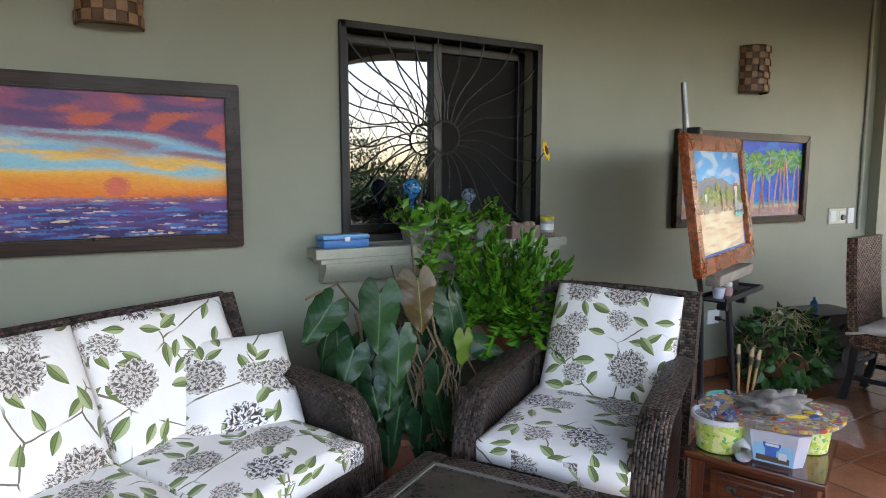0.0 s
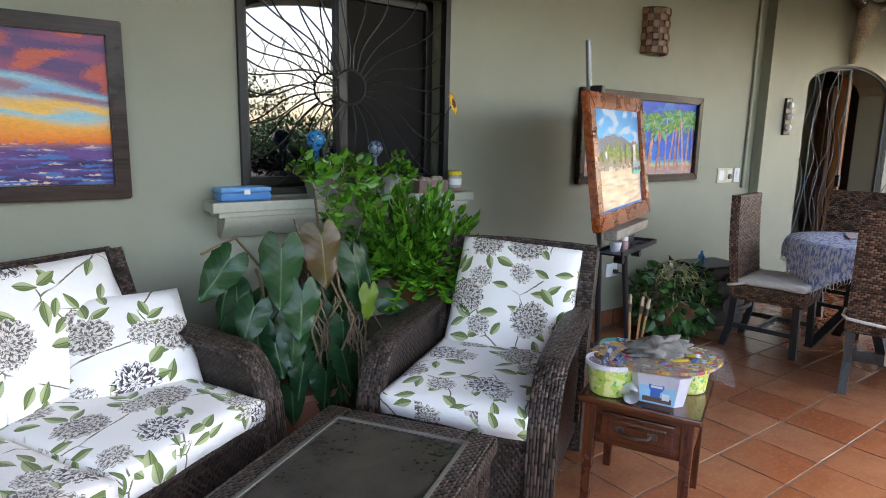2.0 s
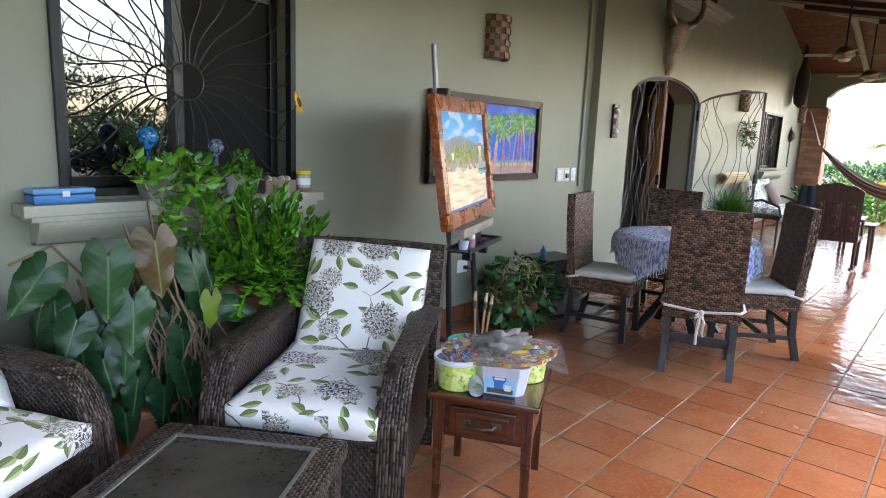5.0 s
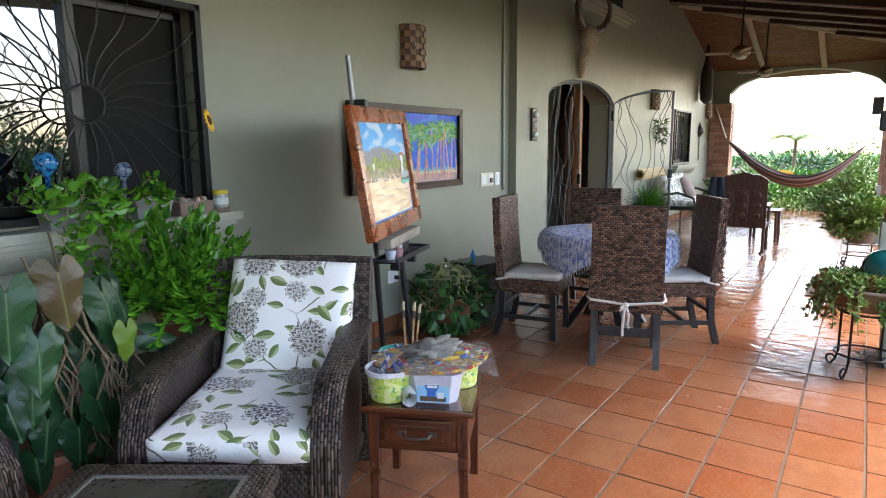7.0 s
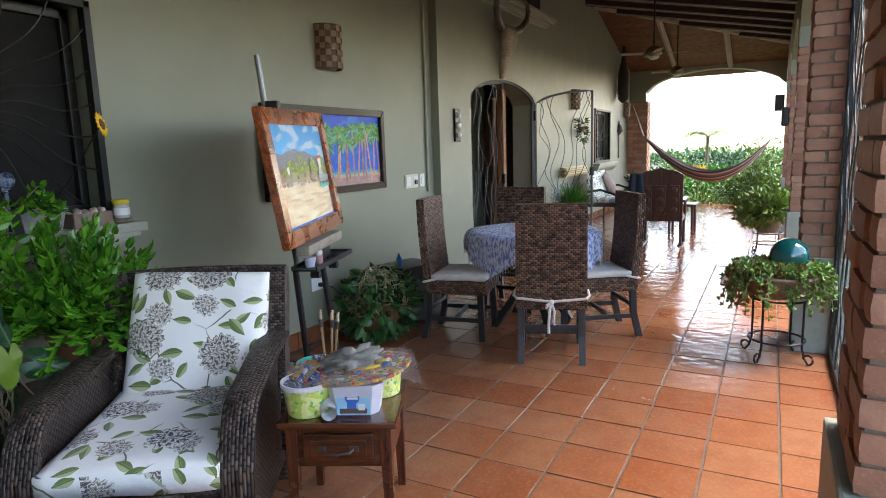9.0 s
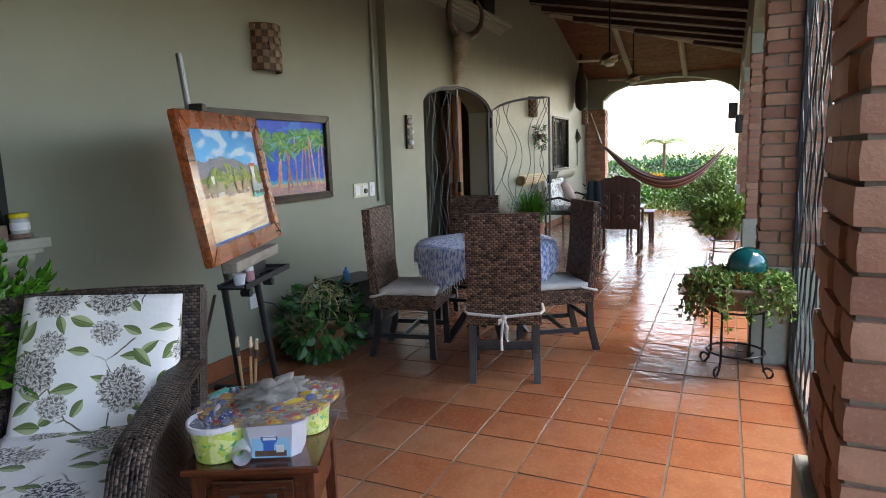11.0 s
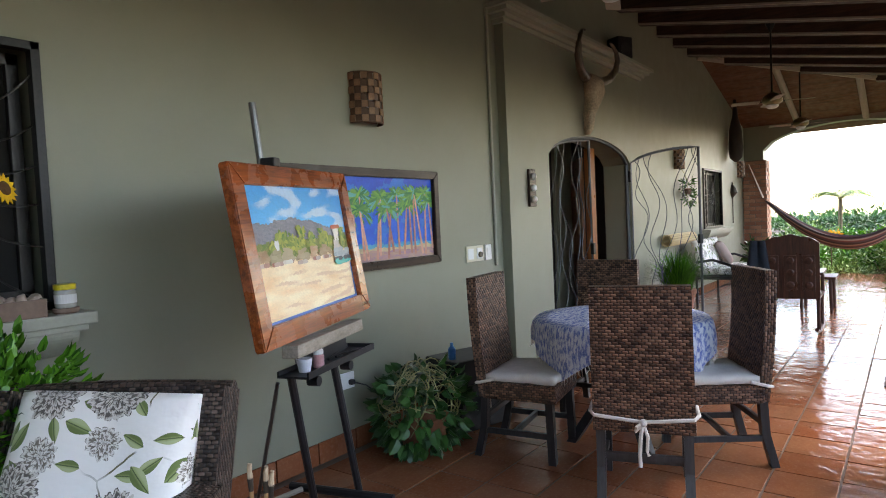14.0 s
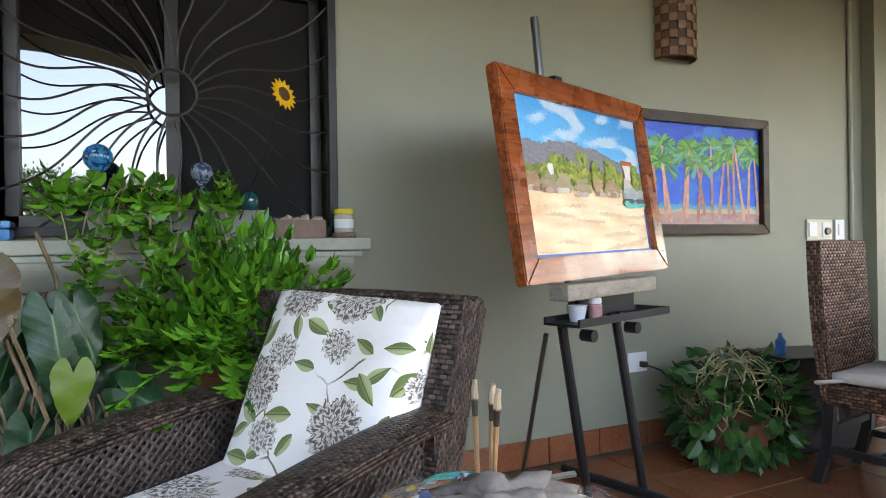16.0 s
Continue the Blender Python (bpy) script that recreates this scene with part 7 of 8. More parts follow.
part("pot", lathe(B(), [(0.12, 0), (0.16, 0.14), (0.17, 0.15), (0.14, 0.15)], 24), BROWN_CLAY, t)
rg = random.Random(52)
bm = foliage(B(), rg, [((0, 0, 0.30), (0.30, 0.28, 0.20)), ((-0.16, 0.14, 0.24), (0.24, 0.2, 0.16)), ((0.15, -0.1, 0.33), (0.22, 0.2, 0.16)), ((0, 0.05, 0.42), (0.24, 0.24, 0.14)), ((-0.25, -0.05, 0.36), (0.22, 0.22, 0.16)), ((0.2, 0.2, 0.28), (0.22, 0.22, 0.18))], 620, 0.075, 0.036)
part("crown", bm, LEAF_GARDEN, t, "dense small leaves")

screen = thing("iron_screen", "tall black iron screen of wavy crossing bars", "screen", pose(3.32, OUT - 0.21, 0), kind="structure")
bm = B()
W, H = 2.66, 2.42
for c, s in (((0.02, 0, H / 2), (0.035, 0.035, H)), ((W - 0.02, 0, H / 2), (0.035, 0.035, H)), ((W / 2, 0, 0.03), (W, 0.035, 0.03))):
    box(bm, c, s, 0.003)
part("screen_frame", bm, BLACK_IRON, screen)
rg = random.Random(61)
for k in range(25):
    step = (W - 0.1) / 25
    x0 = 0.05 + step * (k + 0.5)
    ph, per, drift = rg.uniform(-0.5, 0.5) + math.pi * k, rg.uniform(0.50, 0.58), rg.uniform(-0.03, 0.03)
    pts = []
    for i in range(41):
        z = 0.04 + (H - 0.05) * i / 40
        x = x0 + step * 0.62 * math.sin(ph + 6.283 * z / per) + drift * math.sin(2.1 * z + k)
        pts.append((max(0.03, min(W - 0.03, x)), 0.010 * (-1) ** k, z))
    part("wavy_bar", tube(B(), pts, 0.0050, 6), IRON_SHEEN, screen)
t = thing("door_mat", "flat brown door mat on the tiles", "mat", pose(8.40, -2.86, 0.002))
part("pile", box(B(), (0, 0, 0.006), (1.0, 0.55, 0.012), 0.004), plain("brown_mat", (0.085, 0.058, 0.045), 0.95, 0, 250, 0.3, 0.6), t)

# ---- things further along ----
CARVED = wood("carved_dark_wood", (0.030, 0.012, 0.008), (0.11, 0.045, 0.026), 0.35, 1.0, 2)
t = thing("rocking_chair", "dark carved wooden rocking chair with tall panelled back", "rocking chair", pose(10.12, -1.71, 0, 0, 0, 92))
bm = B()
n = 16
out = [(-0.27, 0.38), (0.27, 0.38), (0.27, 0.98)] + [(0.27 - 0.54 * i / n, 0.98 + 0.075 * math.sin(math.pi * i / n) + 0.02 * abs(math.sin(3 * math.pi * i / n))) for i in range(1, n)] + [(-0.27, 0.98)]
slab(bm, out, 0.24, 0.275, 1)
part("back_board", bm, CARVED, t, "panelled carved back")
for x in (-0.17, 0.0, 0.17):
    part("carved_panel", box(B(), (x, 0.283, 0.66), (0.12, 0.014, 0.38), 0.006), CARVED, t)
    for k in range(3):
        bm = lathe(B(), [(0.042, 0), (0.03, 0.01), (0.012, 0.012)], 12)
        ob = part("rosette", bm, CARVED, t)
        ob.matrix_local = pose(x, 0.289, 0.53 + 0.13 * k, -90, 0, 0)
part("seat", box(B(), (0, 0, 0.40), (0.54, 0.50, 0.04), 0.01), CARVED, t)
for sx in (-1, 1):
    part("rocker", tube(B(), [(sx * 0.25, -0.45 + 0.95 * i / 12, 0.02 + 0.10 * ((i / 12 - 0.45) * 1.6) ** 2) for i in range(13)], 0.02, 8), CARVED, t)
    for y in (-0.22, 0.24):
        part("leg", tube(B(), [(sx * 0.25, y, 0.03), (sx * 0.25, y, 0.39)], 0.02, 10), CARVED, t)
    part("post", tube(B(), [(sx * 0.26, -0.22, 0.39), (sx * 0.26, -0.22, 0.64)], 0.018, 10), CARVED, t)
    part("arm", box(B(), (sx * 0.27, 0.0, 0.65), (0.06, 0.54, 0.03), 0.008), CARVED, t)
t = thing("folded_towel", "dark blue towel hung over the rocking chair", "towel", pose(10.12, -1.36, 0.55, 0, 0, 96))
bm = sheet(B(), lambda u, v: ((u - 0.5) * 0.26 * (0.5 + 0.5 * v) - 0.02, 0.30 + 0.02 * math.sin(9 * u), 0.46 * (1 - v)), 8, 8, 0.03, 0.26, 0.46)
part("cloth", bm, plain("dark_blue_cloth", (0.02, 0.03, 0.045), 0.9, 0, 100, 0.3, 0.3), t, smooth=True)
t = thing("low_table", "small dark wooden table near the rocking chair", "table", pose(11.9, -1.75, 0))
part("tabletop", box(B(), (0, 0, 0.42), (0.5, 0.45, 0.035), 0.008), CARVED, t)
for sx in (-1, 1):
    for sy in (-1, 1):
        part("leg", tube(B(), [(sx * 0.2, sy * 0.17, 0), (sx * 0.19, sy * 0.16, 0.40)], 0.022, 10), CARVED, t)
t = thing("garden_bench", "black metal bench with floral cushions by the wall", "bench", pose(12.3, -0.50, 0))
part("seat_frame", box(B(), (0, 0, 0.40), (1.3, 0.55, 0.05), 0.01), EASEL_BLACK, t)
for sx in (-1, 1):
    for y in (-0.24, 0.24):
        part("leg", tube(B(), [(sx * 0.6, y, 0), (sx * 0.62, y, 0.40)], 0.018, 8), EASEL_BLACK, t)
    part("arm", tube(B(), [(sx * 0.64, 0.24, 0.62), (sx * 0.66, 0.0, 0.66), (sx * 0.66, -0.24, 0.58), (sx * 0.64, -0.28, 0.42)], 0.02, 8), EASEL_BLACK, t)
part("seat_cushion", pillow(B(), 1.2, 0.5, 0.12, 12, 0.35, 0.6, pose(0, 0, 0.48), 2.0), FLORAL, t, smooth=True, uv=False)
part("back_cushion", pillow(B(), 1.2, 0.45, 0.14, 12, 0.35, 0.6, pose(0, 0.22, 0.72, 75, 0, 0), 4.0), FLORAL, t, smooth=True, uv=False)
part("pillow", pillow(B(), 0.42, 0.40, 0.14, 12, 0.5, 0.15, pose(0.35, 0.08, 0.70, 60, 0, 10), 6.0), plain("pinkish_linen", (0.42, 0.31, 0.27), 0.9, 0, 150, 0.2, 0.3), t, "pinkish pillow", smooth=True)
t = thing("rolled_mat", "rolled pale bamboo mat hung on the wall", "rolled mat", pose(11.55, -0.075, 0.975))
for z, r in ((0.0, 0.07),):
    for k in range(14):
        a = 2 * math.pi * k / 14
        part("bamboo_slat", tube(B(), [(-0.62, r * math.cos(a), r * math.sin(a)), (0.62, r * math.cos(a), r * math.sin(a))], 0.0158, 6), plain("pale_bamboo", (0.55, 0.40, 0.19), 0.5, 0, 30, 0.2, 0.2) if k == 0 else bpy.data.materials["pale_bamboo"], t)
t = thing("grass_plant", "fine-leaved bright green grass plant in a pot by the gate", "plant", pose(10.25, -0.42, 0))
part("pot", lathe(B(), [(0.14, 0), (0.20, 0.34), (0.215, 0.35), (0.215, 0.40), (0.17, 0.40)], 24), CLAY_POT, t)
rg = random.Random(71)
bm = B()
for k in range(1500):
    a, r = rg.uniform(0, 6.28), rg.uniform(0, 0.17)
    p = Vector((r * math.cos(a), r * math.sin(a), 0.38))
    d = Vector((math.cos(a), math.sin(a), 0))
    L, o = rg.uniform(0.30, 0.58), rg.uniform(0.05, 0.52)
    s = d.cross(Vector((0, 0, 1))) * 0.005
    prev = None
    for i in range(5):
        u = i / 4
        q = p + d * o * u * u + Vector((0, 0, L * u - 0.45 * o * u ** 3))
        cur = (bm.verts.new(q - s * (1 - u * 0.8)), bm.verts.new(q + s * (1 - u * 0.8)))
        if prev:
            bm.faces.new((prev[0], prev[1], cur[1], cur[0]))
        prev = cur
part("grass_tuft", bm, LEAF_BRIGHT, t, "fine arching blades")
t = thing("hanging_plant", "small green plant hanging under the wall sconce", "plant", pose(11.95, -0.10, 1.62))
part("holder", lathe(B(), [(0.04, 0), (0.06, 0.08), (0.05, 0.09)], 16), BROWN_CLAY, t)
part("cord", tube(B(), [(0, 0, 0.09), (-0.05, 0.02, 0.3), (-0.2, 0.06, 0.42)], 0.004, 5), VINE, t)
bm = foliage(B(), random.Random(72), [((0, 0, 0.10), (0.20, 0.09, 0.15)), ((0.06, 0, -0.05), (0.14, 0.08, 0.14))], 110, 0.085, 0.018, -0.3)
part("leaves", bm, LEAF_MID, t)
t = thing("wall_ornament", "slender hanging metal ornament on the wall", "ornament", pose(15.2, -0.02, 1.6))
bm = tube(B(), [(0, 0, 0.28), (0, 0, -0.5)], 0.012, 6)
lathe(bm, [(0.01, -0.02), (0.09, 0.08), (0.07, 0.16), (0.01, 0.24)], 10)
part("rod", bm, PEWTER, t)
t = thing("hanging_bag", "long dark bag hanging on the wall near the roof", "bag", pose(15.0, -0.14, 2.25))
part("bag", lathe(B(), [(0.03, 0), (0.11, 0.08), (0.13, 0.25), (0.11, 0.6), (0.05, 0.85), (0.02, 1.3)], 16), plain("dark_canvas", (0.03, 0.022, 0.018), 0.85, 0, 90, 0.3, 0.3), t, smooth=True)
HAM = material("striped_hammock")
_n, _b = HAM[1], HAM[2]
_u, _v, _ = xyz(_n, coords(_n, "UV"))
_s = mth(_n, "FRACT", mth(_n, "MULTIPLY", _v, 7.0))
put(_n, _b.inputs["Base Color"], ramp(_n, _s, (0.2, (0.06, 0.035, 0.035)), (0.42, (0.45, 0.36, 0.30)), (0.6, (0.25, 0.08, 0.06)), (0.85, (0.10, 0.08, 0.09))))
_b.inputs["Roughness"].default_value = 0.9
ham = thing("hammock", "striped woven hammock slung across the far arch", "hammock", pose(14.2, 0, 0))
P0, P1, P2 = Vector((0, -0.72, 1.52)), Vector((0, -2.02, -0.08)), Vector((0, -2.95, 1.40))


def ham_pt(u, v):
    p = P0 * (1 - u) ** 2 + P1 * 2 * u * (1 - u) + P2 * u * u
    w = 0.42 * math.sin(math.pi * u) ** 0.6
    a = (v - 0.5) * 2.4
    return p + Vector((w * math.sin(a), 0, w * 0.75 * (1 - math.cos(a)) - 0.05 * math.sin(math.pi * u)))


bm = sheet(B(), ham_pt, 26, 10, 0.012, 2.4, 1.0)
part("cloth", bm, HAM[0], ham, uv=False, smooth=True)
for p, q in ((P0, Vector((0.3, -0.45, 2.15))), (P2, Vector((0.3, -3.14, 1.95)))):
    bm = B()
    for k in range(7):
        tube(bm, [p + Vector(((k - 3) * 0.015, 0, 0.02)), q], 0.007, 5)
    part("cords", bm, CREAM_TIE, ham, "pale suspension cords")
t = thing("box_speaker", "black box fixed under the far arch", "loudspeaker", pose(15.9, -3.06, 2.12))
part("cabinet", box(B(), (0, 0, 0), (0.2, 0.18, 0.32), 0.01), EASEL_BLACK, t)
t = thing("wall_phone", "dark oval box on the far pillar", "box", pose(12.0, OUT + 0.05, 1.72))
part("body", box(B(), (0, 0, 0), (0.14, 0.10, 0.28), 0.03), EASEL_BLACK, t)
for x, y, h, sd in ((14.9, -0.45, 0.55, 1), (15.3, -0.9, 0.35, 2)):
    t = thing("potted_plant", "leafy potted plant beside the far pier", "plant", pose(x, y, 0))
    part("pot", lathe(B(), [(0.10, 0), (0.14, 0.22), (0.15, 0.24), (0.11, 0.24)], 20), CLAY_POT, t)
    part("leaves", foliage(B(), random.Random(sd), [((0, 0, 0.24 + h / 2), (0.22, 0.22, h / 2))], 260, 0.12, 0.045, 0.3), LEAF_MID, t)

# ---- garden ----
def bush(name, label, x, y, w, h, mat, per=700, leaf=0.09, seed=0, z0=-0.30):
    t = thing(name, label, "bush", pose(x, y, z0))
    rg = random.Random(seed)
    bl = [((rg.uniform(-0.45, 0.45) * w, rg.uniform(-0.4, 0.4) * w, h * rg.uniform(0.30, 0.72)), (w * rg.uniform(0.28, 0.45), w * rg.uniform(0.28, 0.45), h * rg.uniform(0.22, 0.36))) for _ in range(7)]
    part("crown", foliage(B(), rg, bl, per // 7, leaf, leaf * 0.45), mat, t)
    bm = B()
    for c, r in bl:
        tube(bm, [(rg.uniform(-0.06, 0.06), rg.uniform(-0.06, 0.06), 0), (c[0] * 0.5, c[1] * 0.5, c[2] * 0.5), c], 0.014, 5, 0.005)
    part("branches", bm, STEM, t)
    return t


rg = random.Random(81)
k = 0
for x in (17.4, 18.4, 19.8):
    for y in (-5.2, -4.2, -3.3, -2.4, -1.5, -0.6, 0.4):
        k += 1
        h = {17.4: 0.62, 18.4: 0.85, 19.8: 1.1}[x] * rg.uniform(0.55, 1.3)
        bush("garden_bush", "leafy green garden shrub beyond the arch", x + rg.uniform(-0.3, 0.3), y + rg.uniform(-0.3, 0.3), 1.0, h, (LEAF_GARDEN, LEAF_BRIGHT, LEAF_GARDEN)[k % 3], 1700, 0.085, k)
for x, y, w, h, mt in ((17.0, -2.85, 0.8, 1.55, LEAF_GARDEN), (17.3, -2.35, 0.9, 1.10, LEAF_GARDEN), (17.8, -3.1, 1.1, 1.75, LEAF_GARDEN), (17.1, -0.7, 0.8, 1.05, LEAF_MID), (19.0, -2.0, 1.2, 1.25, LEAF_BRIGHT), (18.9, -0.9, 1.1, 1.35, LEAF_GARDEN)):
    k += 1
    bush("garden_bush", "tall leafy shrub beyond the far arch", x, y, w, h, mt, 1900, 0.095, k)
for x in np.arange(-1.5, 16.5, 1.15):
    k += 1
    bush("garden_bush", "leafy green shrub beside the veranda", float(x) + rg.uniform(-0.3, 0.3), rg.uniform(-5.6, -4.7), 1.1, rg.uniform(0.5, 1.0), (LEAF_GARDEN, LEAF_DARK, LEAF_MID)[k % 3], 900, 0.10, k)
for x in np.arange(3.3, 9.0, 0.5):
    k += 1
    bush("flowering_plant", "low flowering plant in the bed outside the screen", float(x), -4.15 + rg.uniform(-0.12, 0.12), 0.45, rg.uniform(0.4, 0.75), LEAF_MID, 420, 0.07, k)
    bm = B()
    for _ in range(12):
        bmesh.ops.create_icosphere(bm, subdivisions=1, radius=0.014, matrix=Matrix.Translation((rg.uniform(-0.2, 0.2), rg.uniform(-0.2, 0.2), rg.uniform(0.35, 0.7))))
    ob = part("blossoms", bm, WHITE_PLASTIC, scene.objects[[o.name for o in scene.objects if o.name.startswith("flowering_plant")][-1]], "small white blossoms")


def tree(x, y, h, w, seed, mat):
    t = thing("tree", "broad leafy garden tree with an uneven crown", "tree", pose(x, y, -0.35))
    rg = random.Random(seed)
    part("trunk", tube(B(), [(0, 0, 0), (0.08, 0.03, h * 0.25), (0.0, 0.05, h * 0.5), (0.1, 0, h * 0.75)], 0.16, 9, 0.05), STEM, t)
    bl = []
    bm = B()
    for i in range(11):
        a, r = rg.uniform(0, 6.28), rg.uniform(0.1, 0.5) * w
        c = (r * math.cos(a), r * math.sin(a), h * rg.uniform(0.42, 0.92))
        bl.append((c, (w * 0.22, w * 0.22, h * 0.12)))
        tube(bm, [(0.02, 0.03, h * 0.35), (c[0] * 0.5, c[1] * 0.5, c[2] * 0.85), c], 0.045, 6, 0.012)
    part("limbs", bm, STEM, t)
    part("crown", foliage(B(), rg, bl, 620, 0.13, 0.06), mat, t)


for i, (x, y, h, w) in enumerate(((0.5, -10.5, 2.5, 3.6), (4.2, -12, 3.4, 4.2), (8.0, -10.5, 2.4, 3.6), (12.5, -12, 3.0, 4.4), (17, -10, 2.2, 3.6), (-4.0, -11, 2.8, 4.0), (24, -6, 1.5, 3.6), (26, -1.5, 1.35, 4.0), (24.5, 2.5, 1.5, 3.6), (28, -9, 1.9, 4.6), (7, -18, 4.2, 5.5), (0, -18, 4.0, 5.5), (14, -18, 4.4, 5.5))):
    tree(x, y, h, w, 200 + i, (LEAF_GARDEN, LEAF_DARK, LEAF_MID)[i % 3])
# young palm and papaya-like crown against the sky
t = thing("palm_tree", "young palm with arching fronds beyond the arch", "palm tree", pose(20.5, -1.35, -0.35))
part("trunk", tube(B(), [(0, 0, 0), (0.03, 0.02, 0.9), (0.0, 0.0, 1.9)], 0.07, 8, 0.045), STEM, t)
rg = random.Random(91)
for f in range(13):
    a, el = 2 * math.pi * f / 13 + rg.uniform(-0.2, 0.2), rg.uniform(0.6, 1.4)
    bm = B()
    L = rg.uniform(0.65, 0.95)
    for i in range(16):
        u = i / 15
        d = Vector((math.cos(a), math.sin(a), 0))
        p = Vector((0, 0, 1.88)) + d * L * u * math.cos(el * (1 - u)) + Vector((0, 0, L * math.sin(el) * u - 0.95 * L * u * u))
        for s in (-1, 1):
            side = Vector((-d.y, d.x, 0)) * s
            w = (side + d * 0.5 + Vector((0, 0, -0.35))).normalized()
            leaf_quads(bm, p, w, d, 0.24 * math.sin(math.pi * (0.12 + 0.8 * u)), 0.055)
    part("frond", bm, LEAF_GARDEN, t)
t = thing("yellow_blossom", "orange-yellow blossom cluster beyond the hammock", "flower", pose(17.0, -1.45, 0.75))
part("petals", foliage(B(), random.Random(5), [((0, 0, 0), (0.16, 0.16, 0.09))], 130, 0.07, 0.03), YEL, t)
part("stalk", tube(B(), [(0, 0, 0), (0.05, 0, -0.6), (0, 0, -1.05)], 0.012, 6), STEM, t)
# far woodland
bm = B()
rg = random.Random(95)
bl = []
for i in range(150):
    a = rg.uniform(-2.6, 1.1)
    r = rg.uniform(40, 75)
    bl.append(((10 + r * math.cos(a), r * math.sin(a), rg.uniform(-2.2, -0.1)), (5.0, 5.0, rg.uniform(1.1, 2.0))))
foliage(bm, rg, bl, 420, 0.48, 0.26)
tagged(part("far_woodland", bm, LEAF_MID, None), "distant green treetops on the horizon", "woodland", kind="stuff")


# ---- pieces of the setting: skirting, bricks, floor tiles ----
PITCH, TX, TY = 0.301, 4.69, -2.475


def tile_mesh(w, d, name="tile", h=0.012, seed=0):
    bm = B()
    box(bm, (0, 0, -h / 2), (w, d, h))
    top = [f for f in bm.faces if f.normal.z > 0.9]
    bmesh.ops.bevel(bm, geom=list({e for f in top for e in f.edges}), offset=0.0011, segments=1, affect="EDGES")
    for v in bm.verts:
        v.co.x += 0.003 * noise.noise(Vector((v.co.x * 9, v.co.y * 9, seed)))
        v.co.y += 0.003 * noise.noise(Vector((v.co.y * 9, v.co.x * 9, seed + 7)))
    return mesh_of(name, bm, TERRACOTTA)


rng = random.Random(4)
FLOOR = bpy.data.objects["floor"]
skirts = thing("baseboard", "terracotta skirting tiles along the house wall", "baseboard", kind="structure")
me = None
for k in range(-10, 58):
    x = TX + PITCH * (k + 0.5)
    if 7.4 < x < 9.8 or x > FAR or x < -2.9:
        continue
    if me is None:
        bm = B()
        box(bm, (0, 0, 0), (PITCH - 0.008, 0.014, 0.125), 0.004)
        me = mesh_of("skirting_tile", bm, TERRACOTTA)
    ob = new("skirting_tile", me)
    ob.parent = skirts
    ob.location = (x, -0.010 if not 6.75 < x < 10.05 else -0.096, 0.064)

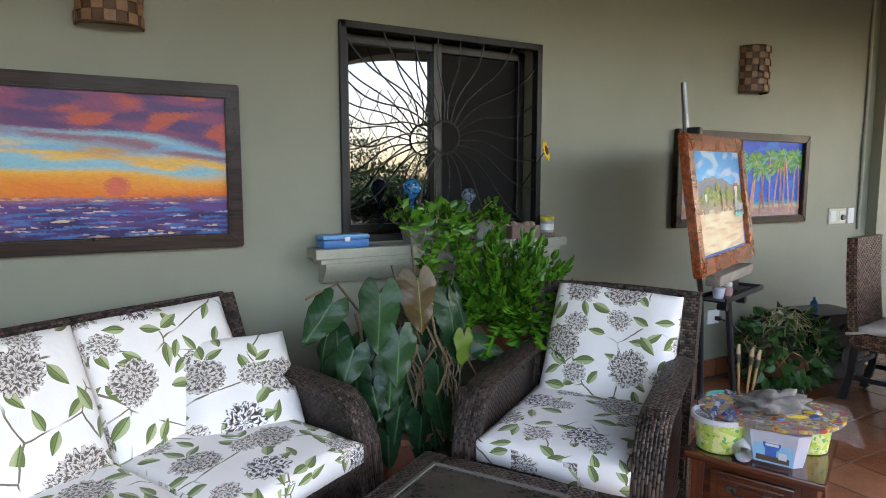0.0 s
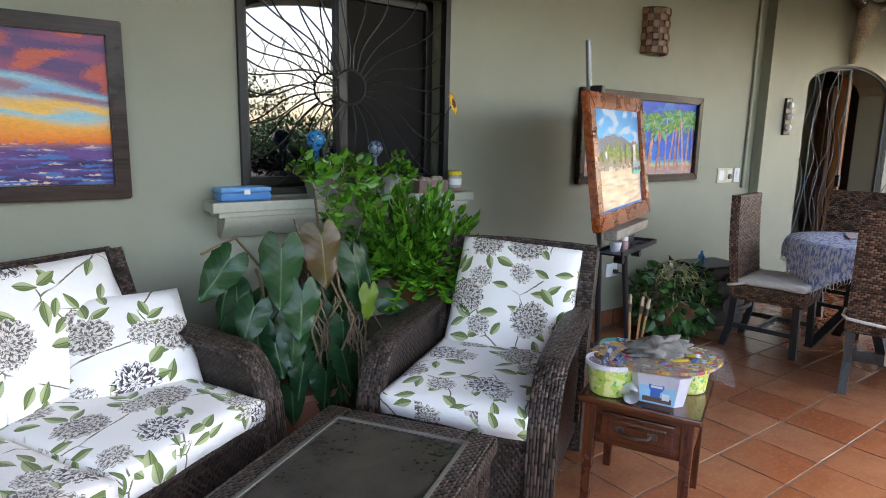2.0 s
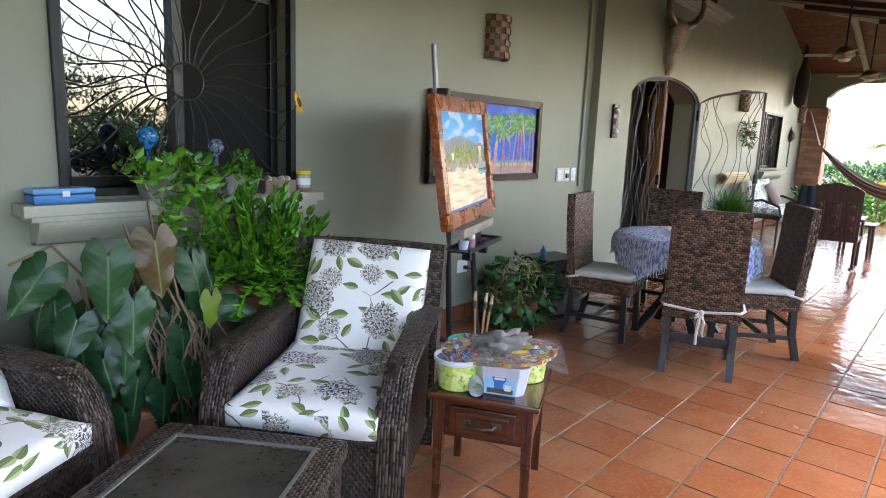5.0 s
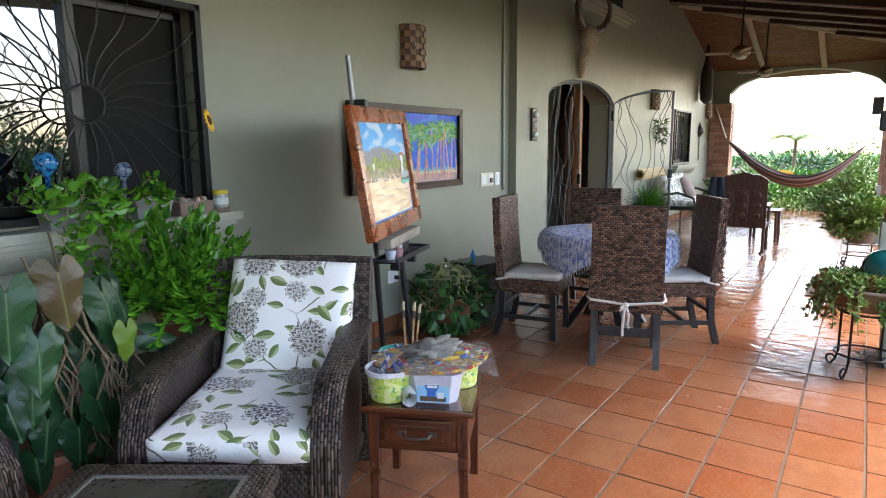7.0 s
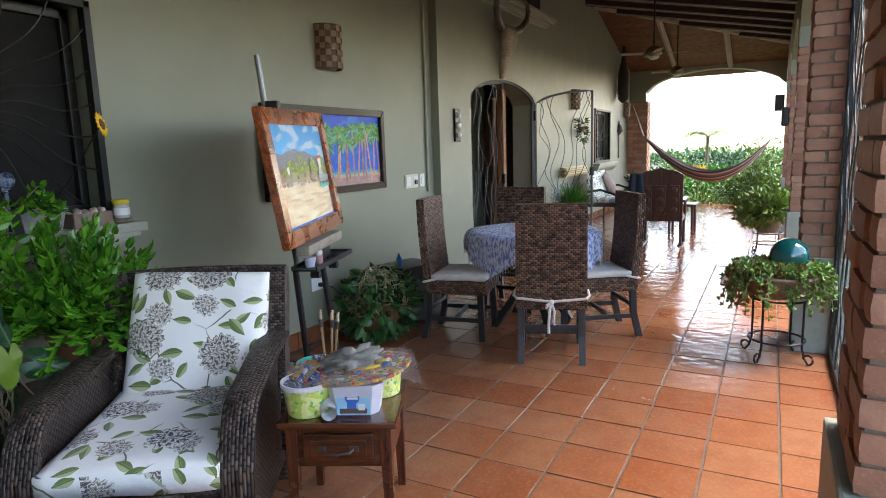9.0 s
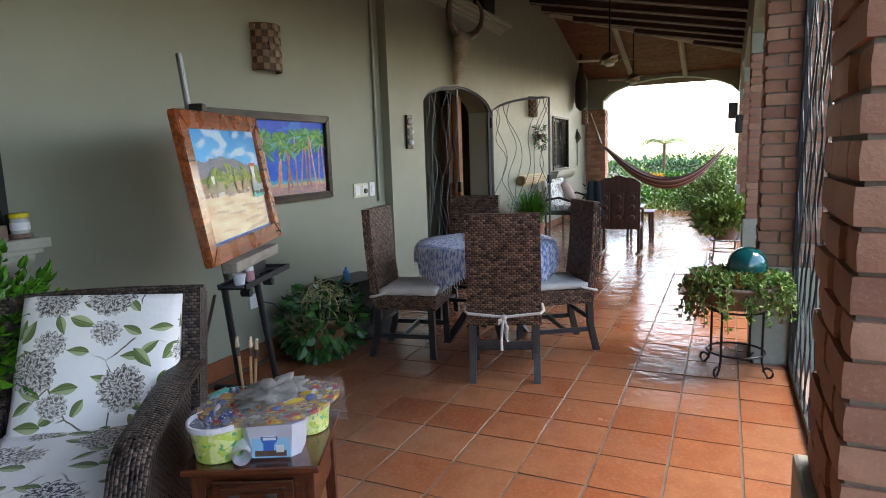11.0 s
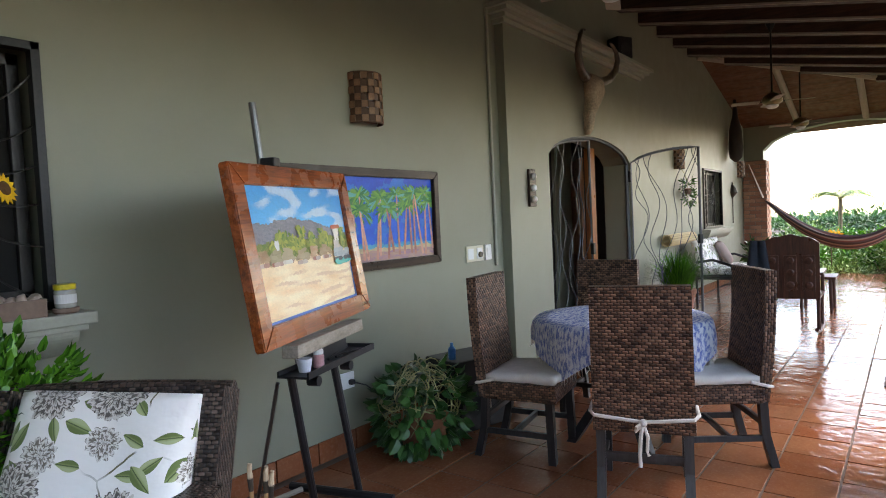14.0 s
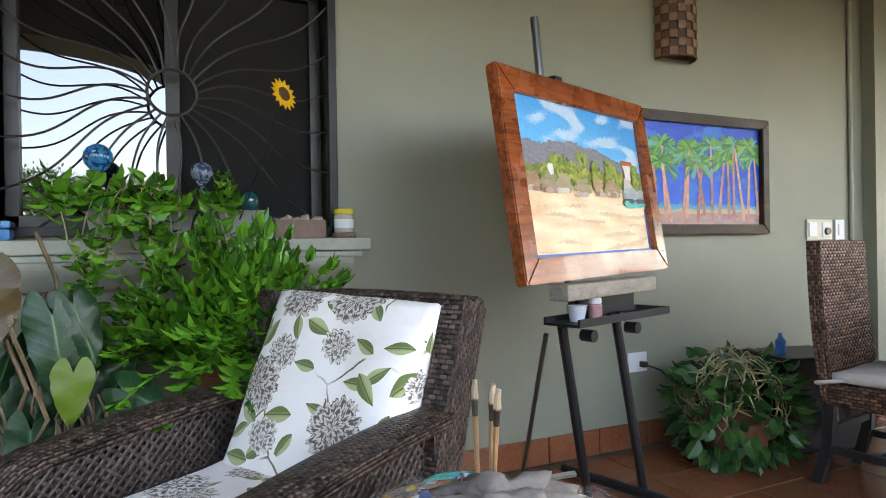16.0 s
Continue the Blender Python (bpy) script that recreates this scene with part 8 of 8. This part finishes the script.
bmesh_brick = []
for s in range(4):
    bm = B()
    box(bm, (0, 0, 0), (1, 1, 1))
    bmesh.ops.subdivide_edges(bm, edges=bm.edges[:], cuts=1)
    for v in bm.verts:
        v.co += Vector((noise.noise(v.co * 2 + Vector((s, 0, 0))), noise.noise(v.co * 2 + Vector((0, s, 5))), noise.noise(v.co * 2 + Vector((9, 0, s))))) * 0.02
        if sum(abs(c) > 0.45 for c in v.co) == 3:
            v.co *= 0.965
    bmesh_brick.append(mesh_of("brick", bm, BRICK))
COURSE, BH = 0.0765, 0.067
for p, w, d in PIL:
    row = 0
    z = 0.635 + BH / 2
    while z < 2.32:
        jog = 0.012 * rng.uniform(-1, 1)
        if row % 2 == 0:
            lay = [(-w / 4, -d / 2 + 0.055, w / 2 - 0.012, 0.11), (w / 4, -d / 2 + 0.055, w / 2 - 0.012, 0.11), (-w / 4, d / 2 - 0.055, w / 2 - 0.012, 0.11), (w / 4, d / 2 - 0.055, w / 2 - 0.012, 0.11), (-w / 2 + 0.055, 0, 0.11, d - 0.245), (w / 2 - 0.055, 0, 0.11, d - 0.245)]
        else:
            lay = [(-w / 2 + 0.055, -d / 4, 0.11, d / 2 - 0.012), (-w / 2 + 0.055, d / 4, 0.11, d / 2 - 0.012), (w / 2 - 0.055, -d / 4, 0.11, d / 2 - 0.012), (w / 2 - 0.055, d / 4, 0.11, d / 2 - 0.012), (0, -d / 2 + 0.055, w - 0.245, 0.11), (0, d / 2 - 0.055, w - 0.245, 0.11)]
        for bx, by, sx, sy in lay:
            ob = new("brick", bmesh_brick[rng.randrange(4)])
            ob.parent = p
            ob.location = (bx + rng.uniform(-0.004, 0.004), by + rng.uniform(-0.004, 0.004), z)
            ob.scale = (sx * rng.uniform(0.985, 1.01), sy * rng.uniform(0.985, 1.01), BH * rng.uniform(0.95, 1.03))
        z += COURSE
        row += 1

kinds = [tile_mesh(PITCH - 0.011, PITCH - 0.011, seed=s) for s in range(5)]
rest = B()
for i in range(-26, 40):
    for j in range(-4, 9):
        x, y = TX + PITCH * (i + 0.5), TY + PITCH * (j + 0.5)
        if y > 0.05 or y < -3.35 or x < -3.1 or x > FAR + 0.2:
            continue
        lift, tip = rng.uniform(-0.001, 0.0015), rng.uniform(-0.45, 0.45)
        wall = y > -0.14
        if 2.2 < x < 8.8 and y < -0.4 and not wall:
            ob = new("tile", kinds[rng.randrange(5)])
            ob.parent = FLOOR
            ob.matrix_world = pose(x, y, lift, tip, rng.uniform(-0.45, 0.45), rng.uniform(-0.5, 0.5))
        else:
            s = (PITCH - 0.008) / 2
            hi = min(s, -0.012 - y)
            vs = [rest.verts.new((x + a, y + b, lift + rng.uniform(-0.0006, 0.0006))) for a, b in ((-s, -s), (s, -s), (s, hi), (-s, hi))]
            lo = [rest.verts.new((v.co.x * 1 + (0.004 if v.co.x > x else -0.004), v.co.y + (0.004 if v.co.y > y else -0.004), -0.008)) for v in vs]
            rest.faces.new(vs)
            for k in range(4):
                rest.faces.new((lo[k], lo[(k + 1) % 4], vs[(k + 1) % 4], vs[k]))

TERRACOTTA_FAR = TERRACOTTA.copy()
TERRACOTTA_FAR.name = "glazed_terracotta_joined"
_t = TERRACOTTA_FAR.node_tree
for n in list(_t.nodes):
    if n.bl_idname == "ShaderNodeObjectInfo":
        g = _t.nodes.new("ShaderNodeNewGeometry")
        for l in list(n.outputs["Random"].links):
            _t.links.new(g.outputs["Random Per Island"], l.to_socket)

tagged(part("far_tiles", rest, TERRACOTTA_FAR, FLOOR, "terracotta tiles further along the veranda"), kind="stuff")
